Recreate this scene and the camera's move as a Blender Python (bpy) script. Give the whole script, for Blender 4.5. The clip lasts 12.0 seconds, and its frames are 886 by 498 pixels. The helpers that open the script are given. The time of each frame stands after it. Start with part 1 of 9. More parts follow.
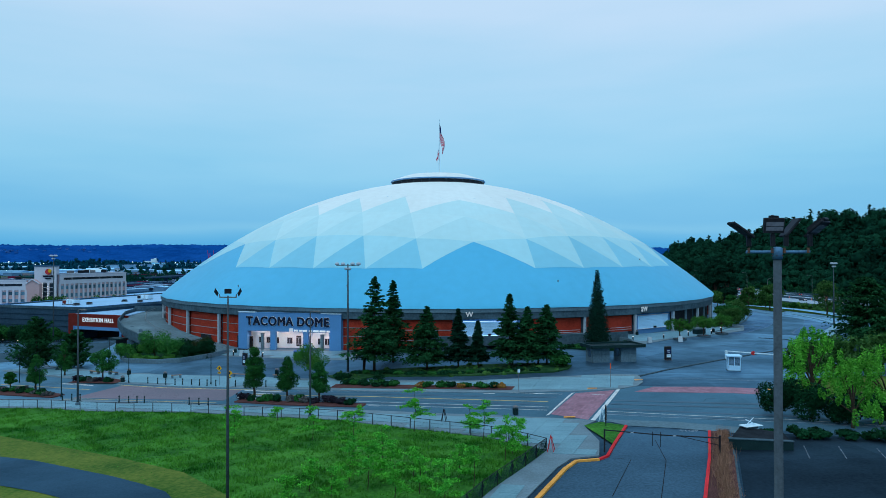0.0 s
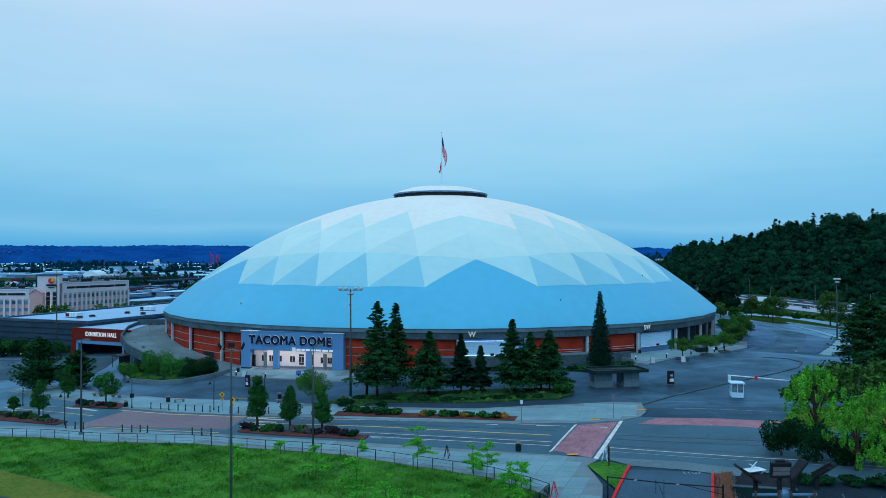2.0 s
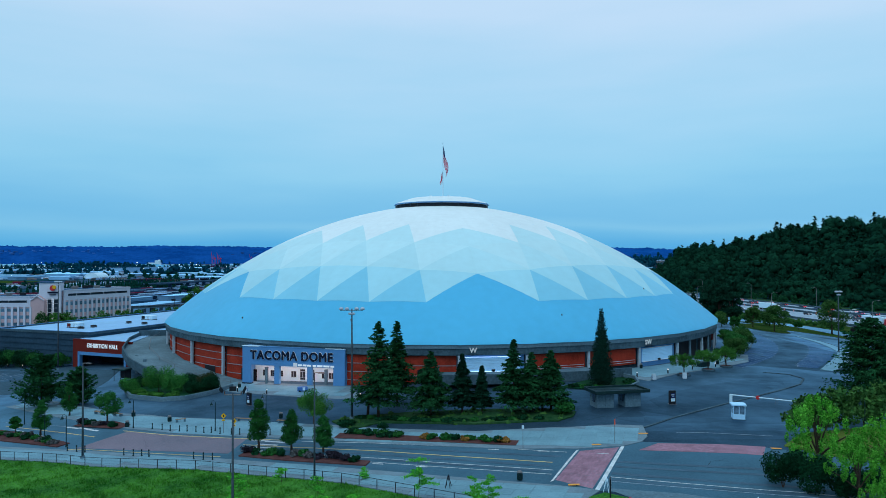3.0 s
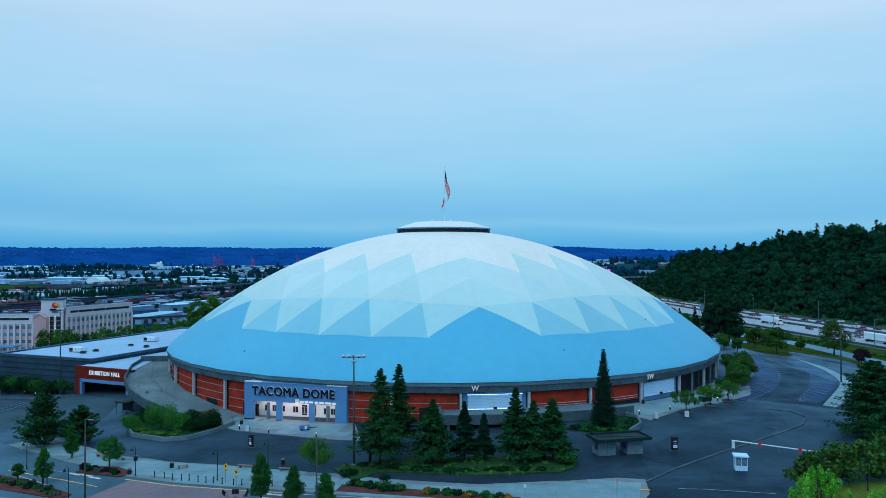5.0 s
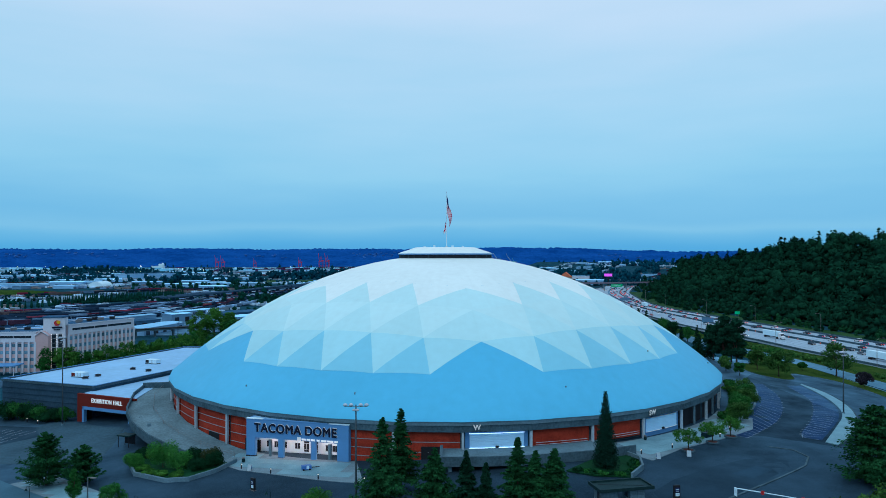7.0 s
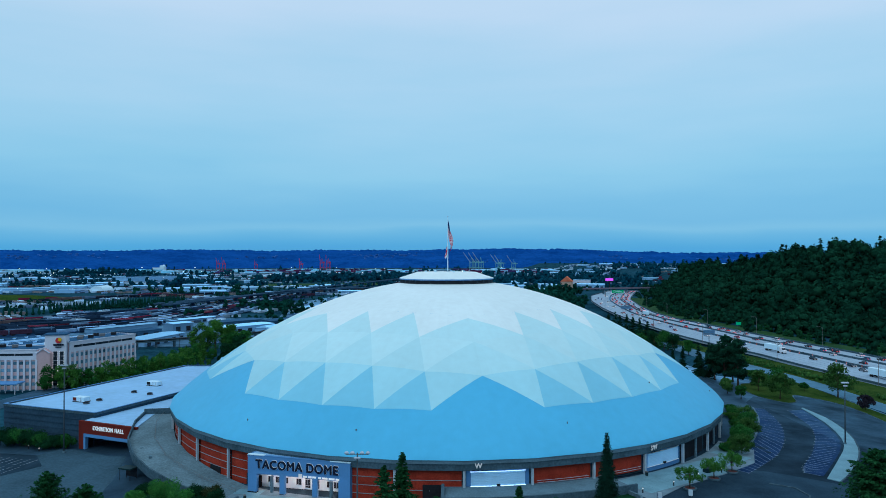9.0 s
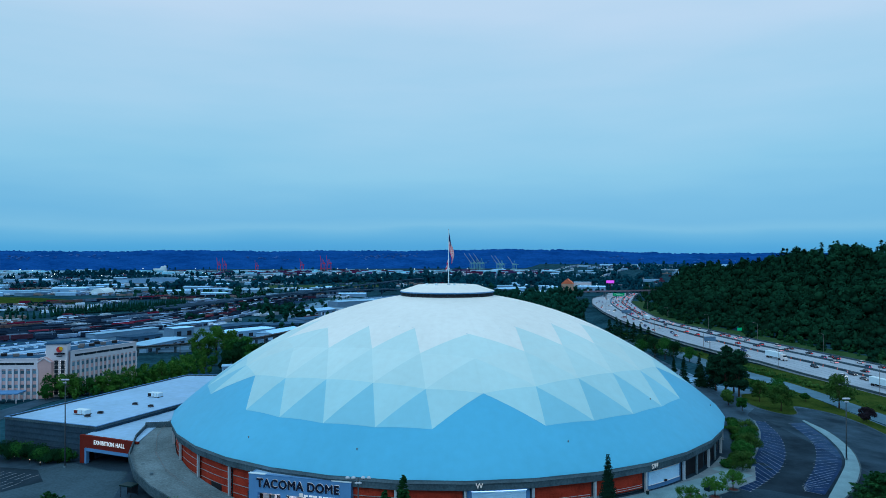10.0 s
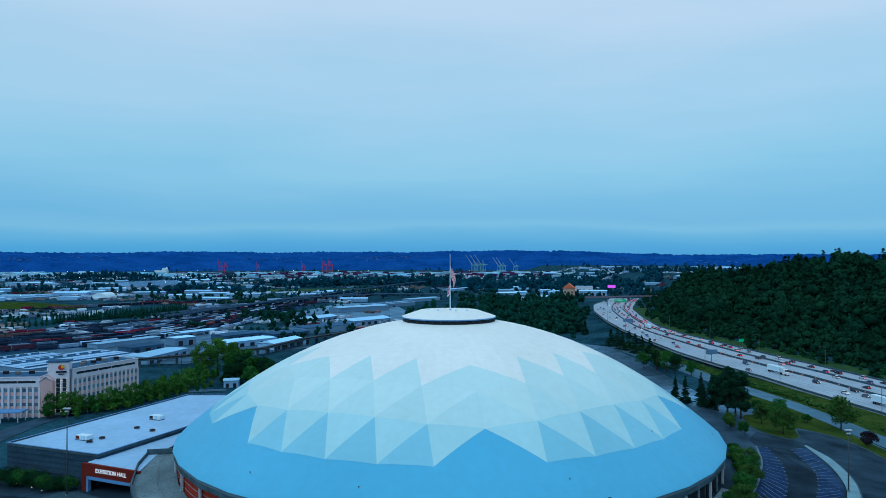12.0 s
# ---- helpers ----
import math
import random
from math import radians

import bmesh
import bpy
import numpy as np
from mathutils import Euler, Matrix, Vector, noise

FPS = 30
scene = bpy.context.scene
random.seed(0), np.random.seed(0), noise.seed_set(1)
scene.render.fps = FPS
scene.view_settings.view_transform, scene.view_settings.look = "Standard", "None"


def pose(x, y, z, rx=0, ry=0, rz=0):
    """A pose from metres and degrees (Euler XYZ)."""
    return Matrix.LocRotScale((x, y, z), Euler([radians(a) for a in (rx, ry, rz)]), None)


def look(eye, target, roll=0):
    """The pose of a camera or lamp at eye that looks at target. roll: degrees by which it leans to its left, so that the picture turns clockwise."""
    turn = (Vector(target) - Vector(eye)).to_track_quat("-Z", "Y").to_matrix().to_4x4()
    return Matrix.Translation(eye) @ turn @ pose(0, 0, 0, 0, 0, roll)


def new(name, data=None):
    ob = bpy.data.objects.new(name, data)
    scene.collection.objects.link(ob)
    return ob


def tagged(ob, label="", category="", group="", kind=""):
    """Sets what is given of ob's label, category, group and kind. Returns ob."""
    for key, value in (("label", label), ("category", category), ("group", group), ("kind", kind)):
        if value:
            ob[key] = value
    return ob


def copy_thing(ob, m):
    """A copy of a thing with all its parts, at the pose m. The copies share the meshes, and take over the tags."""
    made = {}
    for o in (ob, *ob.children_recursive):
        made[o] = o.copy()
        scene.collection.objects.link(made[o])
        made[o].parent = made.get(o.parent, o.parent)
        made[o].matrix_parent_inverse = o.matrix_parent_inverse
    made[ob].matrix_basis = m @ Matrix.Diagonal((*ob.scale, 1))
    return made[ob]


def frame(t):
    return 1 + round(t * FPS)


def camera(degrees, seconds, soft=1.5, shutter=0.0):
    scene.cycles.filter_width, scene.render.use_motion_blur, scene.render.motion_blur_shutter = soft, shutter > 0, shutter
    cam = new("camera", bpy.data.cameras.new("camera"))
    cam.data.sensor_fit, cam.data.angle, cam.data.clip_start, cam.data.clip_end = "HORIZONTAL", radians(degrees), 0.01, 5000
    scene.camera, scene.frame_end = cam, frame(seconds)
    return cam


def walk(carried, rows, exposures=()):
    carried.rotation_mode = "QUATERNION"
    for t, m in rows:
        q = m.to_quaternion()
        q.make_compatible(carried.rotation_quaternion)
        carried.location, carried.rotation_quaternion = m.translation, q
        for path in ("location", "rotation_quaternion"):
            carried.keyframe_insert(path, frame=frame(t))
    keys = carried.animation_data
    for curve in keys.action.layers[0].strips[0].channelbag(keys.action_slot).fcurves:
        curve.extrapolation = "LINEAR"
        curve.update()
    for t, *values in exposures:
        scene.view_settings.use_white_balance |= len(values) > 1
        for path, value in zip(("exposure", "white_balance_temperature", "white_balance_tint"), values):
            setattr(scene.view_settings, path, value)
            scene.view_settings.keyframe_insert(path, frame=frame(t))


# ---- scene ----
cam = camera(64.18, 12.0, soft=0.6)
PITCH, ROLL = 0.615, -0.063
ROWS = ((0.0, 0.00, -221.50, 17.24, -0.396), (0.5, -0.01, -221.51, 17.70, -0.354), (1.0, -0.03, -221.52, 18.72, -0.314),
        (1.5, -0.05, -221.53, 19.91, -0.262), (2.0, -0.06, -221.54, 21.20, -0.213), (2.5, -0.08, -221.55, 22.74, -0.170),
        (3.0, -0.09, -221.56, 24.40, -0.126), (4.0, -0.12, -221.58, 28.11, -0.060), (5.0, -0.15, -221.60, 31.94, 0.000),
        (5.5, -0.17, -221.61, 33.93, 0.040), (6.0, -0.18, -221.62, 35.90, 0.070), (6.5, -0.20, -221.63, 37.81, 0.100),
        (7.0, -0.21, -221.64, 39.73, 0.130), (8.0, -0.24, -221.66, 43.55, 0.170), (9.0, -0.27, -221.68, 47.39, 0.210),
        (9.5, -0.29, -221.69, 49.38, 0.243), (10.0, -0.30, -221.70, 51.36, 0.272), (10.5, -0.32, -221.71, 53.34, 0.300),
        (11.0, -0.34, -221.72, 55.33, 0.328), (11.5, -0.35, -221.73, 57.31, 0.354), (12.0, -0.37, -221.74, 59.30, 0.376))
walk(cam, [(t, pose(x, y, z, 90 + PITCH, 0, yaw) @ pose(0, 0, 0, 0, 0, ROLL)) for t, x, y, z, yaw in ROWS], ((0.0, 0.0), (6.5, 0.0), (10.0, -0.09), (12.0, -0.10)))

# ---------------------------------------------------------------- sky and light
world = bpy.data.worlds.new("overcast_dusk")
scene.world = world
world.use_nodes = True
nt = world.node_tree
bg = nt.nodes["Background"]
tc = nt.nodes.new("ShaderNodeTexCoord")
sep = nt.nodes.new("ShaderNodeSeparateXYZ")
nt.links.new(tc.outputs["Generated"], sep.inputs[0])
ramp = nt.nodes.new("ShaderNodeValToRGB")
SKY = ((0.0, (0.035, 0.33, 0.70)), (0.014, (0.045, 0.37, 0.72)), (0.030, (0.095, 0.43, 0.745)), (0.040, (0.155, 0.485, 0.765)), (0.054, (0.125, 0.45, 0.75)),
       (0.075, (0.15, 0.475, 0.76)), (0.12, (0.235, 0.56, 0.80)), (0.20, (0.335, 0.62, 0.84)), (0.33, (0.495, 0.69, 0.89)), (0.45, (0.565, 0.735, 0.92)), (1.0, (0.60, 0.785, 0.95)))
els = ramp.color_ramp.elements
els[0].position, els[0].color = SKY[0][0], (*SKY[0][1], 1)
els[1].position, els[1].color = SKY[-1][0], (*SKY[-1][1], 1)
for p, c in SKY[1:-1]:
    e = els.new(p)
    e.color = (*c, 1)
mp = nt.nodes.new("ShaderNodeMapping")
mp.inputs["Scale"].default_value = (1.9, 1.9, 11.0)
nt.links.new(tc.outputs["Generated"], mp.inputs[0])
cn = nt.nodes.new("ShaderNodeTexNoise")
cn.inputs["Scale"].default_value, cn.inputs["Detail"].default_value, cn.inputs["Roughness"].default_value = 1.15, 4.5, 0.50
nt.links.new(mp.outputs[0], cn.inputs["Vector"])
wob = nt.nodes.new("ShaderNodeMath")
wob.operation = "MULTIPLY_ADD"
wob.inputs[1].default_value, wob.inputs[2].default_value = 0.20, -0.10
nt.links.new(cn.outputs["Fac"], wob.inputs[0])
scl = nt.nodes.new("ShaderNodeMath")
scl.operation = "MULTIPLY"
nt.links.new(sep.outputs["Z"], scl.inputs[0])
scl.inputs[1].default_value = 1.0
low = nt.nodes.new("ShaderNodeMapRange")
low.inputs["From Min"].default_value, low.inputs["From Max"].default_value = 0.02, 0.22
low.inputs["To Min"].default_value = 0.20
nt.links.new(sep.outputs["Z"], low.inputs["Value"])
wm = nt.nodes.new("ShaderNodeMath")
wm.operation = "MULTIPLY"
nt.links.new(wob.outputs[0], wm.inputs[0])
nt.links.new(low.outputs[0], wm.inputs[1])
add = nt.nodes.new("ShaderNodeMath")
add.operation = "ADD"
nt.links.new(scl.outputs[0], add.inputs[0])
nt.links.new(wm.outputs[0], add.inputs[1])
nt.links.new(add.outputs[0], ramp.inputs[0])
# faint high physical sky behind the cloud sheet
nish = nt.nodes.new("ShaderNodeTexSky")
nish.sky_type = "NISHITA"
nish.sun_disc, nish.sun_elevation, nish.sun_rotation = False, radians(38), radians(200)
mixs = nt.nodes.new("ShaderNodeMixRGB")
mixs.blend_type = "ADD"
mixs.inputs[0].default_value = 0.010
nt.links.new(ramp.outputs[0], mixs.inputs[1])
nt.links.new(nish.outputs[0], mixs.inputs[2])
nt.links.new(mixs.outputs[0], bg.inputs[0])
bg.inputs[1].default_value = 1.0
sun = new("sun", bpy.data.lights.new("sun", "SUN"))
sun.data.energy, sun.data.angle, sun.data.color = 0.8, radians(40), (0.82, 0.94, 1.0)
sun.matrix_world = look((-60, -120, 170), (0, 0, 0))


# ---------------------------------------------------------------- materials
def mat(name, col, rough=0.8, metal=0.0, var=0.2, scale=1.0, fine=12.0, bump=0.0, rand=0.0, col2=None, island=0.0, emit=None, power=0.0, spec=0.06, dist=0.05):
    m = bpy.data.materials.new(name)
    m.use_nodes = True
    t = m.node_tree
    p = t.nodes["Principled BSDF"]
    p.inputs["Roughness"].default_value, p.inputs["Metallic"].default_value = rough, metal
    p.inputs["Specular IOR Level"].default_value = spec
    p.inputs["Specular Tint"].default_value = (0.25, 0.66, 1.0, 1)
    co = t.nodes.new("ShaderNodeTexCoord")
    big = t.nodes.new("ShaderNodeTexNoise")
    big.inputs["Scale"].default_value, big.inputs["Detail"].default_value = scale, 5.0
    small = t.nodes.new("ShaderNodeTexNoise")
    small.inputs["Scale"].default_value, small.inputs["Detail"].default_value = fine, 3.0
    for n in (big, small):
        t.links.new(co.outputs["Object"], n.inputs["Vector"])
    both = t.nodes.new("ShaderNodeMath")
    both.operation = "MULTIPLY_ADD"
    both.inputs[1].default_value = 0.45
    t.links.new(small.outputs["Fac"], both.inputs[0])
    half = t.nodes.new("ShaderNodeMath")
    half.operation = "MULTIPLY"
    half.inputs[1].default_value = 0.55
    t.links.new(big.outputs["Fac"], half.inputs[0])
    t.links.new(half.outputs[0], both.inputs[2])
    cr = t.nodes.new("ShaderNodeValToRGB")
    c2 = col2 or tuple(min(1, c * (1 + var)) for c in col)
    cr.color_ramp.elements[0].position, cr.color_ramp.elements[1].position = 0.36, 0.64
    cr.color_ramp.elements[0].color = (*[c * (1 - var) for c in col], 1)
    cr.color_ramp.elements[1].color = (*c2, 1)
    t.links.new(both.outputs[0], cr.inputs[0])
    out = cr.outputs[0]
    for amount, kind, sock in ((rand, "ShaderNodeObjectInfo", "Random"), (island, "ShaderNodeNewGeometry", "Random Per Island")):
        if amount:
            oi = t.nodes.new(kind)
            mr = t.nodes.new("ShaderNodeMapRange")
            mr.inputs["To Min"].default_value, mr.inputs["To Max"].default_value = 1 - amount, 1 + amount
            t.links.new(oi.outputs[sock], mr.inputs["Value"])
            hs = t.nodes.new("ShaderNodeHueSaturation")
            t.links.new(mr.outputs[0], hs.inputs["Value"])
            t.links.new(out, hs.inputs["Color"])
            out = hs.outputs[0]
    t.links.new(out, p.inputs["Base Color"])
    if bump:
        b = t.nodes.new("ShaderNodeBump")
        b.inputs["Strength"].default_value, b.inputs["Distance"].default_value = bump, dist
        t.links.new(both.outputs[0], b.inputs["Height"])
        t.links.new(b.outputs[0], p.inputs["Normal"])
    if emit:
        p.inputs["Emission Color"].default_value = (*emit, 1)
        p.inputs["Emission Strength"].default_value = power
    return m


M = dict(
    # valley haze is mixed into the blue of this ground
    ground=mat("valley_ground", (0.007, 0.048, 0.076), 1.0, var=0.5, scale=0.03, fine=0.4, col2=(0.018, 0.082, 0.125), spec=0.0),
    asphalt=mat("worn_asphalt", (0.013, 0.030, 0.048), 0.9, var=0.5, scale=0.06, fine=4.0, spec=0.0),
    drive=mat("driveway_asphalt", (0.036, 0.082, 0.128), 0.9, var=0.36, scale=0.10, fine=5.0, spec=0.0),
    loop_asphalt=mat("dark_sealed_asphalt", (0.008, 0.0165, 0.026), 0.9, var=0.5, scale=0.09, fine=4.0, spec=0.0),
    old_asphalt=mat("old_dark_asphalt", (0.011, 0.026, 0.042), 0.9, var=0.34, scale=0.10, fine=6.0, spec=0.0),
    # the gate's blue light is put into this paint; the booth shares it
    roller=mat("blue_lit_roller_slats", (0.38, 0.70, 0.97), 0.5, var=0.06, scale=0.4, fine=4.0, spec=0.2),
    road=mat("road_asphalt", (0.045, 0.112, 0.160), 0.9, var=0.24, scale=0.10, fine=4.5, spec=0.0),
    dark_asphalt=mat("dark_asphalt", (0.014, 0.036, 0.060), 0.9, var=0.36, scale=0.10, fine=5.0, spec=0.0),
    concrete=mat("pale_concrete", (0.095, 0.175, 0.225), 1.0, var=0.25, scale=0.18, fine=3.0, bump=0.08),
    fascia=mat("weathered_concrete", (0.050, 0.098, 0.130), 0.9, var=0.35, scale=0.25, fine=2.2, bump=0.1),
    slab=mat("sidewalk_concrete", (0.126, 0.266, 0.328), 0.75, var=0.22, scale=0.25, fine=5.0, rand=0.05, spec=0.2),
    kerb=mat("kerb_concrete", (0.13, 0.21, 0.26), 0.85, var=0.2, scale=0.5, fine=6.0),
    red_kerb=mat("red_painted_kerb", (0.55, 0.03, 0.04), 0.7, var=0.2, scale=0.8, fine=6.0),
    yellow_kerb=mat("yellow_painted_kerb", (0.66, 0.32, 0.07), 0.7, var=0.2, scale=0.8, fine=6.0),
    soil=mat("bare_dark_soil", (0.018, 0.026, 0.034), 1.0, var=0.3, scale=1.0, fine=8.0, spec=0.0),
    stall=mat("sealed_bay_asphalt", (0.007, 0.022, 0.075), 0.9, var=0.45, scale=0.25, fine=3.0, spec=0.0),
    brick_pave=mat("mauve_brick_paving", (0.27, 0.160, 0.215), 0.85, var=0.2, scale=0.5, fine=7.0, rand=0.14),
    faded_brick=mat("faded_mauve_paving", (0.165, 0.165, 0.215), 0.75, var=0.22, scale=0.12, fine=4.0, rand=0.06, col2=(0.20, 0.17, 0.215), spec=0.25),
    white_line=mat("white_road_paint", (0.46, 0.56, 0.60), 0.7, var=0.25, scale=0.9, fine=7.0),
    worn_line=mat("worn_road_paint", (0.22, 0.32, 0.40), 0.8, var=0.35, scale=1.2, fine=7.0),
    bay_paint=mat("blue_worn_bay_paint", (0.105, 0.19, 0.30), 0.8, var=0.5, scale=1.4, fine=6.0),
    faint_line=mat("nearly_gone_road_paint", (0.085, 0.135, 0.180), 0.8, var=0.6, scale=1.6, fine=6.0),
    yellow_line=mat("yellow_road_paint", (0.46, 0.40, 0.20), 0.7, var=0.25, scale=0.9, fine=7.0),
    lawn=mat("lawn", (0.045, 0.145, 0.022), 0.95, var=0.35, scale=0.16, fine=2.6, bump=0.5, col2=(0.13, 0.180, 0.035)),
    rough_grass=mat("rough_grass", (0.016, 0.125, 0.018), 0.95, var=0.45, scale=0.22, fine=3.5, bump=0.6, col2=(0.060, 0.24, 0.034)),
    blade=mat("grass_blades", (0.022, 0.185, 0.022), 0.85, var=0.4, scale=0.22, fine=0.7, col2=(0.085, 0.31, 0.040), island=0.25, spec=0.0),
    verge=mat("verge_grass", (0.010, 0.066, 0.022), 0.95, var=0.4, scale=0.15, fine=1.5, col2=(0.030, 0.088, 0.034)),
    dry_verge=mat("dry_verge_grass", (0.013, 0.060, 0.016), 0.95, var=0.4, scale=0.10, fine=1.2, col2=(0.048, 0.088, 0.022), spec=0.0),
    dry=mat("dry_ornamental_grass", (0.25, 0.150, 0.105), 0.9, var=0.3, scale=0.5, fine=3.0, island=0.35),
    mulch=mat("red_bark_mulch", (0.085, 0.042, 0.042), 0.95, var=0.3, scale=0.8, fine=6.0, bump=0.5),
    roof0=mat("blue_roof_paint", (0.072, 0.42, 0.67), 0.55, var=0.05, scale=0.05, fine=0.5, spec=0.2),
    roof1=mat("mid_blue_roof_paint", (0.185, 0.535, 0.70), 0.55, var=0.04, scale=0.05, fine=0.5, rand=0.04, spec=0.2),
    roof2=mat("pale_blue_roof_paint", (0.325, 0.64, 0.735), 0.55, var=0.04, scale=0.05, fine=0.5, rand=0.03, spec=0.2),
    roof3=mat("ice_blue_roof_paint", (0.46, 0.715, 0.765), 0.55, var=0.04, scale=0.05, fine=0.5, rand=0.03, spec=0.2),
    roof4=mat("white_roof_paint", (0.65, 0.775, 0.795), 0.55, var=0.05, scale=0.05, fine=0.5, spec=0.2),
    flat_roof=mat("white_membrane_roof", (0.23, 0.46, 0.70), 0.6, var=0.1, scale=0.06, fine=0.6),
    hall_wall=mat("painted_block_wall", (0.026, 0.062, 0.100), 0.9, var=0.2, scale=0.15, fine=1.5, spec=0.0),
    ramp=mat("stained_ramp_concrete", (0.105, 0.180, 0.220), 0.95, var=0.35, scale=0.12, fine=2.0, bump=0.08),
    red_panel=mat("red_brick_panel", (0.285, 0.036, 0.020), 0.8, var=0.32, scale=0.35, fine=3.5, rand=0.08, bump=0.1),
    red_wall=mat("red_portal_wall", (0.135, 0.020, 0.015), 0.8, var=0.12, scale=0.4, fine=3.0),
    blue_wall=mat("blue_stucco", (0.085, 0.25, 0.50), 0.8, var=0.06, scale=0.3, fine=3.0),
    navy=mat("navy_sign_letter", (0.012, 0.017, 0.035), 0.5, var=0.1, scale=2.0),
    white=mat("white_paint", (0.50, 0.72, 0.84), 0.6, var=0.05, scale=0.8, fine=5.0),
    white_trim=mat("white_letter_edge", (0.8, 0.8, 0.8), 0.5, var=0.03),
    # faint emission added so that the white letters read brighter
    sign_glow=mat("glowing_white_letters", (0.7, 0.76, 0.8), 0.5, var=0.03, emit=(0.8, 0.93, 1), power=0.30),
    grey_metal=mat("galvanised_steel", (0.16, 0.17, 0.18), 0.55, 0.4, var=0.2, scale=2.0, fine=14.0),
    rail=mat("pale_painted_rail", (0.36, 0.48, 0.56), 0.5, 0.2, var=0.1, scale=2.0),
    grey_rail=mat("weathered_grey_rail", (0.22, 0.27, 0.31), 0.6, 0.1, var=0.2, scale=1.0, fine=8.0),
    dark_metal=mat("dark_metal", (0.022, 0.025, 0.03), 0.5, 0.3, var=0.2, scale=2.0, fine=14.0),
    green_metal=mat("dark_green_metal", (0.012, 0.035, 0.038), 0.5, 0.2, var=0.2, scale=2.0),
    pole=mat("weathered_pole", (0.055, 0.080, 0.098), 0.75, 0.1, var=0.25, scale=3.0, fine=22.0, bump=0.12),
    blue_steel=mat("blue_grey_steel_cap", (0.09, 0.22, 0.36), 0.5, 0.4, var=0.3, scale=6.0, fine=40.0),
    rust=mat("rusty_steel", (0.11, 0.09, 0.09), 0.75, 0.3, var=0.4, scale=9.0, fine=50.0, col2=(0.2, 0.10, 0.06)),
    lens=mat("lamp_lens", (0.13, 0.15, 0.18), 0.2, 0.0, var=0.15, scale=20.0, spec=0.6),
    lamp_white=mat("pale_lamp_glass", (0.36, 0.45, 0.54), 0.25, var=0.05, spec=0.6),
    glow=mat("warm_soffit_light", (1, 0.9, 0.75), 0.6, var=0.02, emit=(1.0, 0.56, 0.44), power=17.0),
    cool_glow=mat("cool_light", (1, 1, 1), 0.6, var=0.02, emit=(0.42, 0.66, 1.0), power=1.7),
    far_light=mat("street_light_glow", (1, 1, 1), 0.6, var=0.02, emit=(0.9, 1.0, 0.85), power=6.0),
    tail=mat("red_tail_light", (0.5, 0.01, 0.01), 0.4, var=0.02, emit=(1.0, 0.03, 0.04), power=3.5),
    head=mat("headlight", (0.8, 0.8, 0.8), 0.3, var=0.02, emit=(1.0, 0.95, 0.9), power=1.2),
    magenta=mat("magenta_screen", (0.3, 0.05, 0.3), 0.4, var=0.1, emit=(0.65, 0.10, 1.0), power=0.9),
    glass=mat("dark_window_glass", (0.02, 0.03, 0.04), 0.08, var=0.2, scale=0.6, spec=0.7),
    booth_glass=mat("pale_booth_glass", (0.10, 0.20, 0.30), 0.1, var=0.5, scale=1.5, spec=0.7),
    glass2=mat("hotel_window_glass", (0.09, 0.20, 0.28), 0.15, var=0.4, scale=0.5, rand=0.5, spec=0.7),
    cream=mat("cream_stucco", (0.50, 0.56, 0.66), 0.85, var=0.07, scale=0.2, fine=2.0),
    pink=mat("pink_stucco", (0.52, 0.38, 0.40), 0.85, var=0.07, scale=0.2, fine=2.0),
    bark=mat("bark", (0.055, 0.042, 0.032), 0.95, var=0.3, scale=3.0, fine=18.0, bump=0.4),
    fir=mat("fir_needles", (0.007, 0.052, 0.024), 0.85, var=0.3, scale=0.5, fine=2.5, col2=(0.018, 0.100, 0.036), island=0.35, rand=0.12, spec=0.0),
    pine=mat("blue_green_needles", (0.007, 0.043, 0.026), 0.85, var=0.3, scale=0.6, fine=2.5, island=0.35, rand=0.15, spec=0.0),
    cypress=mat("cypress_foliage", (0.005, 0.030, 0.020), 0.9, var=0.3, scale=0.8, fine=3.0, island=0.3),
    leaf=mat("green_leaves", (0.010, 0.085, 0.020), 0.75, var=0.3, scale=0.5, fine=2.0, col2=(0.026, 0.14, 0.030), island=0.3, rand=0.18),
    olive=mat("olive_leaves", (0.020, 0.090, 0.024), 0.8, var=0.3, scale=0.5, fine=2.0, col2=(0.048, 0.13, 0.03), island=0.3, rand=0.15),
    avenue=mat("avenue_tree_leaves", (0.022, 0.125, 0.022), 0.8, var=0.3, scale=0.3, fine=1.2, col2=(0.058, 0.19, 0.034), island=0.3, rand=0.2),
    bright=mat("spring_green_leaves", (0.045, 0.36, 0.045), 0.7, var=0.25, scale=0.5, fine=2.0, col2=(0.10, 0.50, 0.040), island=0.3, rand=0.1),
    maple=mat("yellow_green_maple_leaves", (0.046, 0.29, 0.026), 0.7, var=0.25, scale=0.5, fine=2.0, col2=(0.115, 0.45, 0.045), island=0.3, rand=0.1),
    hedge=mat("dark_hedge_leaves", (0.005, 0.040, 0.016), 0.85, var=0.3, scale=0.6, fine=3.0, island=0.3, rand=0.2),
    purple=mat("purple_shrub_leaves", (0.022, 0.020, 0.030), 0.85, var=0.3, scale=0.6, fine=3.0, island=0.4, rand=0.2),
    bloom=mat("faded_flower_shrub", (0.075, 0.085, 0.090), 0.85, var=0.3, scale=0.6, fine=3.0, island=0.4),
    ramp_leaf=mat("fresh_green_bush_leaves", (0.021, 0.155, 0.034), 0.75, var=0.3, scale=0.5, fine=2.0, col2=(0.052, 0.23, 0.046), island=0.3, rand=0.1),
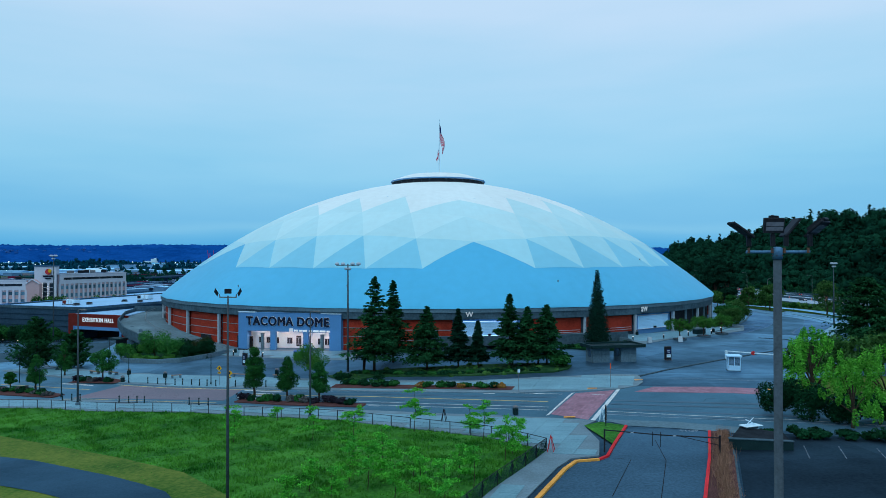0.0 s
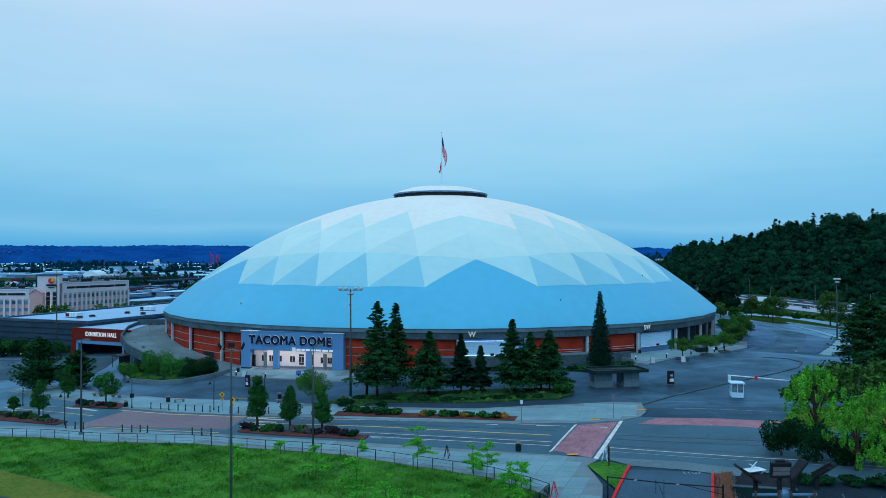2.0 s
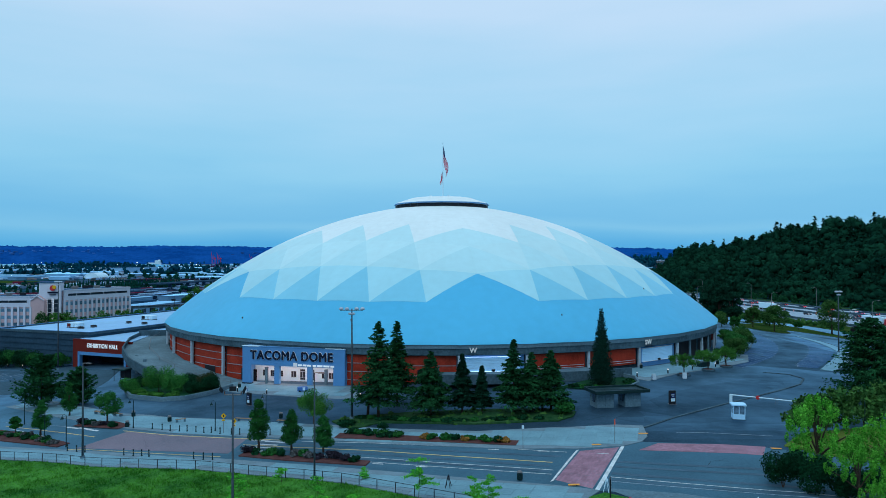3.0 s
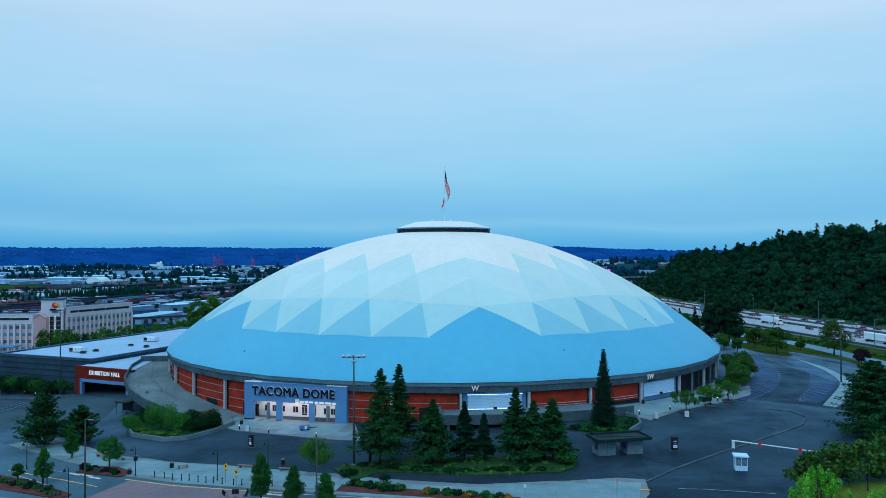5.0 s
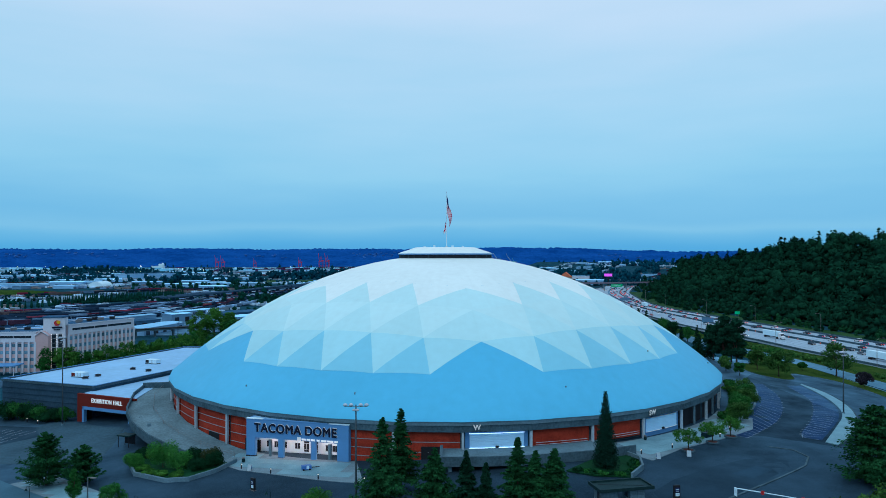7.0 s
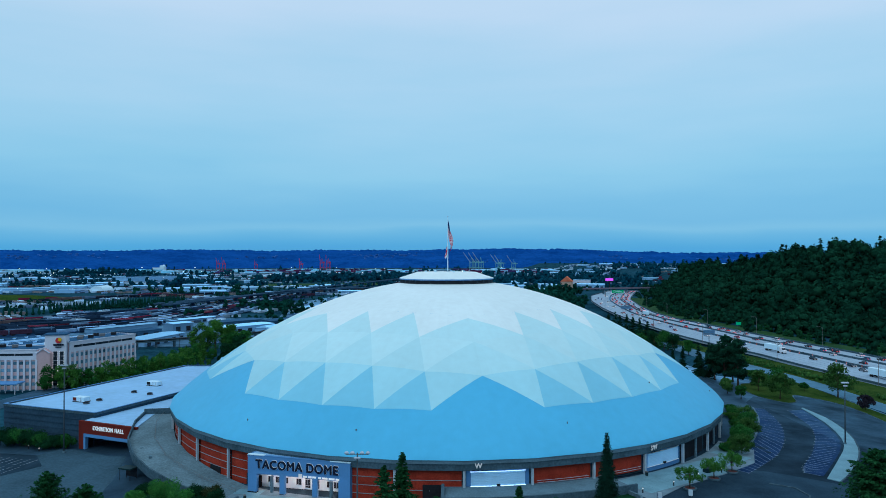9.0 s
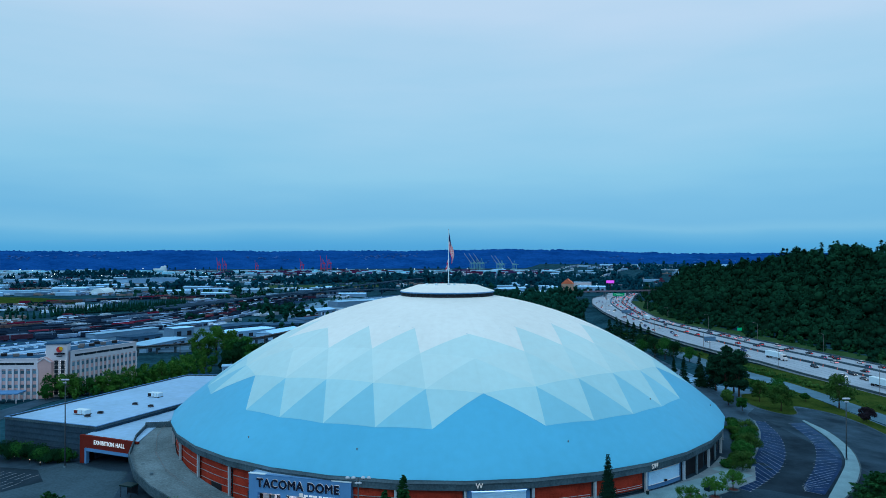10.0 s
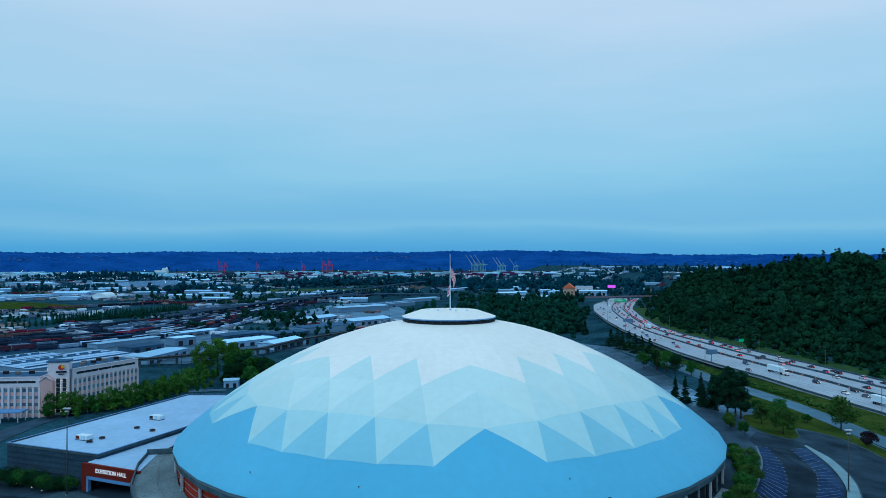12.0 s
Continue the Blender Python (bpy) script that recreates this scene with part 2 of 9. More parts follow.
    rustleaf_dark=mat("dark_brownish_leaves", (0.018, 0.040, 0.016), 0.85, var=0.3, scale=0.6, fine=3.0, island=0.35, col2=(0.040, 0.052, 0.020)),
    rustleaf=mat("russet_shrub_leaves", (0.22, 0.12, 0.03), 0.85, var=0.3, scale=0.6, fine=3.0, island=0.4),
    # floor colour is very dark: shade under the crowns is put into it
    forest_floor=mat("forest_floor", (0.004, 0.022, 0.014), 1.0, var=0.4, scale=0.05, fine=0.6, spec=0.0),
    forest=mat("hill_forest", (0.0036, 0.033, 0.023), 1.0, var=0.30, scale=0.022, fine=0.3, col2=(0.0085, 0.055, 0.031), island=0.09, spec=0.0),
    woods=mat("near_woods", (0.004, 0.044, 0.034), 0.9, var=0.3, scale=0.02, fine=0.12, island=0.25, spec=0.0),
    # bluer copy of the near woods, with distance haze in the colour
    haze_blue_woods=mat("haze_blue_woods", (0.003, 0.048, 0.080), 0.95, var=0.3, scale=0.02, fine=0.12, island=0.2, spec=0.0),
    tyre_track=mat("tyre_polished_asphalt", (0.034, 0.080, 0.120), 0.7, var=0.3, scale=0.3, fine=4.0, spec=0.2),
    viaduct=mat("slate_viaduct_concrete", (0.022, 0.062, 0.115), 0.9, var=0.3, scale=0.1, fine=1.0, spec=0.0),
    viaduct_deck=mat("worn_viaduct_deck", (0.060, 0.135, 0.215), 0.9, var=0.3, scale=0.1, fine=1.0, spec=0.0),
    # the ridge's strong blue is distance haze put into its colour
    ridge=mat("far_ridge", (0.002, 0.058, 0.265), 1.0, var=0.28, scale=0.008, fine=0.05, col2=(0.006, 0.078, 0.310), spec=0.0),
    # shed walls and roofs: their blue includes haze over the valley
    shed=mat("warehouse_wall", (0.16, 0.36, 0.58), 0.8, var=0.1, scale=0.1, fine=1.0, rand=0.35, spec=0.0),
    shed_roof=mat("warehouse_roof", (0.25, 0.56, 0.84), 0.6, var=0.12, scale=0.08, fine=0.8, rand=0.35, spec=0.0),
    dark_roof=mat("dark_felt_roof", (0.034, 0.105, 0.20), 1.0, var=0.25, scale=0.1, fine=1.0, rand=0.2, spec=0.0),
    port_red=mat("port_crane_red", (0.42, 0.05, 0.11), 0.6, var=0.1, scale=0.05),
    port_green=mat("port_crane_green", (0.14, 0.38, 0.42), 0.6, var=0.1, scale=0.05),
    freeway=mat("freeway_concrete", (0.26, 0.37, 0.47), 0.9, var=0.13, scale=0.05, fine=0.7),
    # ballast leans blue for haze as well
    ballast=mat("rail_ballast", (0.013, 0.046, 0.110), 1.0, var=0.3, scale=0.08, fine=1.0, spec=0.0),
    blue_tent=mat("blue_plastic", (0.05, 0.16, 0.42), 0.6, var=0.1, scale=1.0),
    orange=mat("orange_plastic", (0.75, 0.12, 0.05), 0.6, var=0.1, scale=1.0),
    red=mat("red_paint", (0.50, 0.03, 0.03), 0.45, var=0.1, scale=1.0, spec=0.5),
    yellow=mat("yellow_sign", (0.65, 0.40, 0.02), 0.6, var=0.08, scale=2.0),
    wood=mat("bench_wood", (0.22, 0.16, 0.11), 0.8, var=0.25, scale=2.0, fine=20.0),
    cloth_red=mat("red_cloth", (0.48, 0.004, 0.06), 0.9, var=0.08, scale=3.0),
    cloth_white=mat("white_cloth", (0.62, 0.64, 0.70), 0.9, var=0.06, scale=3.0),
    cloth_blue=mat("blue_cloth", (0.015, 0.028, 0.10), 0.9, var=0.1, scale=3.0),
    rubber=mat("tyre_rubber", (0.015, 0.015, 0.016), 0.85, var=0.1),
)


def sheen(m, amount, tint=(0.30, 0.64, 0.92), rough=0.45):
    """A gloss tinted blue for the sky reflected in paving seen at a low angle."""
    t = m.node_tree
    out = next(n for n in t.nodes if n.type == "OUTPUT_MATERIAL")
    gloss = t.nodes.new("ShaderNodeBsdfGlossy")
    gloss.inputs["Color"].default_value, gloss.inputs["Roughness"].default_value = (*tint, 1), rough
    fr = t.nodes.new("ShaderNodeFresnel")
    fr.inputs["IOR"].default_value = 1.35
    k = t.nodes.new("ShaderNodeMath")
    k.operation = "MULTIPLY"
    geo, span = t.nodes.new("ShaderNodeNewGeometry"), t.nodes.new("ShaderNodeMapRange")
    wear = t.nodes.new("ShaderNodeTexNoise")
    wear.inputs["Scale"].default_value, wear.inputs["Detail"].default_value, wear.inputs["Roughness"].default_value = 0.09, 7.0, 0.66
    t.links.new(geo.outputs["Position"], wear.inputs["Vector"])
    t.links.new(wear.outputs[0], span.inputs[0])
    for n, v in enumerate((0.34, 0.66, amount * 0.55, amount * 1.4)):
        span.inputs[n + 1].default_value = v
    t.links.new(span.outputs[0], k.inputs[1])
    p = t.nodes.new("ShaderNodeMath")
    p.operation, p.inputs[1].default_value = "POWER", 2.0
    t.links.new(fr.outputs[0], p.inputs[0])
    t.links.new(p.outputs[0], k.inputs[0])
    mix = t.nodes.new("ShaderNodeMixShader")
    t.links.new(k.outputs[0], mix.inputs[0])
    t.links.new(t.nodes["Principled BSDF"].outputs[0], mix.inputs[1])
    t.links.new(gloss.outputs[0], mix.inputs[2])
    t.links.new(mix.outputs[0], out.inputs["Surface"])


for key, amount in (("asphalt", 1.45), ("old_asphalt", 1.2), ("road", 1.05), ("loop_asphalt", 0.8), ("drive", 0.9), ("dark_asphalt", 1.05), ("stall", 0.9), ("slab", 0.6), ("tyre_track", 0.85)):
    sheen(M[key], amount)


def streaked(m, amount):
    """Faint rain streaks that run down the dome from its crown."""
    t = m.node_tree
    p = t.nodes["Principled BSDF"]
    src = p.inputs["Base Color"].links[0].from_socket
    co = t.nodes.new("ShaderNodeTexCoord")
    sx = t.nodes.new("ShaderNodeSeparateXYZ")
    t.links.new(co.outputs["Object"], sx.inputs[0])
    at = t.nodes.new("ShaderNodeMath")
    at.operation = "ARCTAN2"
    t.links.new(sx.outputs["X"], at.inputs[0])
    t.links.new(sx.outputs["Y"], at.inputs[1])
    cb = t.nodes.new("ShaderNodeCombineXYZ")
    k1 = t.nodes.new("ShaderNodeMath")
    k1.operation, k1.inputs[1].default_value = "MULTIPLY", 34.0
    k2 = t.nodes.new("ShaderNodeMath")
    k2.operation, k2.inputs[1].default_value = "MULTIPLY", 0.07
    t.links.new(at.outputs[0], k1.inputs[0])
    t.links.new(sx.outputs["Z"], k2.inputs[0])
    t.links.new(k1.outputs[0], cb.inputs[0])
    t.links.new(k2.outputs[0], cb.inputs[1])
    nz = t.nodes.new("ShaderNodeTexNoise")
    nz.inputs["Scale"].default_value, nz.inputs["Detail"].default_value = 1.0, 6.0
    t.links.new(cb.outputs[0], nz.inputs["Vector"])
    mr = t.nodes.new("ShaderNodeMapRange")
    mr.inputs["From Min"].default_value, mr.inputs["From Max"].default_value = 0.3, 0.7
    mr.inputs["To Min"].default_value, mr.inputs["To Max"].default_value = 1 - amount, 1 + amount * 0.6
    t.links.new(nz.outputs["Fac"], mr.inputs["Value"])
    hs = t.nodes.new("ShaderNodeHueSaturation")
    t.links.new(mr.outputs[0], hs.inputs["Value"])
    t.links.new(src, hs.inputs["Color"])
    t.links.new(hs.outputs[0], p.inputs["Base Color"])


for key in ("roof0", "roof1", "roof2", "roof3", "roof4"):
    streaked(M[key], 0.016)
CARPAINT = {n: mat("car_paint_" + n, c, 0.3, 0.2, var=0.05, scale=1.0, spec=0.6) for n, c in
            dict(white=(0.7, 0.72, 0.75), black=(0.02, 0.02, 0.025), grey=(0.16, 0.17, 0.19), silver=(0.4, 0.42, 0.45), red=(0.4, 0.02, 0.025), blue=(0.04, 0.09, 0.25)).items()}
# wagon paints, shifted towards blue to carry the valley's haze
BOXCAR = [mat("freight_" + n, c, 0.7, var=0.25, scale=0.4, fine=3.0, spec=0.0) for n, c in
          dict(brown=(0.055, 0.030, 0.055), red=(0.15, 0.018, 0.05), ochre=(0.11, 0.085, 0.090), grey=(0.08, 0.17, 0.28), white=(0.30, 0.48, 0.66), black=(0.010, 0.022, 0.042), blue=(0.025, 0.10, 0.26)).items()]


# ---------------------------------------------------------------- ground shape
def smooth(a, b, v):
    u = np.clip((v - a) / (b - a), 0, 1)
    return u * u * (3 - 2 * u)


FARX = ((-300, 147, 247, 325, 376, 443, 542, 657, 800, 900, 1200), (285, 236, 221, 212, 204, 204, 218, 239, 281, 318, 430))


def hill(x, y):
    ridge = np.interp(y, (-300, 250, 400, 490, 640, 700, 780, 950, 1080, 1250), (60, 60, 39.5, 48.5, 37.5, 32, 27.5, 25.0, 12, 18))
    d = x - (np.interp(y, *FARX) + 12)
    run = np.interp(y, (400, 520, 640, 800), (235, 190, 172, 72))
    return (ridge + 6) * smooth(0, 1, d / run) * (d > 0)


def gz(x, y):
    z = np.interp(x, (-400, -150, -100, -50, -20, 0, 15, 35, 55, 100, 145, 180, 400), (-14, -9, -6.2, -2.7, -1.9, -0.8, 0.1, 0.8, 0.6, -0.1, -4.5, -6.3, -6.3))
    b = smooth(50, 190, y)
    far = np.interp(x, (-100, 100, 140, 180), (-14, -14, -10, -6.3))
    far = far + (-14 - far) * smooth(700, 1100, y)
    z = z - 0.5 * smooth(22, 36, x) * smooth(78, 60, x) * smooth(-130, -116, y)
    return z * (1 - b) + b * far + 0.7 * smooth(-145, -170, y) + hill(x, y)


# ---------------------------------------------------------------- mesh helpers
class Mesh:
    """Vertices and faces of one mesh, gathered piece by piece."""

    def __init__(self):
        self.v, self.f = [], []

    def add(self, verts, faces):
        n = len(self.v)
        self.v += [tuple(p) for p in verts]
        self.f += [tuple(i + n for i in f) for f in faces]
        return self

    def box(self, c, s, rz=0.0, m=None, bevel=0.0):
        x, y, z = (k / 2 for k in s)
        if bevel:
            b = bevel
            ring = [(-x + b, -y), (x - b, -y), (x, -y + b), (x, y - b), (x - b, y), (-x + b, y), (-x, y - b), (-x, -y + b)]
            inner = [(px * (1 - b / x), py * (1 - b / y)) for px, py in ring]
            vs = [(*p, -z) for p in ring] + [(*p, z - b) for p in ring] + [(*p, z) for p in inner]
            fs = [tuple(range(7, -1, -1)), tuple(range(16, 24))] + [(k + i, k + (i + 1) % 8, k + 8 + (i + 1) % 8, k + 8 + i) for k in (0, 8) for i in range(8)]
        else:
            vs = [(i, j, k) for k in (-z, z) for i, j in ((-x, -y), (x, -y), (x, y), (-x, y))]
            fs = [(3, 2, 1, 0), (4, 5, 6, 7), (0, 1, 5, 4), (1, 2, 6, 5), (2, 3, 7, 6), (3, 0, 4, 7)]
        t = (m or Matrix.Identity(4)) @ Matrix.Translation(c) @ Matrix.Rotation(rz, 4, "Z")
        return self.add([t @ Vector(p) for p in vs], fs)

    def tube(self, pts, radii, n=8, cap=True):
        """A round bar along pts with a radius at each."""
        pts = [Vector(p) for p in pts]
        rings = []
        for i, p in enumerate(pts):
            d = (pts[min(i + 1, len(pts) - 1)] - pts[max(i - 1, 0)]).normalized()
            a = d.orthogonal().normalized() if abs(d.z) < 0.99 else Vector((1, 0, 0))
            b = d.cross(a)
            rings.append([p + (a * math.cos(2 * math.pi * k / n) + b * math.sin(2 * math.pi * k / n)) * radii[i] for k in range(n)])
        base = [q for r in rings for q in r]
        fs = [(i * n + k, i * n + (k + 1) % n, (i + 1) * n + (k + 1) % n, (i + 1) * n + k) for i in range(len(pts) - 1) for k in range(n)]
        if cap:
            fs += [tuple(range(n - 1, -1, -1)), tuple(range((len(pts) - 1) * n, len(pts) * n))]
        return self.add(base, fs)

    def lathe(self, c, prof, n=16):
        vs = [(c[0] + r * math.cos(2 * math.pi * k / n), c[1] + r * math.sin(2 * math.pi * k / n), c[2] + z) for r, z in prof for k in range(n)]
        fs = [(i * n + k, i * n + (k + 1) % n, (i + 1) * n + (k + 1) % n, (i + 1) * n + k) for i in range(len(prof) - 1) for k in range(n)]
        return self.add(vs, fs + [tuple(range(n - 1, -1, -1)), tuple(range((len(prof) - 1) * n, len(prof) * n))])

    def prism(self, poly, z0, z1):
        n = len(poly)
        a = sum(poly[i][0] * poly[(i + 1) % n][1] - poly[(i + 1) % n][0] * poly[i][1] for i in range(n))
        if a < 0:
            poly = poly[::-1]
        return self.add([(*p, z0) for p in poly] + [(*p, z1) for p in poly],
                        [tuple(range(n - 1, -1, -1)), tuple(range(n, 2 * n))] + [(i, (i + 1) % n, n + (i + 1) % n, n + i) for i in range(n)])

    def data(self, name, material, shade=False):
        me = bpy.data.meshes.new(name)
        me.from_pydata(self.v, [], self.f)
        me.materials.append(material)
        if shade:
            me.polygons.foreach_set("use_smooth", [True] * len(me.polygons))
        return me


def part(name, src, material, parent=None, label="", shade=False):
    """Links one mesh as an object, under a thing or a part where one is given."""
    me = src.data(name, material, shade) if isinstance(src, Mesh) else src
    ob = new(name, me)
    if parent is not None:
        ob.parent = parent
    if label:
        ob["label"] = label
    return ob


def thing(name, m, label, category, group=""):
    ob = new(name)
    ob.empty_display_size = 0.3
    ob.matrix_world = m
    return tagged(ob, label, category, group)


def np_mesh(name, verts, quads, material, shade=False):
    me = bpy.data.meshes.new(name)
    k = quads.shape[1]
    me.vertices.add(len(verts))
    me.vertices.foreach_set("co", verts.astype(np.float32).ravel())
    me.loops.add(quads.size)
    me.loops.foreach_set("vertex_index", quads.astype(np.int32).ravel())
    me.polygons.add(len(quads))
    me.polygons.foreach_set("loop_start", np.arange(0, quads.size, k, dtype=np.int32))
    me.materials.append(material)
    me.update(calc_edges=True)
    if shade:
        me.polygons.foreach_set("use_smooth", [True] * len(me.polygons))
    return me


def drape(name, poly, dz, material, depth=0.0, cell=5.0, label=""):
    """A sheet of the given outline laid on the ground, dz above it; with depth, its rim goes down as a kerb does."""
    bm = bmesh.new()
    vs = [bm.verts.new((x, y, 0)) for x, y in poly]
    es = [bm.edges.new((vs[i], vs[(i + 1) % len(vs)])) for i in range(len(vs))]
    bmesh.ops.triangle_fill(bm, use_beauty=True, edges=es)
    xs, ys = [p[0] for p in poly], [p[1] for p in poly]
    for lo, hi, no in ((min(xs), max(xs), (1, 0, 0)), (min(ys), max(ys), (0, 1, 0))):
        for k in range(math.ceil(lo / cell + 1e-4), math.floor(hi / cell - 1e-4) + 1):
            bmesh.ops.bisect_plane(bm, geom=bm.verts[:] + bm.edges[:] + bm.faces[:], dist=1e-4, plane_co=(no[0] * k * cell, no[1] * k * cell, 0), plane_no=no)
    bmesh.ops.recalc_face_normals(bm, faces=bm.faces)
    if sum(f.normal.z * f.calc_area() for f in bm.faces) < 0:
        bmesh.ops.reverse_faces(bm, faces=bm.faces)
    for v in bm.verts:
        v.co.z = float(gz(v.co.x, v.co.y)) + dz
    if depth:
        rim = [e for e in bm.edges if e.is_boundary]
        made = bmesh.ops.extrude_edge_only(bm, edges=rim)
        for v in made["geom"]:
            if isinstance(v, bmesh.types.BMVert):
                v.co.z -= depth
    me = bpy.data.meshes.new(name)
    bm.to_mesh(me)
    bm.free()
    me.materials.append(material)
    ob = new(name, me)
    tagged(ob, label=label, kind="structure")
    return ob


def along(pts, step):
    """Points and headings at even steps along a line of points."""
    out, left = [], 0.0
    for a, b in zip(pts, pts[1:]):
        a, b = Vector(a), Vector(b)
        length = (b - a).length
        s = left
        while s < length:
            p = a + (b - a) * (s / length)
            out.append((*p, math.atan2(b.y - a.y, b.x - a.x)))
            s += step
        left = s - length
    return out


def offset_line(pts, d):
    """The line moved d to its left."""
    out = []
    for i, p in enumerate(pts):
        a, b = Vector(pts[max(i - 1, 0)][:2]), Vector(pts[min(i + 1, len(pts) - 1)][:2])
        t = (b - a).normalized()
        out.append((p[0] - t.y * d, p[1] + t.x * d))
    return out


def stripe(name, pts, w, dz, material, depth=0.0, label=""):
    a, b = offset_line(pts, w / 2), offset_line(pts, -w / 2)
    return drape(name, a + b[::-1], dz, material, depth, label=label)


def arc(r, a0, a1, n):
    """Points on a circle round the dome's axis; degrees from the south, to the east."""
    return [(r * math.sin(radians(a0 + (a1 - a0) * i / n)), -r * math.cos(radians(a0 + (a1 - a0) * i / n))) for i in range(n + 1)]


# ---------------------------------------------------------------- ground sheet
def ground_sheet():
    near_x = np.arange(-200, 300.1, 5.0)
    xs = np.concatenate([[-4200, -3000, -2200, -1600, -1200, -900, -700, -550, -450, -380, -320, -270, -230], near_x, [320, 350, 380, 420, 470, 530, 600, 700, 850, 1050, 1300, 1700, 2300, 3100, 4200]])
    ys = np.concatenate([[-1200, -700, -450, -330, -280, -250], np.arange(-240, 230.1, 5.0), np.arange(245, 700, 20.0), np.arange(720, 1300, 40.0), [1400, 1600, 1900, 2300, 2800, 3400, 4000, 4600]])
    gx, gy = np.meshgrid(xs, ys)
    v = np.stack([gx, gy, gz(gx, gy)], -1).reshape(-1, 3)
    nx, ny = len(xs), len(ys)
    i = (np.arange(ny - 1)[:, None] * nx + np.arange(nx - 1)[None]).ravel()
    q = np.stack([i, i + 1, i + nx + 1, i + nx], 1)
    tagged(new("ground", np_mesh("ground", v, q, M["ground"], True)), "dark valley ground of grass and gravel", "ground", kind="structure")


ground_sheet()

FAR = [(-86.1, -81.8), (-66.6, -97.5), (-49.6, -110.1), (-40.6, -114.2), (-31.3, -116.8), (-20.7, -119.5), (-5.8, -125.5), (9.0, -131.1), (17.0, -132.6), (22.8, -132.2), (25.7, -130.4), (27.1, -128.0), (28.3, -121.8)]
NEAR = [(-120.0, -92.0), (-95.0, -103.0), (-64.4, -116.9), (-50.8, -122.4), (-39.2, -126.0), (-29.2, -128.6), (-18.1, -132.3), (-7.8, -136.9), (5.3, -142.9), (11.8, -145.9), (16.3, -148.5)]
FENCE = [(-75.0, -118.5), (-59.6, -124.7), (-53.7, -126.9), (-45.2, -130.5), (-30.6, -133.2), (-17.6, -138.0), (-11.2, -141.0), (-4.5, -145.7), (-0.3, -148.8), (4.7, -152.8), (8.4, -158.1), (9.4, -159.9)]
FENCE_2 = [(9.4, -159.9), (6.8, -164.9), (3.9, -169.8), (-3.5, -184.0)]
DRIVE_L = [(17.7, -152.8), (15.6, -158.9), (14.0, -163.0), (13.1, -163.9), (11.2, -164.0), (10.0, -165.9), (7.1, -171.9), (0.0, -186.0)]
DRIVE_R = [(25.4, -155.3), (21.6, -165.2), (18.1, -173.6), (12.5, -187.0)]
STRIP_R = [(27.4, -154.7), (23.6, -165.4), (20.4, -173.8), (15.0, -187.0)]

site = [(-150, -75), (-120, -92), (-95, -103), (-64.4, -117), (-20, -150), (-5, -192), (30, -200), (75, -178), (150, -168), (152, -60), (144, -20), (144, 40), (128, 62), (104, 76), (96, 64), (60, 90), (-60, 95), (-85, 60), (-80, -20), (-150, -5)]
drape("site_asphalt", site, 0.03, M["asphalt"], label="worn grey asphalt forecourt and drives")
road_poly = NEAR + [(33, -156.5), (60, -167), (100, -176), (145, -176), (145, -156), (95, -152), (60, -146), (39.5, -134)] + FAR[::-1][2:] + [(-100, -70), (-128, -60)]
drape("road", road_poly, 0.06, M["road"], label="grey asphalt street with painted lanes")
drape("lower_lot_road", DRIVE_L + DRIVE_R[::-1] + [(24.0, -154.2), (19.0, -152.6)], 0.065, M["drive"], label="dark asphalt driveway")
drape("old_asphalt_road", [(25.5, -116.8), (33.5, -104.5), (40.0, -96.5), (50.5, -88.0), (58.9, -82.7), (64.0, -82.4), (66.1, -84.4), (64.5, -88.4), (51.2, -101.4), (38.3, -113.4), (29.2, -121.0)], 0.036, M["old_asphalt"], label="older darker asphalt beside the drive")
drape("patch_asphalt_road", [(52.0, -92.5), (58.5, -87.5), (61.0, -89.5), (54.6, -95.2)], 0.041, M["dark_asphalt"], label="dark rectangular asphalt repair")
drape("parking_lot_road", [(31.0, -157.0), (62, -168.5), (80, -176), (70, -200), (16, -196), (15.2, -187.2), (20.6, -174.0), (23.8, -165.6), (27.6, -155.0)], 0.05, M["loop_asphalt"], label="dark patched asphalt car park")

# lawn beside the street, with its path
lawn_poly = FENCE + FENCE_2[1:] + [(-6, -215), (-110, -215), (-120, -110)]
drape("lawn_ground", lawn_poly, 0.05, M["rough_grass"], label="rough green grass slope")
mown = [(-118, -128), (-75, -132), (-55, -139), (-40, -147.5), (-30, -154), (-22, -160), (-14, -170), (-9, -180), (-9, -214), (-108, -214)]
drape("mown_lawn_ground", mown, 0.08, M["lawn"], label="paler mown lawn")
path_poly = [(-100, -138), (-60, -147), (-42.8, -151.9), (-38.4, -153.9), (-32.8, -157.5), (-27.8, -160.7), (-24.3, -163.3), (-21.5, -165.6), (-19.5, -168.5), (-18.5, -173), (-20, -180), (-26, -174), (-29, -166.6), (-32.4, -164.5), (-36.2, -162.6), (-46, -158.5), (-62, -154.5), (-100, -147)]
drape("lawn_path", path_poly, 0.11, M["dark_asphalt"], label="curving asphalt footpath through the lawn")


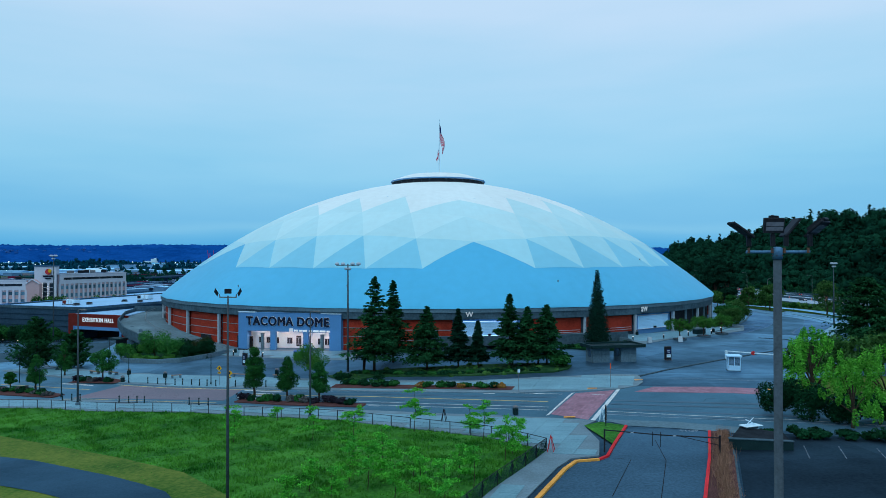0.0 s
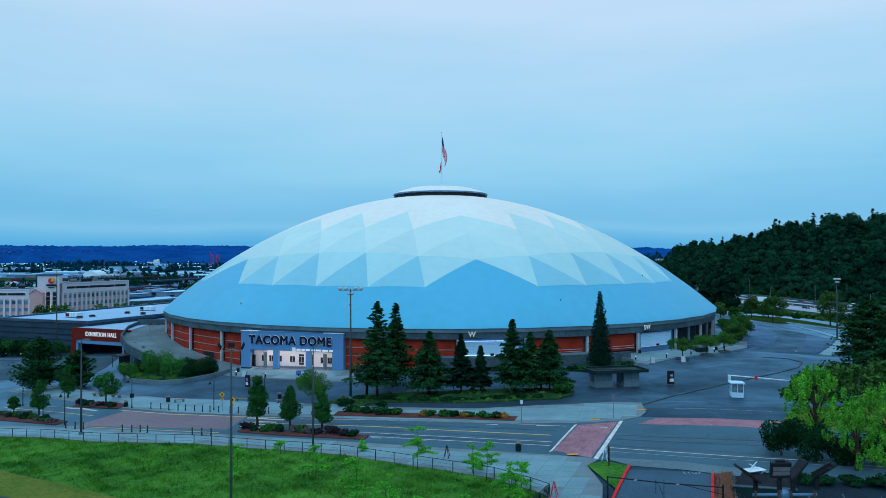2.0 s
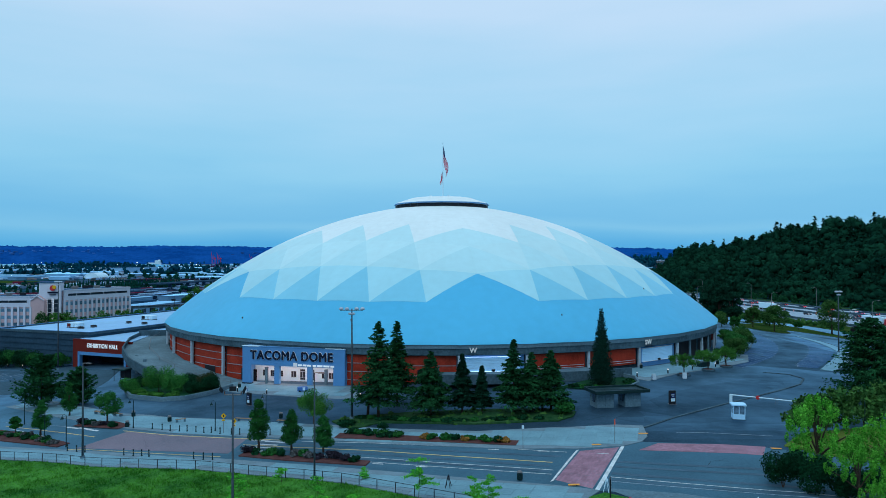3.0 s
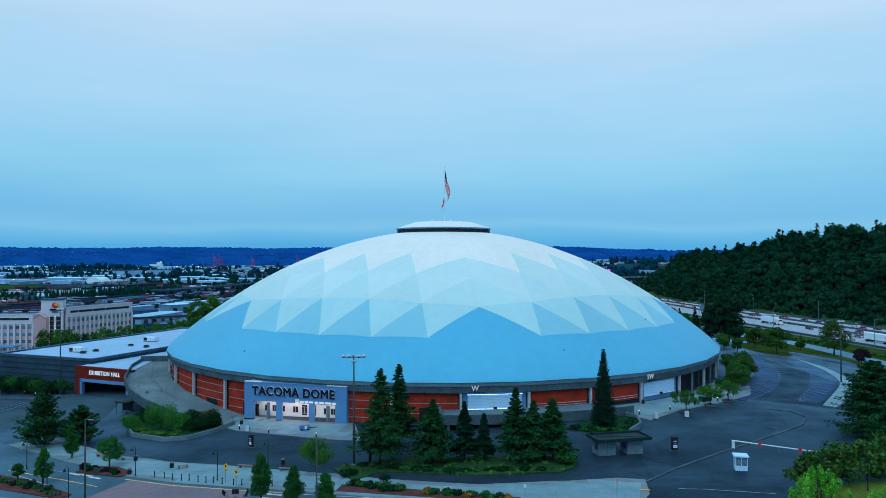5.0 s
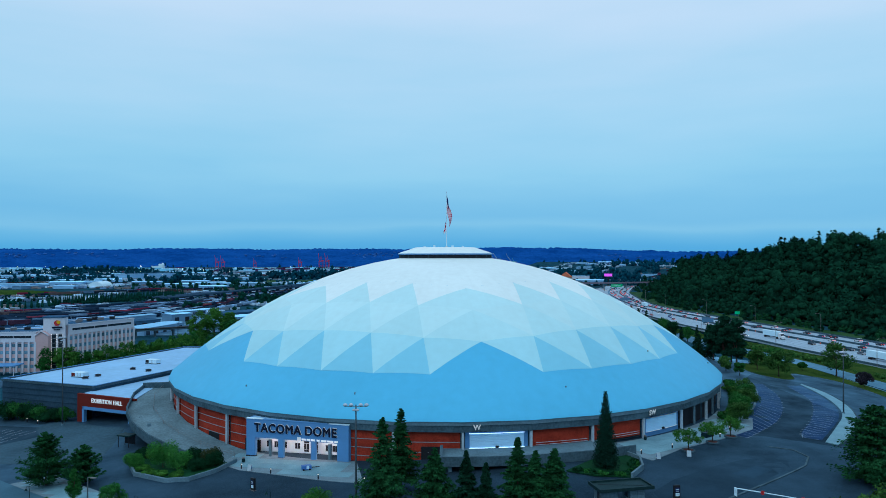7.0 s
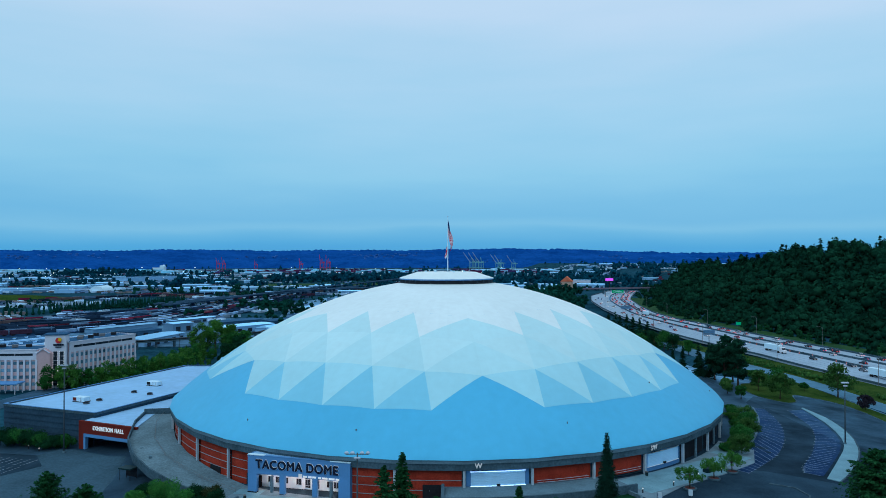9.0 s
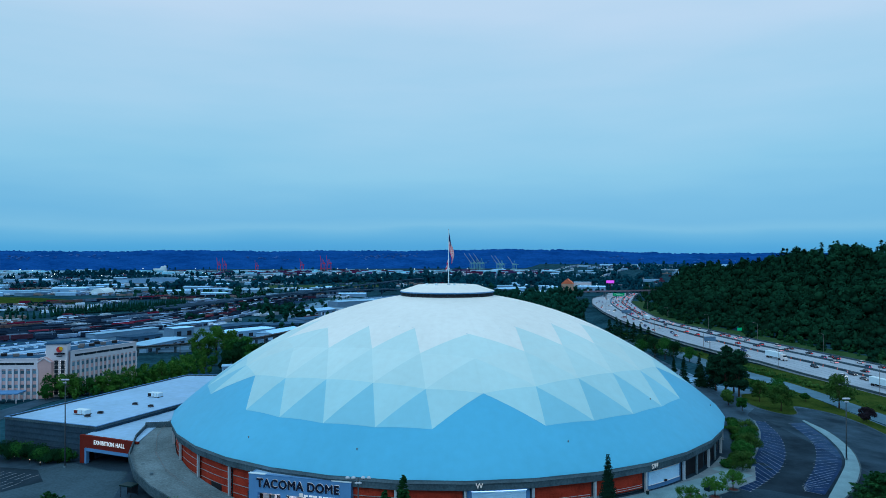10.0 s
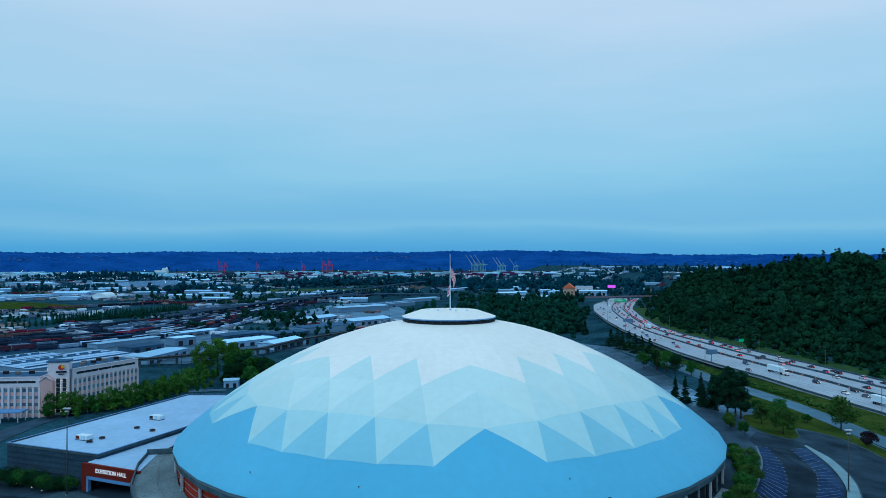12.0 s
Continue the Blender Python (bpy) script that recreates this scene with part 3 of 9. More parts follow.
def paving(name, outline, top, joint, material, label, ang=0.0, limit=300):
    """A pavement: a dark bed with a kerb face, and slabs of its own on it, cut square and kept inside the outline."""
    bed = drape(name, outline, top - 0.02, M["kerb"], top + 0.12, label=label)
    ca, sa = math.cos(ang), math.sin(ang)
    loc = [(x * ca + y * sa, -x * sa + y * ca) for x, y in outline]
    xs, ys = [p[0] for p in loc], [p[1] for p in loc]

    def inside(px, py):
        hit = False
        for (x1, y1), (x2, y2) in zip(outline, outline[1:] + outline[:1]):
            if (y1 > py) != (y2 > py) and px < (x2 - x1) * (py - y1) / (y2 - y1) + x1:
                hit = not hit
        return hit

    cells = []
    nx, ny = int((max(xs) - min(xs)) / joint) + 1, int((max(ys) - min(ys)) / joint) + 1
    g = 0.016
    for i in range(nx):
        for j in range(ny):
            u, w = min(xs) + i * joint, min(ys) + j * joint
            cs = [((u + a) * ca - (w + b) * sa, (u + a) * sa + (w + b) * ca) for a, b in ((g, g), (joint - g, g), (joint - g, joint - g), (g, joint - g))]
            if all(inside(*c) for c in cs):
                cells.append(cs)
    cells.sort(key=lambda c: (c[0][0] - 5) ** 2 + (c[0][1] + 150) ** 2)
    rest = Mesh()
    for n, cs in enumerate(cells):
        mx, my = sum(c[0] for c in cs) / 4, sum(c[1] for c in cs) / 4
        z = float(gz(mx, my)) + top
        vs = [(c[0], c[1], float(gz(*c)) + top + 0.006) for c in cs]
        lowv = [(x, y, q - 0.05) for x, y, q in vs]
        fs = [(0, 1, 2, 3), (0, 4, 5, 1), (1, 5, 6, 2), (2, 6, 7, 3), (3, 7, 4, 0)]
        if n < limit:
            o = part("paving_slab", Mesh().add(vs + lowv, fs), material, bed)
        else:
            rest.add(vs + lowv, fs)
    if rest.v:
        tagged(part("paving_slabs", rest, material, bed), kind="stuff")
    return bed


near_walk = NEAR[1:] + [(14.6, -150.7), (14.6, -157.4)] + [(13.4, -162.6), (11.0, -163.0), (9.4, -165.4), (6.4, -171.5), (-0.8, -186.0), (-3.2, -184.4)] + FENCE_2[::-1][1:] + FENCE[::-1][1:] + [(-95, -110)]
paving("pavement_near", near_walk, 0.15, 1.8, M["slab"], "pale concrete sidewalk along the lawn fence", -0.38, 170)
far_walk = FAR + [(24.5, -121.0), (17.5, -121.6), (5, -121.0), (-9, -116.0), (-17.2, -111.8), (-27.7, -108.3), (-35.8, -105.4), (-46.2, -102.5), (-56.1, -97.3), (-73.7, -82.9), (-80.0, -77.0)]
paving("pavement_far", far_walk, 0.15, 1.8, M["slab"], "pale concrete sidewalk with planting beds", -0.3, 150)
apron = arc(80.3, -40, -13, 12) + [(-15.0, -92.6), (-23.9, -89.4), (-33.9, -84.9), (-40.8, -81.8), (-44.0, -79.0)]
paving("pavement_entrance", apron, 0.12, 3.0, M["slab"], "pale concrete apron before the main entrance", -0.25, 60)
apron2 = arc(80.3, 24, 60, 14) + [(74.5, -49.5), (70.2, -59.7), (60.3, -67.6), (48.2, -76.3), (39.9, -84.8), (35.0, -78.0)]
paving("pavement_gate", apron2, 0.12, 3.0, M["slab"], "pale concrete apron before the side gate", 0.6, 60)
left_light = [(-130, -58), (-109, -23), (-104, -24), (-90, -34), (-84, -36), (-78, -56), (-76, -66), (-96, -66), (-115, -60)]
drape("pale_plaza_pavement", left_light, 0.06, mat("pale_worn_plaza", (0.034, 0.078, 0.112), 1.0, var=0.3, scale=0.08, fine=1.5), label="pale worn concrete plaza before the hall")

# brick crossings: bed and rows of bricks
def brick_field(name, quad, rows, cols, label, limit=300, mtl="brick_pave"):
    bed = drape(name, quad, 0.072, M["kerb"], label=label)
    a, b, c, d = (Vector(p) for p in quad)
    g = 0.03
    rest = Mesh()
    for i in range(rows):
        for j in range(cols):
            cs = []
            for s, t in ((i + g, j + g), (i + g, j + 1 - g), (i + 1 - g, j + 1 - g), (i + 1 - g, j + g)):
                s, t = s / rows, t / cols
                p = a * (1 - s) * (1 - t) + b * (1 - s) * t + c * s * t + d * s * (1 - t)
                cs.append((p.x, p.y, float(gz(p.x, p.y)) + 0.085))
            lowv = [(x, y, z - 0.03) for x, y, z in cs]
            m = Mesh() if i * cols + j < limit else rest
            m.add(cs + lowv, [(0, 1, 2, 3), (0, 4, 5, 1), (1, 5, 6, 2), (2, 6, 7, 3), (3, 7, 4, 0)])
            if m is not rest:
                part("brick", m, M[mtl], bed)
    if rest.v:
        tagged(part("bricks", rest, M[mtl], bed), kind="stuff")
    return bed


brick_field("crossing_pavement", [(12.3, -144.2), (17.1, -133.6), (22.2, -132.6), (15.6, -147.8)], 17, 17, "dusty red brick crosswalk")
brick_field("drive_crossing_pavement", [(24.2, -134.2), (27.4, -131.4), (40.0, -134.0), (38.0, -137.8)], 30, 8, "dusty red brick strip over the drive mouth", 150)
brick_field("plaza_crossing_pavement", [(-52.0, -121.0), (-48.6, -112.0), (-28.4, -118.8), (-28.8, -126.2)], 40, 18, "faded mauve brick paving across the street", 0, "faded_brick")
for quad, nm in (([(12.1, -144.4), (11.7, -144.7), (16.6, -133.4), (17.0, -133.2)], "l"), ([(22.5, -132.3), (23.0, -132.2), (16.1, -148.6), (15.7, -148.3)], "r")):
    drape("crossing_line", quad, 0.085, M["white_line"], label="white crosswalk line")

# tyre-worn bands along the lanes
for pts, w in (([(-28, -123.0), (-19, -125.8), (-9, -129.5), (2, -134.4), (12.4, -139.2)], 0.7), ([(-28, -120.2), (-19, -122.6), (-9, -126.0), (3, -131.0), (14.4, -135.6)], 0.7), ([(-28, -124.9), (-19, -127.6), (-9, -131.9), (2, -136.6), (12.2, -141.2)], 0.6),
               ([(20.5, -138.6), (33, -142.6), (60, -151.0), (95, -158)], 0.8), ([(19.8, -140.4), (33, -144.8), (60, -153.4), (95, -160.5)], 0.7), ([(18.8, -142.8), (33, -148.6), (60, -157.4), (95, -164)], 0.8), ([(18.2, -145.0), (33, -151.3), (60, -160.8)], 0.5)):
    stripe("tyre_band_line", pts, w, 0.082, M["tyre_track"], label="darker tyre-worn band on the street")
# lane lines
for pts, w, mtl, lab in (
        ([(-74, -101.2), (-60, -109.6), (-52.5, -114.4)], 0.25, "yellow_line", "yellow centre line"),
        ([(-28, -121.8), (-19, -124.4), (-9.3, -127.9), (2, -132.9), (13.0, -137.8)], 0.25, "yellow_line", "yellow centre line"),
        ([(-49.6, -111.4), (-40.8, -115.2), (-31.4, -117.8), (-22, -120.2)], 0.3, "yellow_line", "yellow edge line"),
        ([(-53, -121.2), (-39.4, -125.0), (-29.4, -127.7)], 0.22, "yellow_line", "yellow edge line"),
        ([(-18, -129.6), (-8.8, -133.2), (12.2, -142.2)], 0.14, "white_line", "white lane line"),
        ([(-18, -127.8), (-9.0, -131.3), (12.6, -140.7)], 0.14, "white_line", "white lane line"),
        ([(-20, -120.9), (-9.8, -124.0), (8, -130.6), (15.4, -134.0)], 0.14, "white_line", "white lane line"),
        ([(18.3, -144.1), (33.2, -150.6), (60, -160), (100, -167)], 0.16, "white_line", "white lane line"),
        ([(17.6, -145.4), (33.0, -152.0), (60, -161.5)], 0.14, "worn_line", "worn white lane line"),
        ([(31.5, -126.2), (43.5, -128.6)], 0.16, "worn_line", "dashed stop line"),
        ([(-72, -103.5), (-60, -112.8)], 0.14, "white_line", "white lane line"), ([(-76, -98.0), (-58, -107.0)], 0.14, "worn_line", "worn white lane line")):
    stripe("lane_line", pts, w, 0.09, M[mtl], label=lab)
for x, y, r in ((-60.0, -106.8, -0.55), (-57.5, -108.0, -0.55), (-55.5, -109.6, -0.55), (-23.8, -121.0, -0.3), (-24.6, -122.4, -0.3), (-25.2, -123.8, -0.3), (-26.0, -125.2, -0.3), (-26.4, -120.0, -0.3)):
    c, s = math.cos(r), math.sin(r)
    drape("crossing_bar_line", [(x - 1.6 * c, y - 1.6 * s), (x + 1.6 * c, y + 1.6 * s), (x + 1.6 * c - 0.5 * s, y + 1.6 * s + 0.5 * c), (x - 1.6 * c - 0.5 * s, y - 1.6 * s + 0.5 * c)], 0.09, M["white_line"], label="white crossing bar")
for x, y in ((6.5, -130.8), (12.6, -133.0), (-8.0, -134.2), (-2.5, -136.4), (19.5, -135.2)):
    drape("bike_mark_line", [(x - 0.7, y + 0.25), (x + 0.7, y - 0.3), (x + 0.8, y - 0.1), (x - 0.6, y + 0.45)], 0.09, M["white_line"], label="white painted lane symbol")
for x, y in ((13.9, -146.4), (19.6, -131.3), (26.9, -126.6), (40.8, -135.0)):
    drape("tactile_pavement", [(x - 0.6, y - 0.2), (x + 0.6, y - 0.33), (x + 0.66, y + 0.2), (x - 0.54, y + 0.33)], 0.175, M["yellow_kerb"], label="yellow tactile kerb ramp")

# kerbs
def kerb(pts, mtl, w=0.28, h=0.2, label="concrete kerb"):
    stripe("kerb", pts, w, h, M[mtl], h + 0.1, label=label)


kerb([(18.6, -151.5)] + DRIVE_L[1:4], "red_kerb", 0.26, 0.22, "red painted kerb")
kerb(DRIVE_L[3:], "yellow_kerb", 0.34, 0.22, "yellow painted kerb")
kerb(DRIVE_R, "red_kerb", 0.24, 0.22, "red painted kerb")
kerb(STRIP_R, "fascia", 0.16, 0.13)
kerb([(28.1, -122.8), (35.1, -115.6), (44.8, -107.1), (55.6, -98.2), (67.9, -87.6), (71.3, -82.1), (70.9, -77.3), (67, -74)], "fascia", 0.35, 0.16, "dark worn kerb curving round the drive")
kerb([(-66, -74), (-61.4, -82.0), (-52.9, -88.0), (-48.6, -87.9), (-45.0, -82.7), (-43.0, -76.2)], "concrete", 0.4, 0.85, "low concrete planter wall")
drape("strip_ground", DRIVE_R + STRIP_R[::-1], 0.12, M["mulch"], label="bark strip with dry ornamental grass")
drape("corner_lawn_ground", [(14.6, -150.7), (16.5, -149.4), (18.6, -151.5), (15.4, -159.0)], 0.17, M["rough_grass"], label="small green grass corner")
drape("verge_ground", [(42.5, -133.5), (48, -127), (60, -122), (75, -125), (78, -140), (60, -141), (47, -139)], 0.14, M["lawn"], 0.2, label="grass verge with young leaves")

drape("drive_mouth_pavement", [(16.8, -147.6), (24.1, -150.4), (31.8, -155.7), (30.6, -158.3), (23.2, -153.3), (18.8, -151.2)], 0.075, M["concrete"], label="pale concrete band across the drive mouth")

for line in ([(14.2, -163.5), (15.6, -164.25), (14.4, -167.1), (12.0, -172.7)], [(19.5, -158.0), (18.2, -165.0), (16.4, -170.0), (13.5, -178.0)], [(30.0, -141.5), (31.0, -139.8), (32.5, -139.6)]):
    stripe("crack_line", line, 0.045, 0.085, M["rubber"], label="dark sealed crack in the asphalt")

# planting beds on the far and near sidewalks
BED_TREES = [(-13.5, -116.4), (-10.5, -113.0), (-9.0, -112.6), (5, -116.8), (17, -117.8), (19.6, -115.4), (20.6, -112.4), (17, -109.6), (8, -107.6), (-4, -106.2), (-14.5, -107.0), (-17.5, -109.5)]
drape("bed_ground", BED_TREES, 0.24, M["verge"], 0.2, label="dark planted bed below the firs")
drape("bed_mulch_ground", [(-15.5, -120.4), (-9.1, -122.8), (0.4, -126.2), (9.5, -129.8), (10.2, -127.6), (0.8, -123.6), (-8.8, -119.9), (-15.0, -117.6)], 0.2, M["mulch"], label="red bark mulch bed beside the street")
drape("bed_left_ground", [(-60.5, -105.6), (-51.0, -110.2), (-49.8, -108.0), (-54, -104.2), (-59.5, -102.4)], 0.2, M["mulch"], label="planted island with shrubs")
drape("bed_street_ground", [(-27.0, -127.7), (-9.4, -134.7), (-9.0, -132.9), (-18, -129.2), (-26.6, -126.0)], 0.2, M["mulch"], 0.2, label="planted kerb island in the street")
drape("bed_west_ground", [(-78, -107), (-55.5, -119.4), (-54.6, -117.6), (-66, -108.6), (-77, -102)], 0.2, M["mulch"], 0.2, label="planted kerb island with low shrubs")
drape("planter_ground", [(-66, -74), (-61.4, -82.0), (-52.9, -88.0), (-48.6, -87.9), (-45.0, -82.7), (-43.0, -76.2), (-46, -77.5), (-57, -71), (-66, -63)], 0.35, M["hedge"], label="dark planted bank beside the ramp")
drape("cypress_ground", [(30, -83), (34.4, -79), (37.2, -84.8), (36.2, -90.5), (32.8, -95.6), (26.5, -95.0), (22, -92)], 0.3, M["hedge"], 0.2, label="dark planted bed round the cypress")

# right-hand loop road, island and parking bays
def bend(pts, n=5):
    """A smooth curve through the points."""
    p = [Vector(q) for q in pts]
    p = [p[0] * 2 - p[1]] + p + [p[-1] * 2 - p[-2]]
    out = []
    for a, b, c, d in zip(p, p[1:], p[2:], p[3:]):
        for k in range(n):
            t = k / n
            out.append(tuple(0.5 * (2 * b + (c - a) * t + (2 * a - 5 * b + 4 * c - d) * t * t + (3 * b - a - 3 * c + d) * t ** 3)))
    return out + [tuple(pts[-1])]


ISLE_IN = bend([(113.6, 5.6), (109.8, -15.8), (104.0, -34.0), (98.4, -45.7), (91.6, -55.8), (80.4, -71.4)])
ISLE_OUT = bend([(114.6, 6.7), (114.2, -9.4), (109.0, -29.2), (102.2, -44.9), (96.0, -55.6), (87.8, -66.8), (82.0, -73.4)])
drape("island_pavement", ISLE_IN + ISLE_OUT[::-1], 0.18, M["slab"], 0.25, label="curved pale concrete traffic island")
stripe("island_kerb", offset_line(ISLE_OUT, 0.2), 0.3, 0.2, M["fascia"], 0.3, label="worn kerb round the traffic island")
STALL_A = (bend([(95.8, 0.0), (90.5, -15.9), (85.0, -27.5), (79.7, -37.8), (71.0, -51.5), (62.2, -62.0)]), bend([(98.6, -1.6), (94.8, -19.1), (88.2, -36.3), (79.4, -51.8), (72.0, -60.7), (66.0, -66.9)]))
STALL_B = (bend([(112.8, 3.0), (109.0, -15.8), (103.2, -34.0), (97.6, -45.7), (90.8, -55.8), (80.6, -69.6)]), bend([(106.2, -1.2), (102.1, -21.3), (96.9, -34.8), (88.7, -49.6), (80.0, -62.4), (77.7, -67.0)]))
for (a, b), lab in ((STALL_A, "dark blue-grey parking bays along the dome"), (STALL_B, "dark blue-grey parking bays along the island")):
    drape("stall_road", a + b[::-1], 0.045, M["stall"], label=lab)
    for p, q in zip(a, b):
        p, q = Vector(p), Vector(q)
        u = (q - p).normalized()
        w = Vector((-u.y, u.x)) * 0.07
        p = q - (q - p) * 0.86
        drape("stall_line", [tuple(p - w), tuple(q - w), tuple(q + w), tuple(p + w)], 0.06, M["bay_paint"], label="worn white parking line")
        e, f = Vector((-u.y, u.x)) * 0.45, u * 0.12
        drape("stall_mark_line", [tuple(q - e), tuple(q + e), tuple(q + e - f), tuple(q - e - f)], 0.066, M["worn_line"], label="short white mark at a bay's end")
kerb(STALL_A[0], "concrete", 0.5, 0.2, "pale kerb between bays and bank")
drape("loop_road", STALL_A[0][::-1] + [(97, 8), (105, 21), (112.5, 13.4), (118.4, 18.2), (124, 31.8), (130, 29.0), (134.6, 22.0), (135.4, 8.0), (133.6, -8.0), (130, -36), (121, -62), (106, -80), (92, -84), (80, -74), (70, -66)], 0.037, M["loop_asphalt"], label="dark sealed asphalt of the loop road")
VERGE_IN = bend([(121, 54), (112, 48), (107, 33), (107, 21), (112.5, 13.8), (118.4, 18.5), (124, 32), (130, 29.4), (134.8, 22.0), (135.6, 8.0), (133.8, -8.0), (131, -32)])
drape("outer_verge_ground", VERGE_IN + [(142, -32), (142.7, 8.6), (143.3, 38.8), (144, 74.7), (143.5, 110), (141, 138), (136, 138), (130, 80)], 0.1, M["dry_verge"], label="green and yellow grass verge by the frontage road")
stripe("verge_kerb", VERGE_IN, 0.3, 0.16, M["fascia"], 0.2, label="worn dark kerb round the grass verge")
for x, y in ((30.8, -161.9), (33.4, -162.5), (36.0, -163.5), (38.7, -164.5), (41.4, -165.5)):
    drape("bay_line", [(x, y), (x + 0.10, y), (x - 1.50, y - 4), (x - 1.6, y - 4)], 0.075, M["faint_line"], label="faint white bay line")

drape("hall_lot_road", [(-146, -16), (-112, -28.5), (-104, -40), (-120, -58), (-150, -52)], 0.075, M["loop_asphalt"], label="dark asphalt lot before the hall")
for k in range(11):
    for dx, dy in ((0, 0), (6.5, -9.5)):
        x, y = -134 + 2.5 * k + dx, -23.0 - 1.05 * k + dy
        if x < -108:
            drape("lot_line", [(x, y), (x + 0.16, y - 0.05), (x - 1.6, y - 4.8), (x - 1.76, y - 4.75)], 0.09, M["worn_line"], label="faint white bay line before the hall")

drape("hall_back_road", [(-166, 30), (-167, 70), (-162, 118), (-155, 139), (-140, 154), (-120, 160), (-122, 167), (-146, 164), (-164, 150), (-172, 130), (-176, 90), (-178, 40)], 0.2, M["dark_asphalt"], label="dull asphalt lane behind the hall")

# word on the drive
def words(name, text, size, m, material, depth, parent, label="", bold=0.0):
    cu = bpy.data.curves.new(name, "FONT")
    cu.body, cu.size, cu.extrude = text, size, depth
    cu.align_x, cu.align_y = "CENTER", "CENTER"
    cu.space_character = 1.12
    ob = new(name, cu)
    dg = bpy.context.evaluated_depsgraph_get()
    me = bpy.data.meshes.new_from_object(ob.evaluated_get(dg))
    bpy.data.objects.remove(ob)
    if bold:
        bm = bmesh.new()
        for k, (dx, dy, dz) in enumerate(((0, 0, 0), (-bold, 0, -0.004), (bold, 0, -0.008), (0, -bold, -0.012), (0, bold, -0.016))):
            bm.from_mesh(me)
            bm.verts.ensure_lookup_table()
            n = len(me.vertices)
            for v in bm.verts[k * n:(k + 1) * n]:
                v.co += Vector((dx, dy, dz))
        bm.to_mesh(me)
        bm.free()
    me.materials.clear()
    me.materials.append(material)
    o = new(name, me)
    if parent is not None:
        o.parent = parent
    o.matrix_local = m
    if label:
        o["label"] = label
    return o


stop = words("stop_line_word", "STOP", 0.85, pose(23.72, -154.67, float(gz(23.72, -154.67)) + 0.10, 0, 0, -4) @ Matrix.Diagonal((0.8, 1.0, 1, 1)), M["worn_line"], 0.004, None)
tagged(stop, "worn white word painted on the drive", "road marking", kind="structure")


# ---------------------------------------------------------------- the dome
C0, P0 = 7.3, 2.43            # degrees: the roof pattern's and the posts' first line


def dome_z(r):
    return 40.2 - 0.00483 * r * r - 3.9e-8 * r ** 4


def on_dome(r, a, lift=0.0):
    a = radians(a)
    return Vector((r * math.sin(a), -r * math.cos(a), dome_z(r) + lift))


dome = thing("domed_arena", pose(0, 0, 0), "vast blue and white panelled timber dome over a red walled drum", "arena")


def roof_shell():
    n, rs = 144, [80.9, 80.6, 79.5, 78, 76, 74, 72, 69, 66, 63, 60, 56, 52, 48, 44, 40, 35, 30, 25, 20, 14]
    v = []
    for i, r in enumerate(rs):
        for k in range(n):
            a = P0 + 360 * k / n
            chord = math.cos(radians(5)) / math.cos(radians(5 - 2.5 * (k % 4)))
            w = max(0.0, 1 - i / 7)
            rr = r * (1 - w * (1 - chord))
            p = on_dome(rr, a)
            if i < 3:
                p.z = dome_z(r) + 0.05 * (0.5 - abs((k % 4) / 4 - 0.5)) - (0.14 if i == 0 else 0)
            if r < 46:
                p.z -= 0.12
            v.append(p)
    f = [(i * n + k, i * n + (k + 1) % n, (i + 1) * n + (k + 1) % n, (i + 1) * n + k) for i in range(len(rs) - 1) for k in range(n)]
    return Mesh().add(v, f)


roof = part("roof_shell", roof_shell(), M["roof0"], dome, "blue painted curved roof shell", True)


def row_radius(row, a):
    """Radius of the pattern's row at an angle: wider where the sectors meet."""
    mid = {0: 71.3, 1: 60.3, 2: 49.0, 3: 38.3, 4: 27.0}[row]
    edge = {0: 71.3, 1: 62.8, 2: 52.0, 3: 41.8, 4: 29.5}[row]
    u = abs(((a - C0 + 30) % 60) - 30) / 30
    return edge + (mid - edge) * min(1.0, u * 1.25)


def roof_panel(p, q, s, lift, material):
    n = 7
    v, f, ix = [], [], {}
    for i in range(n + 1):
        for j in range(n + 1 - i):
            a, b = i / n, j / n
            w = Vector(p) * (1 - a - b) + Vector(q) * a + Vector(s) * b
            r = math.hypot(w.x, w.y)
            ix[i, j] = len(v)
            v.append((w.x, w.y, dome_z(r) + lift))
    for i in range(n):
        for j in range(n - i):
            f.append((ix[i, j], ix[i + 1, j], ix[i, j + 1]))
            if i + j < n - 1:
                f.append((ix[i + 1, j], ix[i + 1, j + 1], ix[i, j + 1]))
    return part("roof_panel", Mesh().add(v, f), material, roof, "", True)


def node(row, sector, j):
    a = C0 + 60 * sector + 60 * j / (6 - row)
    return on_dome(row_radius(row, a), a)


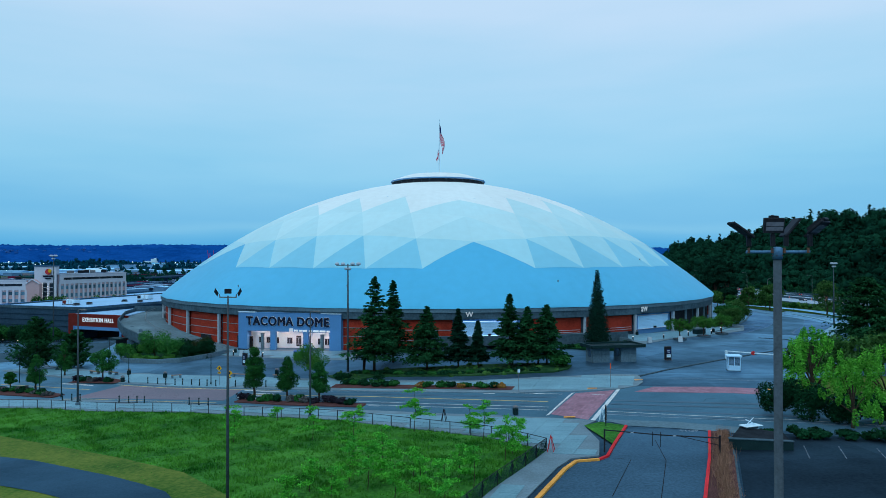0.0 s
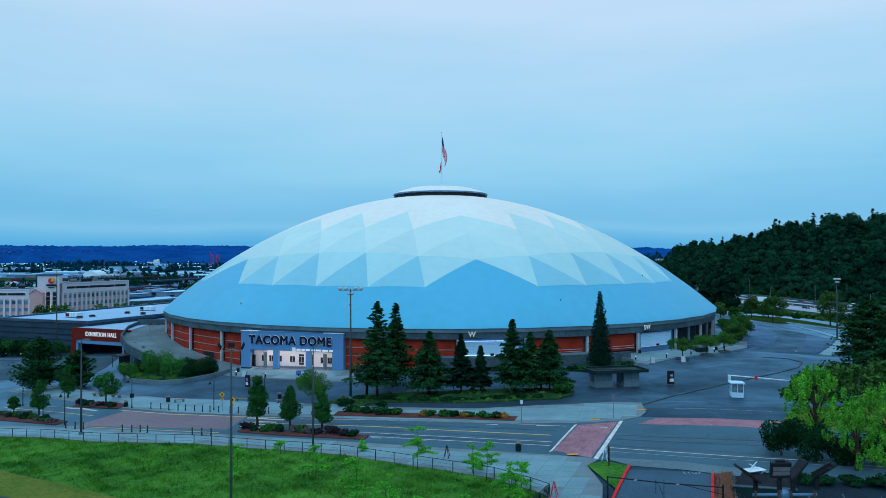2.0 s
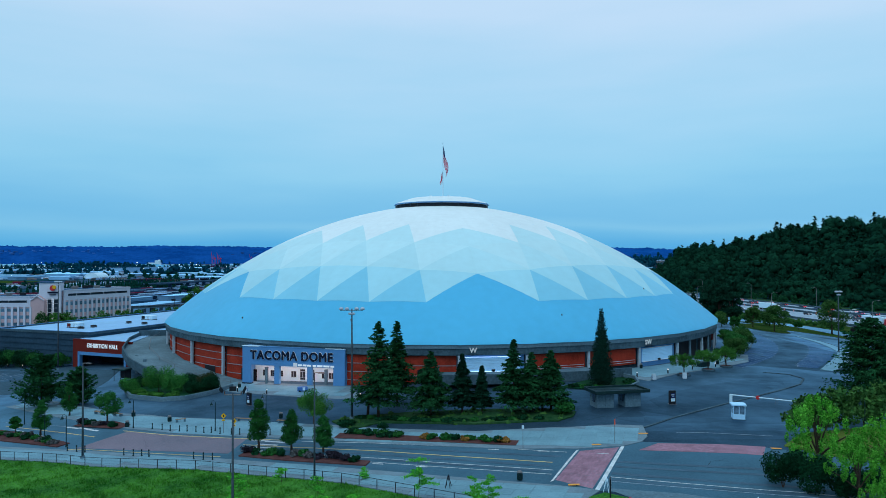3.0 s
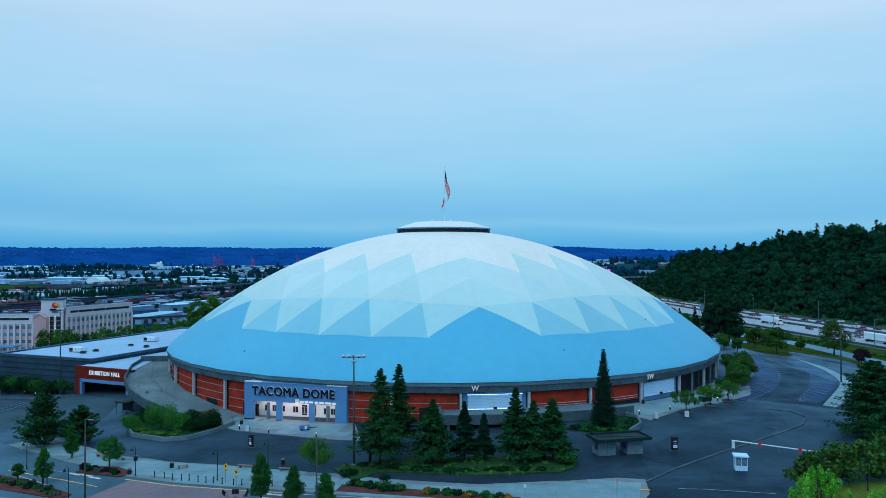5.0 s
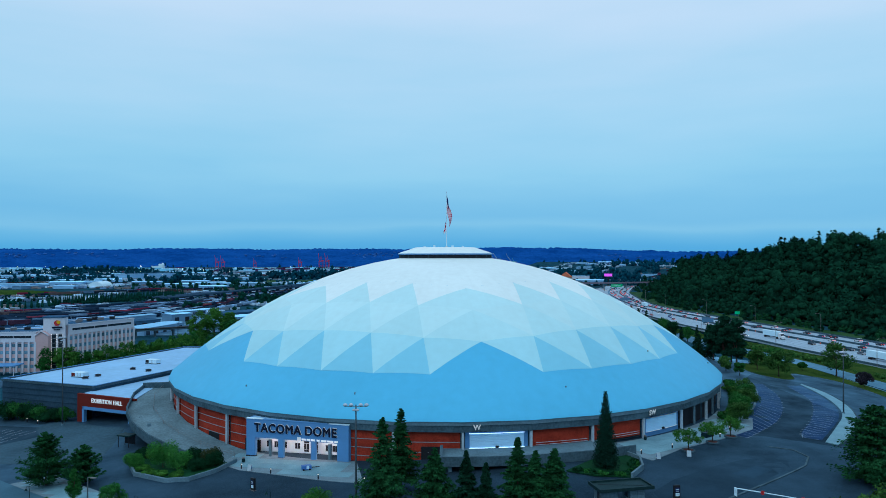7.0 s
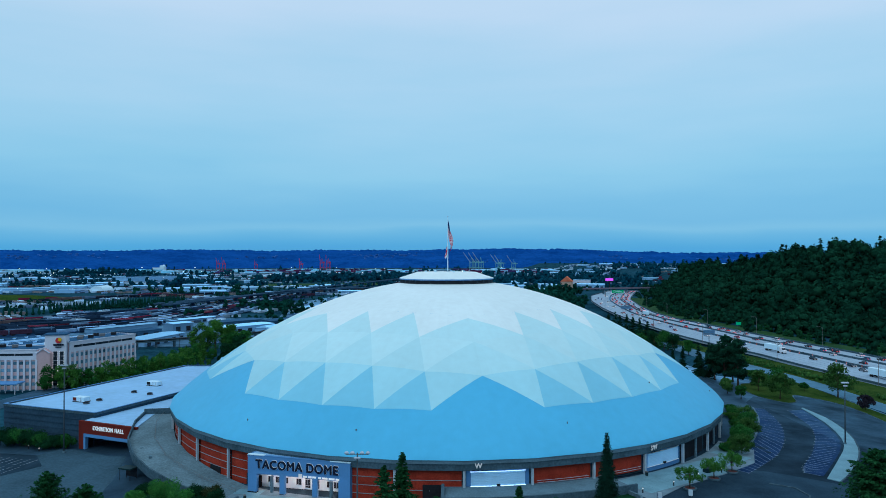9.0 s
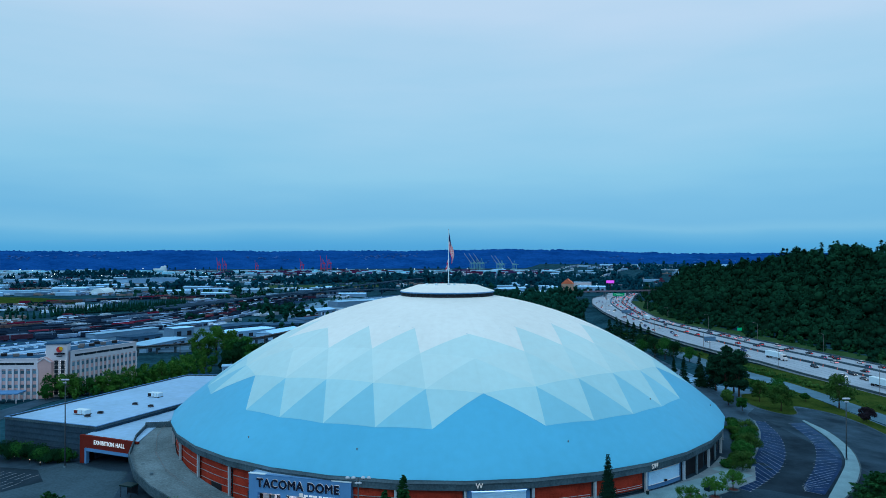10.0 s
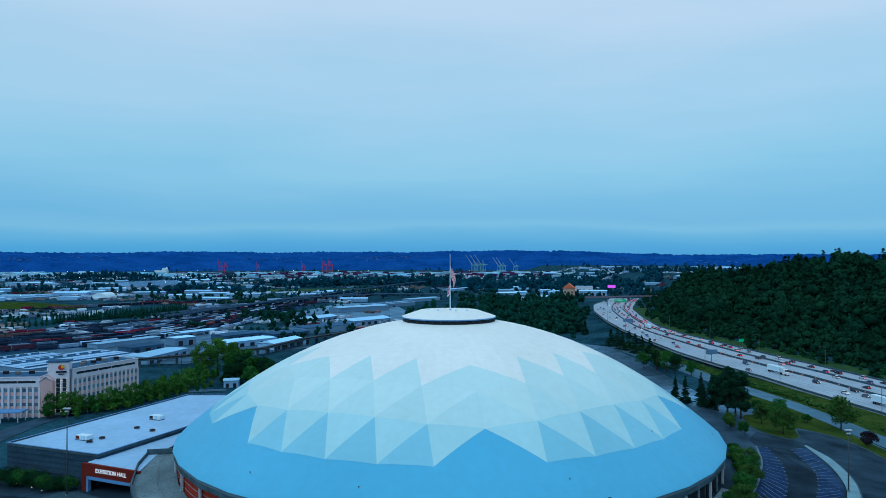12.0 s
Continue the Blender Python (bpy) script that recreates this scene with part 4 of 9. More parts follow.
TONES = {0: ("roof2", "roof1"), 1: ("roof3", "roof2b"), 2: ("roof4", "roof3b"), 3: ("roof4", "roof4")}
M["roof2b"] = mat("light_blue_roof_paint", (0.41, 0.69, 0.752), 0.55, var=0.04, scale=0.05, fine=0.5, rand=0.02, spec=0.2)
M["roof3b"] = mat("faint_blue_roof_paint", (0.445, 0.708, 0.762), 0.55, var=0.04, scale=0.05, fine=0.5, rand=0.02, spec=0.2)
streaked(M["roof2b"], 0.016)
streaked(M["roof3b"], 0.016)
for sector in range(6):
    for row in range(3):
        low_n = 6 - row
        for j in range(1, low_n):           # triangles with a point towards the rim
            roof_panel(node(row, sector, j), node(row + 1, sector, j - 1), node(row + 1, sector, j), 0.022, M[TONES[row][0]])
        for j in range(low_n):              # triangles with a point towards the crown
            if row == 0 and j in (0, low_n - 1):
                continue
            roof_panel(node(row, sector, j), node(row, sector, j + 1), node(row + 1, sector, j), 0.022, M[TONES[row][1]])
# crown cap inside the third row
crown_pts = [node(3, s, j) for s in range(6) for j in range(3)]
for a, b in zip(crown_pts, crown_pts[1:] + crown_pts[:1]):
    n = 6
    v, f = [], []
    for i in range(n + 1):
        k = i / n
        for q in (a, (a * 2 + b) / 3, (a + b * 2) / 3, b):
            w = Vector(q) * (1 - k) + Vector((q.x, q.y, 0)) * 0
            r = math.hypot(q.x, q.y) * (1 - k) + 13.5 * k
            ang = math.atan2(q.x, -q.y)
            v.append((r * math.sin(ang), -r * math.cos(ang), dome_z(r) + 0.035))
    for i in range(n):
        for c in range(3):
            f.append((i * 4 + c, i * 4 + c + 1, i * 4 + 5 + c, i * 4 + 4 + c))
    part("roof_panel", Mesh().add(v, f), M["roof4"], roof, "", True)
for ang, r in ((-36.0, 76.6), (-14.5, 76.0), (46, 69.0), (70, 77.0), (20, 75.0)):
    p = on_dome(r, ang)
    part("roof_vent", Mesh().lathe((p.x, p.y, p.z - 0.1), ((0.10, 0), (0.10, 0.3), (0.17, 0.33), (0.15, 0.42), (0.04, 0.46)), 10), M["grey_metal"], roof, "small dark roof vent")

# crown ring, its posts and cap
lantern = part("crown_ring", Mesh().lathe((0, 0, 0), ((14.3, 38.6), (14.3, 40.35)), 36), M["dark_metal"], dome, "dark louvred ring below the crown cap")
for k in range(36):
    a = 2 * math.pi * k / 36
    part("louvre_post", Mesh().box((14.42 * math.sin(a), -14.42 * math.cos(a), 39.6), (0.10, 0.16, 1.5), a), M["pole"], lantern)
cap_ring = Mesh().lathe((0, 0, 0), ((14.5, 40.3), (14.75, 40.35), (14.75, 40.75), (14.6, 40.85), (9.4, 42.55), (9.0, 42.6)), 18)
part("crown_cap", cap_ring, M["roof4"], dome, "white faceted crown cap")
part("cap_rim", Mesh().lathe((0, 0, 0), ((14.76, 40.32), (14.82, 40.36), (14.82, 40.62), (14.78, 40.64)), 18), M["blue_wall"], dome, "blue rim under the crown cap")
for x, y, h in ((-3.4, -5, 0.7), (2.2, -6, 0.5), (5.5, -3.5, 0.35), (-6.5, 0.5, 0.4)):
    part("roof_hatch", Mesh().box((x, y, 42.6 + h / 2), (0.6, 0.6, h), 0.3, bevel=0.05), M["white"], dome, "small white roof hatch")

# drum: posts, fascia, red panels


def drum_wall(a0, a1, z0, z1, r0=79.0, r1=79.5, n=4):
    inner, outer = arc(r0, a0, a1, n), arc(r1, a0, a1, n)
    return Mesh().prism(outer + inner[::-1], z0, z1)


part("back_wall", drum_wall(-14.3, 328.7, -9.0, 6.8, 78.6, 78.9, 70), M["fascia"], dome, "grey concrete drum wall")
for k in range(36):
    a = P0 + 10 * k
    aa = radians(a)
    fas = arc(80.55, a, a + 10, 1) + arc(79.0, a, a + 10, 1)[::-1]
    part("fascia", Mesh().prism(fas, 4.65, 6.96), M["fascia"], dome, "weathered grey concrete fascia")
    part("fascia_lip", Mesh().prism(arc(80.75, a, a + 10, 1) + arc(80.56, a, a + 10, 1)[::-1], 6.0, 6.78), M["concrete"], dome)
    z0 = min(float(gz(*arc(82, a, a, 1)[0])), 0.5) - 1.0
    if k in (33, 34):
        continue
    part("wall_post", Mesh().box((80.1 * math.sin(aa), -80.1 * math.cos(aa), (4.64 + z0) / 2), (0.5, 0.6, 4.64 - z0), aa, bevel=0.06), M["rail"], dome, "pale square wall post")
GATES = {0: "W", 3: "SW"}
for k in range(36):
    a = P0 + 10 * k
    mid = radians(a + 5)
    rot = Matrix.Rotation(mid, 4, "Z")
    if k in (0, 3):
        gate = part("gate_wall", drum_wall(a + 0.35, a + 9.65, 0.2, 4.62), M["blue_wall"], dome, "blue wall round a roller gate")
        for s in range(9):
            part("slat", drum_wall(a + 1.0, a + 9.0, 1.30 + s * 0.31, 1.58 + s * 0.31, 79.4, 79.66), M["roller"], gate, "roller gate slat coloured by its blue light")
        lit = Mesh()
        for z in (4.16, 1.22):
            lit.prism(arc(79.8, a + 0.9, a + 9.1, 4) + arc(79.6, a + 0.9, a + 9.1, 4)[::-1], z, z + 0.07)
        part("light_strip", lit, M["cool_glow"] if k == 0 else M["white_trim"], gate, "thin blue-white light strip")
        part("gate_box", Mesh().box(tuple(Vector((79.9 * math.sin(mid), -79.9 * math.cos(mid), 1.5))), (0.7, 0.3, 0.4), mid), M["dark_metal"], gate)
        at = radians(a + (2.0 if k == 0 else 1.6))
        words("gate_letter", GATES[k], 1.4, Matrix.Translation((80.72 * math.sin(at), -80.72 * math.cos(at), 5.62)) @ Matrix.Rotation(mid, 4, "Z") @ Matrix.Rotation(math.pi / 2, 4, "X"), M["white_trim"], 0.06, gate, "white gate letters on the fascia", 0.04)
        bars = Mesh()
        for s in range(4):
            aq = radians(a + 1.3 + s * 0.62)
            bars.box((80.6 * math.sin(aq), -80.6 * math.cos(aq), 4.75), (0.6, 0.05, 0.16), aq)
        part("small_lettering", bars, M["navy"], gate, "row of small dark lettering, unreadable")
        continue
    if k in (4, 5, 6):
        # no hole is cut: a near-black panel gives the opening's shade
        part("dark_opening", drum_wall(a + 0.5, a + 9.5, -0.5, 4.6, 78.92, 78.97), M["dark_metal"], dome, "flat dark panel for the shaded opening behind columns")
        for s in (5.0,):
            q = radians(a + s)
            part("column", Mesh().tube([(79.8 * math.sin(q), -79.8 * math.cos(q), -0.6), (79.8 * math.sin(q), -79.8 * math.cos(q), 4.6)], [0.3, 0.3], 10), M["concrete"], dome)
        continue
    base = float(gz(*arc(82, a + 5, a + 5, 1)[0]))
    zb = 0.9 if 0 <= k <= 8 else base - 0.6
    rows = 1 if 0 < k < 4 else max(1, round((4.4 - zb) / 1.75))
    hgt = (4.5 - zb) / rows
    if k == 33:
        continue
    a0, a1 = (a + 3.4 if k == 34 else a + 0.35), (a + 6.2 if k == 32 else a + 9.65)
    for s in range(rows):
        part("red_panel", drum_wall(a0, a1, zb + s * hgt + 0.07, zb + (s + 1) * hgt - 0.07), M["red_panel"], dome, "brick-red wall panel")
        part("panel_rail", drum_wall(a0, a1, zb + s * hgt - 0.07, zb + s * hgt + 0.05, 79.0, 79.58), M["grey_rail"] if s else M["dark_metal"], dome)
    if 0 < k < 4:
        hand = Mesh()
        for z in (1.5, 1.95):
            q = arc(79.95, a + 0.8, a + 9.2, 3)
            hand.tube([(*p, z) for p in q], [0.05] * 4, 6)
        part("handrail", hand, M["rail"], dome, "pale double handrail before the panel")
    if k in (31, 32, 35):
        part("side_door", drum_wall(a + 4, a + 7.2, base - 0.6, base + 2.6, 79.2, 79.58), M["dark_metal"], dome, "dark service door")

# entrance block
E0, E1 = Vector((-42.2, -71.8)), Vector((-19.7, -78.3))
edir = (E1 - E0).normalized()
eang = math.atan2(edir.y, edir.x)
ent = thing("entrance_block", Matrix.Translation((E0.x, E0.y, -2.6)) @ Matrix.Rotation(eang, 4, "Z"), "blue stucco entrance block with three lit bays", "entrance")
W, HT = (E1 - E0).length, 8.15
bays = [(2.1, 7.5), (8.7, 15.0), (16.1, 20.9)]
wall_m = Mesh()
xs = [0.0] + [x for b in bays for x in b] + [W]
for i in range(0, len(xs), 2):
    x0, x1 = xs[i], xs[i + 1]
    wall_m.box(((x0 + x1) / 2, 0.35, 2.15), (x1 - x0, 0.7, 4.3))
wall_m.box((W / 2, 0.35, 6.225), (W, 0.7, 3.85))
part("front_wall", wall_m, M["blue_wall"], ent, "blue stucco front with three openings")
part("side_wall", Mesh().box((0.2, 3.7, HT / 2), (0.4, 6.0, HT)), M["blue_wall"], ent)
part("side_wall", Mesh().box((W - 0.2, 3.2, HT / 2), (0.4, 5.0, HT)), M["blue_wall"], ent)
part("block_roof", Mesh().box((W / 2, 3.3, HT - 0.25), (W - 0.8, 5.2, 0.4)), M["flat_roof"], ent, "pale flat roof")
for x0, x1 in ((0.0, 3.8), (W - 4.3, W)):
    part("coping", Mesh().box(((x0 + x1) / 2, 0.3, HT + 0.06), (x1 - x0 + 0.1, 0.9, 0.12)), M["white"], ent, "white coping strip")
part("coping", Mesh().box((W / 2, 0.3, HT + 0.03), (W - 8.2, 0.8, 0.06)), M["blue_wall"], ent)
for i in range(0, len(xs), 2):
    part("plinth", Mesh().box(((xs[i] + xs[i + 1]) / 2, 0.33, 0.25), (xs[i + 1] - xs[i] + 0.06, 0.80, 0.5)), M["dark_metal"], ent, "dark plinth")
part("inner_wall", Mesh().box((W / 2, 4.5, 2.2), (W - 1.0, 0.3, 4.4)), M["white"], ent, "white inner wall of the entrance")
part("soffit", Mesh().box((W / 2, 2.6, 4.45), (W - 0.9, 3.6, 0.12)), M["white"], ent)
part("lobby_floor", Mesh().box((W / 2, 2.3, 0.11), (W - 0.8, 4.6, 0.10)), M["concrete"], ent)
for i, (x0, x1) in enumerate(bays):
    c = (x0 + x1) / 2
    part("soffit_light", Mesh().box((c, 2.2, 4.34), (x1 - x0 - 0.6, 1.0, 0.06), bevel=0.01), M["glow"], ent, "warm glowing soffit light")
    part("canopy_band", Mesh().box((c, 3.9, 3.9), (x1 - x0 - 0.02, 0.3, 0.5)), M["white"], ent, "white band above the doors")
    for j in range(3):
        x = x0 + (j + 0.5) * (x1 - x0) / 3
        w1 = part("window", Mesh().box((x, 4.30, 1.95), (1.15, 0.06, 1.2 if i != 1 or j == 0 else 2.2)), M["glass"], ent, "dark ticket window")
        part("window_frame", Mesh().box((x, 4.27, 1.28), (1.3, 0.06, 0.08)).box((x, 4.27, 2.60), (1.3, 0.06, 0.08)).box((x, 4.26, 1.95), (0.06, 0.06, 1.3)), M["rail"], w1)
    part("round_column", Mesh().lathe((c + 0.4, 0.9, 0.1), ((0.36, 0), (0.36, 3.4), (0.40, 3.5), (0.40, 3.7)), 14), M["concrete"], ent, "round pale concrete column") if i != 1 else None
for text, x in (("TACOMA", 7.42), ("DOME", 17.3)):
    for dy, mt, sz, off in ((-0.04, M["white_trim"], 2.5, 0.12), (-0.20, M["navy"], 2.5, 0.075)):
        words("sign_word", text, sz, pose(x, dy, 6.35, 90) @ Matrix.Diagonal((0.95, 1, 1, 1)), mt, 0.10, ent, "dark navy raised sign letters with a pale edge", off)
part("sign_logo", Mesh().box((12.35, -0.05, 4.66), (0.85, 0.08, 0.8), bevel=0.03), M["white_trim"], ent, "small white emblem")
lt = Mesh()
for x, w in ((13.4, 0.9), (14.5, 0.8), (15.5, 0.85), (16.7, 0.7), (17.9, 1.2), (19.4, 1.3), (20.7, 0.8)):
    lt.box((x, -0.03, 4.62), (w, 0.06, 0.36))
part("small_lettering", lt, M["sign_glow"], ent, "line of small pale lettering, unreadable")

# flag and pole on the crown
flagpole = thing("flagpole", pose(0.4, -1.5, 42.5), "white tapering flagpole on the crown cap", "flagpole")
part("pole", Mesh().tube([(0, 0, 0), (0, 0, 9), (0, 0, 17.3)], [0.17, 0.13, 0.07], 10), M["white"], flagpole)
part("finial", Mesh().lathe((0, 0, 17.2), ((0.02, 0), (0.16, 0.1), (0.16, 0.2), (0.02, 0.32)), 10), M["rail"], flagpole)
part("base_collar", Mesh().lathe((0, 0, 0), ((0.5, 0), (0.5, 0.2), (0.25, 0.5)), 12), M["rail"], flagpole)


def cloth(name, z0, z1, reach, stripes, label, canton):
    """A flag hanging in folds beside the pole; each stripe is a part."""
    fl = thing(name, pose(0.4, -1.5, 42.5), label, "flag")
    def spot(u, v):
        # u along the fly, v down the hoist
        x = 0.10 + reach * u * (0.55 + 0.45 * math.sin(v * 2.4 + 0.5)) + 0.22 * math.sin(u * 8 + v * 3) * u
        z = z0 + (z1 - z0) * (v * 0.46 + u * 0.54)
        return (x, -0.35 * math.sin(u * 9 + v * 2) * u - 0.1 * u, z)
    nu = 14
    for s in range(stripes):
        for seg, (ua, ub, mt) in enumerate(((0, 0.42, "cloth_blue" if s < canton else None), (0.42, 1.0, None))):
            m = Mesh()
            for i in range(nu):
                u0, u1 = ua + (ub - ua) * i / nu, ua + (ub - ua) * (i + 1) / nu
                v0, v1 = s / stripes, (s + 1) / stripes
                front = [spot(u0, v0), spot(u1, v0), spot(u1, v1), spot(u0, v1)]
                m.add(front + [(x, y + 0.02, z) for x, y, z in front], [(3, 2, 1, 0), (4, 5, 6, 7)])
            part("canton_strip" if mt else "stripe", m, M[mt] if mt else M["cloth_red" if s % 2 == 0 else "cloth_white"], fl, "", True)


cloth("national_flag", 58.9 - 42.5, 49.0 - 42.5, 1.55, 13, "red and white striped flag with blue canton, hanging in folds", 7)
cloth("city_flag", 51.6 - 42.5, 46.6 - 42.5, -1.0, 4, "small pale flag with red bands, hanging limp", 1)

# W gate terrace
terr = thing("gate_terrace", pose(0, 0, 0), "raised concrete terrace with a solid parapet", "terrace")
part("deck", Mesh().prism(arc(89.0, -0.5, 25, 8) + arc(79.2, -0.5, 25, 8)[::-1], 0.75, 1.25), M["concrete"], terr, "pale concrete deck")
part("parapet", Mesh().prism(arc(89.4, -0.8, 25, 10) + arc(89.02, -0.8, 25, 10)[::-1], 0.45, 2.3), M["fascia"], terr, "weathered concrete parapet")
part("parapet", Mesh().prism(arc(89.0, -0.8, -0.4, 1) + arc(80.9, -0.8, -0.4, 1)[::-1], 0.45, 2.3), M["fascia"], terr)
# near-black wall added to make the gap below the deck look shaded
part("shadow_wall", Mesh().prism(arc(82.0, -0.5, 25, 8) + arc(81.6, -0.5, 25, 8)[::-1], -1.5, 0.74), M["dark_metal"], terr, "dark wall standing in for shade under the terrace")
for a in (0.5, 5, 9.5, 14, 18.5, 23):
    q = radians(a)
    part("column", Mesh().box((88.4 * math.sin(q), -88.4 * math.cos(q), -0.3), (0.6, 0.6, 2.1), q, bevel=0.05), M["concrete"], terr)
kwall = [(34.3, -79.0), (37.4, -84.8), (36.4, -90.5), (33.0, -95.7)]
kerb(kwall, "concrete", 0.4, 1.0, "curved concrete planter wall by the gate")

# ramp along the drum
ramp_o = [(-88.0, -15.0, 1.3), (-86.0, -26.0, 1.2), (-81.0, -41.5, 0.5), (-74.0, -54.0, -0.4), (-67.0, -62.5, -1.0), (-58.0, -70.5, -1.8), (-46.5, -77.6, -2.5)]
ramp_i = [(-78.4, -13.0, 1.3), (-76.0, -25.5, 1.2), (-70.0, -39.0, 0.5), (-62.5, -50.2, -0.4), (-56.5, -56.8, -1.0), (-50.5, -62.2, -1.8), (-43.0, -68.0, -2.5)]
rp = thing("access_ramp", pose(0, 0, 0), "curving pale concrete ramp beside the drum", "ramp")
v = [(x, y, z) for x, y, z in ramp_o] + [(x, y, z) for x, y, z in ramp_i]
n = len(ramp_o)
v += [(x, y, z - 0.6) for x, y, z in v]
part("ramp_deck", Mesh().add(v, [(i, i + 1, n + i + 1, n + i) for i in range(n - 1)] + [(2 * n + i, 3 * n + i, 3 * n + i + 1, 2 * n + i + 1) for i in range(n - 1)] + [(i, 2 * n + i, 2 * n + i + 1, i + 1) for i in range(n - 1)]), M["ramp"], rp)
for line, d, hh, mt, nm in ((ramp_o, -0.15, 1.05, "fascia", "parapet"), (ramp_i, 0.6, 0.9, "rail", "handrail")):
    pts = [Vector(p) for p in line]
    if nm == "parapet":
        m = Mesh()
        a, b = offset_line(line, 0.0), offset_line(line, -0.35)
        vs = [(*q, p[2] - 1.0) for q, p in zip(a, line)] + [(*q, p[2] + hh) for q, p in zip(a, line)] + [(*q, p[2] + hh) for q, p in zip(b, line)] + [(*q, p[2] - 1.0) for q, p in zip(b, line)]
        fs = [(r * n + i, r * n + i + 1, ((r + 1) % 4) * n + i + 1, ((r + 1) % 4) * n + i) for r in range(4) for i in range(n - 1)]
        part("parapet", m.add(vs, fs), M[mt], rp, "solid weathered parapet")
mid_line = [((a[0] * 0.45 + b[0] * 0.55), (a[1] * 0.45 + b[1] * 0.55), a[2]) for a, b in zip(ramp_o, ramp_i)]
for z in (0.5, 0.95):
    part("handrail", Mesh().tube([(x, y, q + z) for x, y, q in mid_line], [0.035] * n, 6), M["grey_metal"], rp)
for x, y, q in mid_line:
    part("rail_post", Mesh().tube([(x, y, q), (x, y, q + 0.95)], [0.035, 0.035], 6), M["grey_metal"], rp)
part("end_wall", Mesh().prism([(-88.4, -15.0), (-78.0, -13.2), (-78.0, -12.6), (-88.4, -14.4)], -5.0, 2.9), M["fascia"], rp, "dark concrete wall closing the ramp")
for x, y in ((-84.0, -25.0), (-80.0, -37.5), (-75.5, -46.5), (-70.5, -53.5)):
    part("ramp_column", Mesh().box((x, y, -3.2), (0.7, 0.7, 6.8), 0.5, bevel=0.06), M["concrete"], rp)

# exhibition hall
hall = thing("exhibition_hall", pose(0, 0, 0), "long grey hall with a white flat roof", "hall")
HALL = [(-134.5, -7), (-100.4, -19.8), (-86.6, 15), (-84, 40), (-88, 68.5), (-107, 68.5)]
part("hall_wall", Mesh().prism(HALL, -15.0, 2.4), M["hall_wall"], hall, "ribbed grey concrete wall")
inner = [(-133.9, -6.8), (-100.6, -19.3), (-87.0, 15.0), (-84.4, 40.0), (-88.3, 68.1), (-106.8, 68.1)]
part("hall_roof", Mesh().prism(inner, 2.3, 2.52), M["flat_roof"], hall, "white membrane roof")
for a, b in zip(HALL, HALL[1:] + HALL[:1]):
    a, b = Vector(a), Vector(b)
    d = b - a
    part("parapet", Mesh().box(((a.x + b.x) / 2, (a.y + b.y) / 2, 2.55), (d.length + 0.3, 0.45, 0.75), math.atan2(d.y, d.x)), M["fascia"], hall, "grey parapet")
    part("coping", Mesh().box(((a.x + b.x) / 2, (a.y + b.y) / 2, 2.95), (d.length + 0.35, 0.55, 0.06), math.atan2(d.y, d.x)), M["blue_wall"], hall)
a, b = Vector(HALL[0]), Vector(HALL[1])
for z in (-4.2, -2.6, -1.0, 0.6):
    part("wall_rib", Mesh().box(((a.x + b.x) / 2, (a.y + b.y) / 2, z), ((b - a).length, 0.5, 0.10), math.atan2((b - a).y, (b - a).x)), M["hall_wall"], hall)


def roof_unit(x, y, s, big, mt):
    u = thing("rooftop_unit", pose(x, y, 2.52, 0, 0, -20), "boxy rooftop air unit with a louvred end" if big else "low dark roof fan", "air unit", "hall rooftop units")
    if big:
        part("casing", Mesh().box((0, 0, 0.85), (4.6 * s, 2.4 * s, 1.3), bevel=0.08), M["white"], u)
        part("louvre", Mesh().box((-1.5 * s, -1.22 * s, 0.85), (1.4 * s, 0.06, 1.0)), M["red_wall"] if mt else M["dark_metal"], u)
        for k in range(3):
            part("panel_seam", Mesh().box((0.3 + k * 0.6 * s, -1.22 * s, 0.85), (0.05, 0.05, 1.25)), M["grey_metal"], u)
        part("kerb_frame", Mesh().box((0, 0, 0.1), (4.7 * s, 2.5 * s, 0.2)), M["dark_metal"], u)
    else:
        part("fan_curb", Mesh().box((0, 0, 0.15), (1.3, 1.3, 0.3)), M["grey_metal"], u)
        part("fan_hood", Mesh().lathe((0, 0, 0.4), ((0.7, -0.05), (0.95, 0.1), (0.95, 0.2), (0.5, 0.36)), 12), M["dark_metal"], u)


roof_unit(-113.5, -2.0, 1.0, True, True)
roof_unit(-102.0, 25.2, 1.0, True, False)
for x, y in ((-110.0, -5.8), (-108.3, -1.3), (-103.2, 11.8), (-96.6, 8.4)):
    roof_unit(x, y, 1, False, False)

# hall portal
pa, pb = Vector((-103.2, -23.4)), Vector((-83.4, -31.8))
pd = (pb - pa)
pang, pw = math.atan2(pd.y, pd.x), pd.length
por = thing("hall_portal", Matrix.Translation((pa.x, pa.y, -6.7)) @ Matrix.Rotation(pang, 4, "Z"), "red portal with a blue framed opening", "portal")
ox0, ox1, oz = 2.7, pw - 2.0, 3.6
pm = Mesh().box((1.05, 0.4, 4.1), (2.1, 0.8, 8.2)).box((pw - 0.8, 0.4, 4.1), (1.6, 0.8, 8.2)).box((pw / 2 + 0.25, 0.4, 6.5), (pw - 3.7, 0.8, 3.4))
part("portal_wall", pm, M["red_wall"], por, "brick-red wall")
part("portal_frame", Mesh().box((ox0 - 0.3, 0.3, 2.4), (0.7, 1.0, 4.8)).box((ox1 + 0.1, 0.3, 2.4), (0.7, 1.0, 4.8)).box(((ox0 + ox1) / 2, 0.3, 4.4), (ox1 - ox0 + 1.1, 1.0, 0.85)), M["blue_wall"], por, "blue frame round the opening")
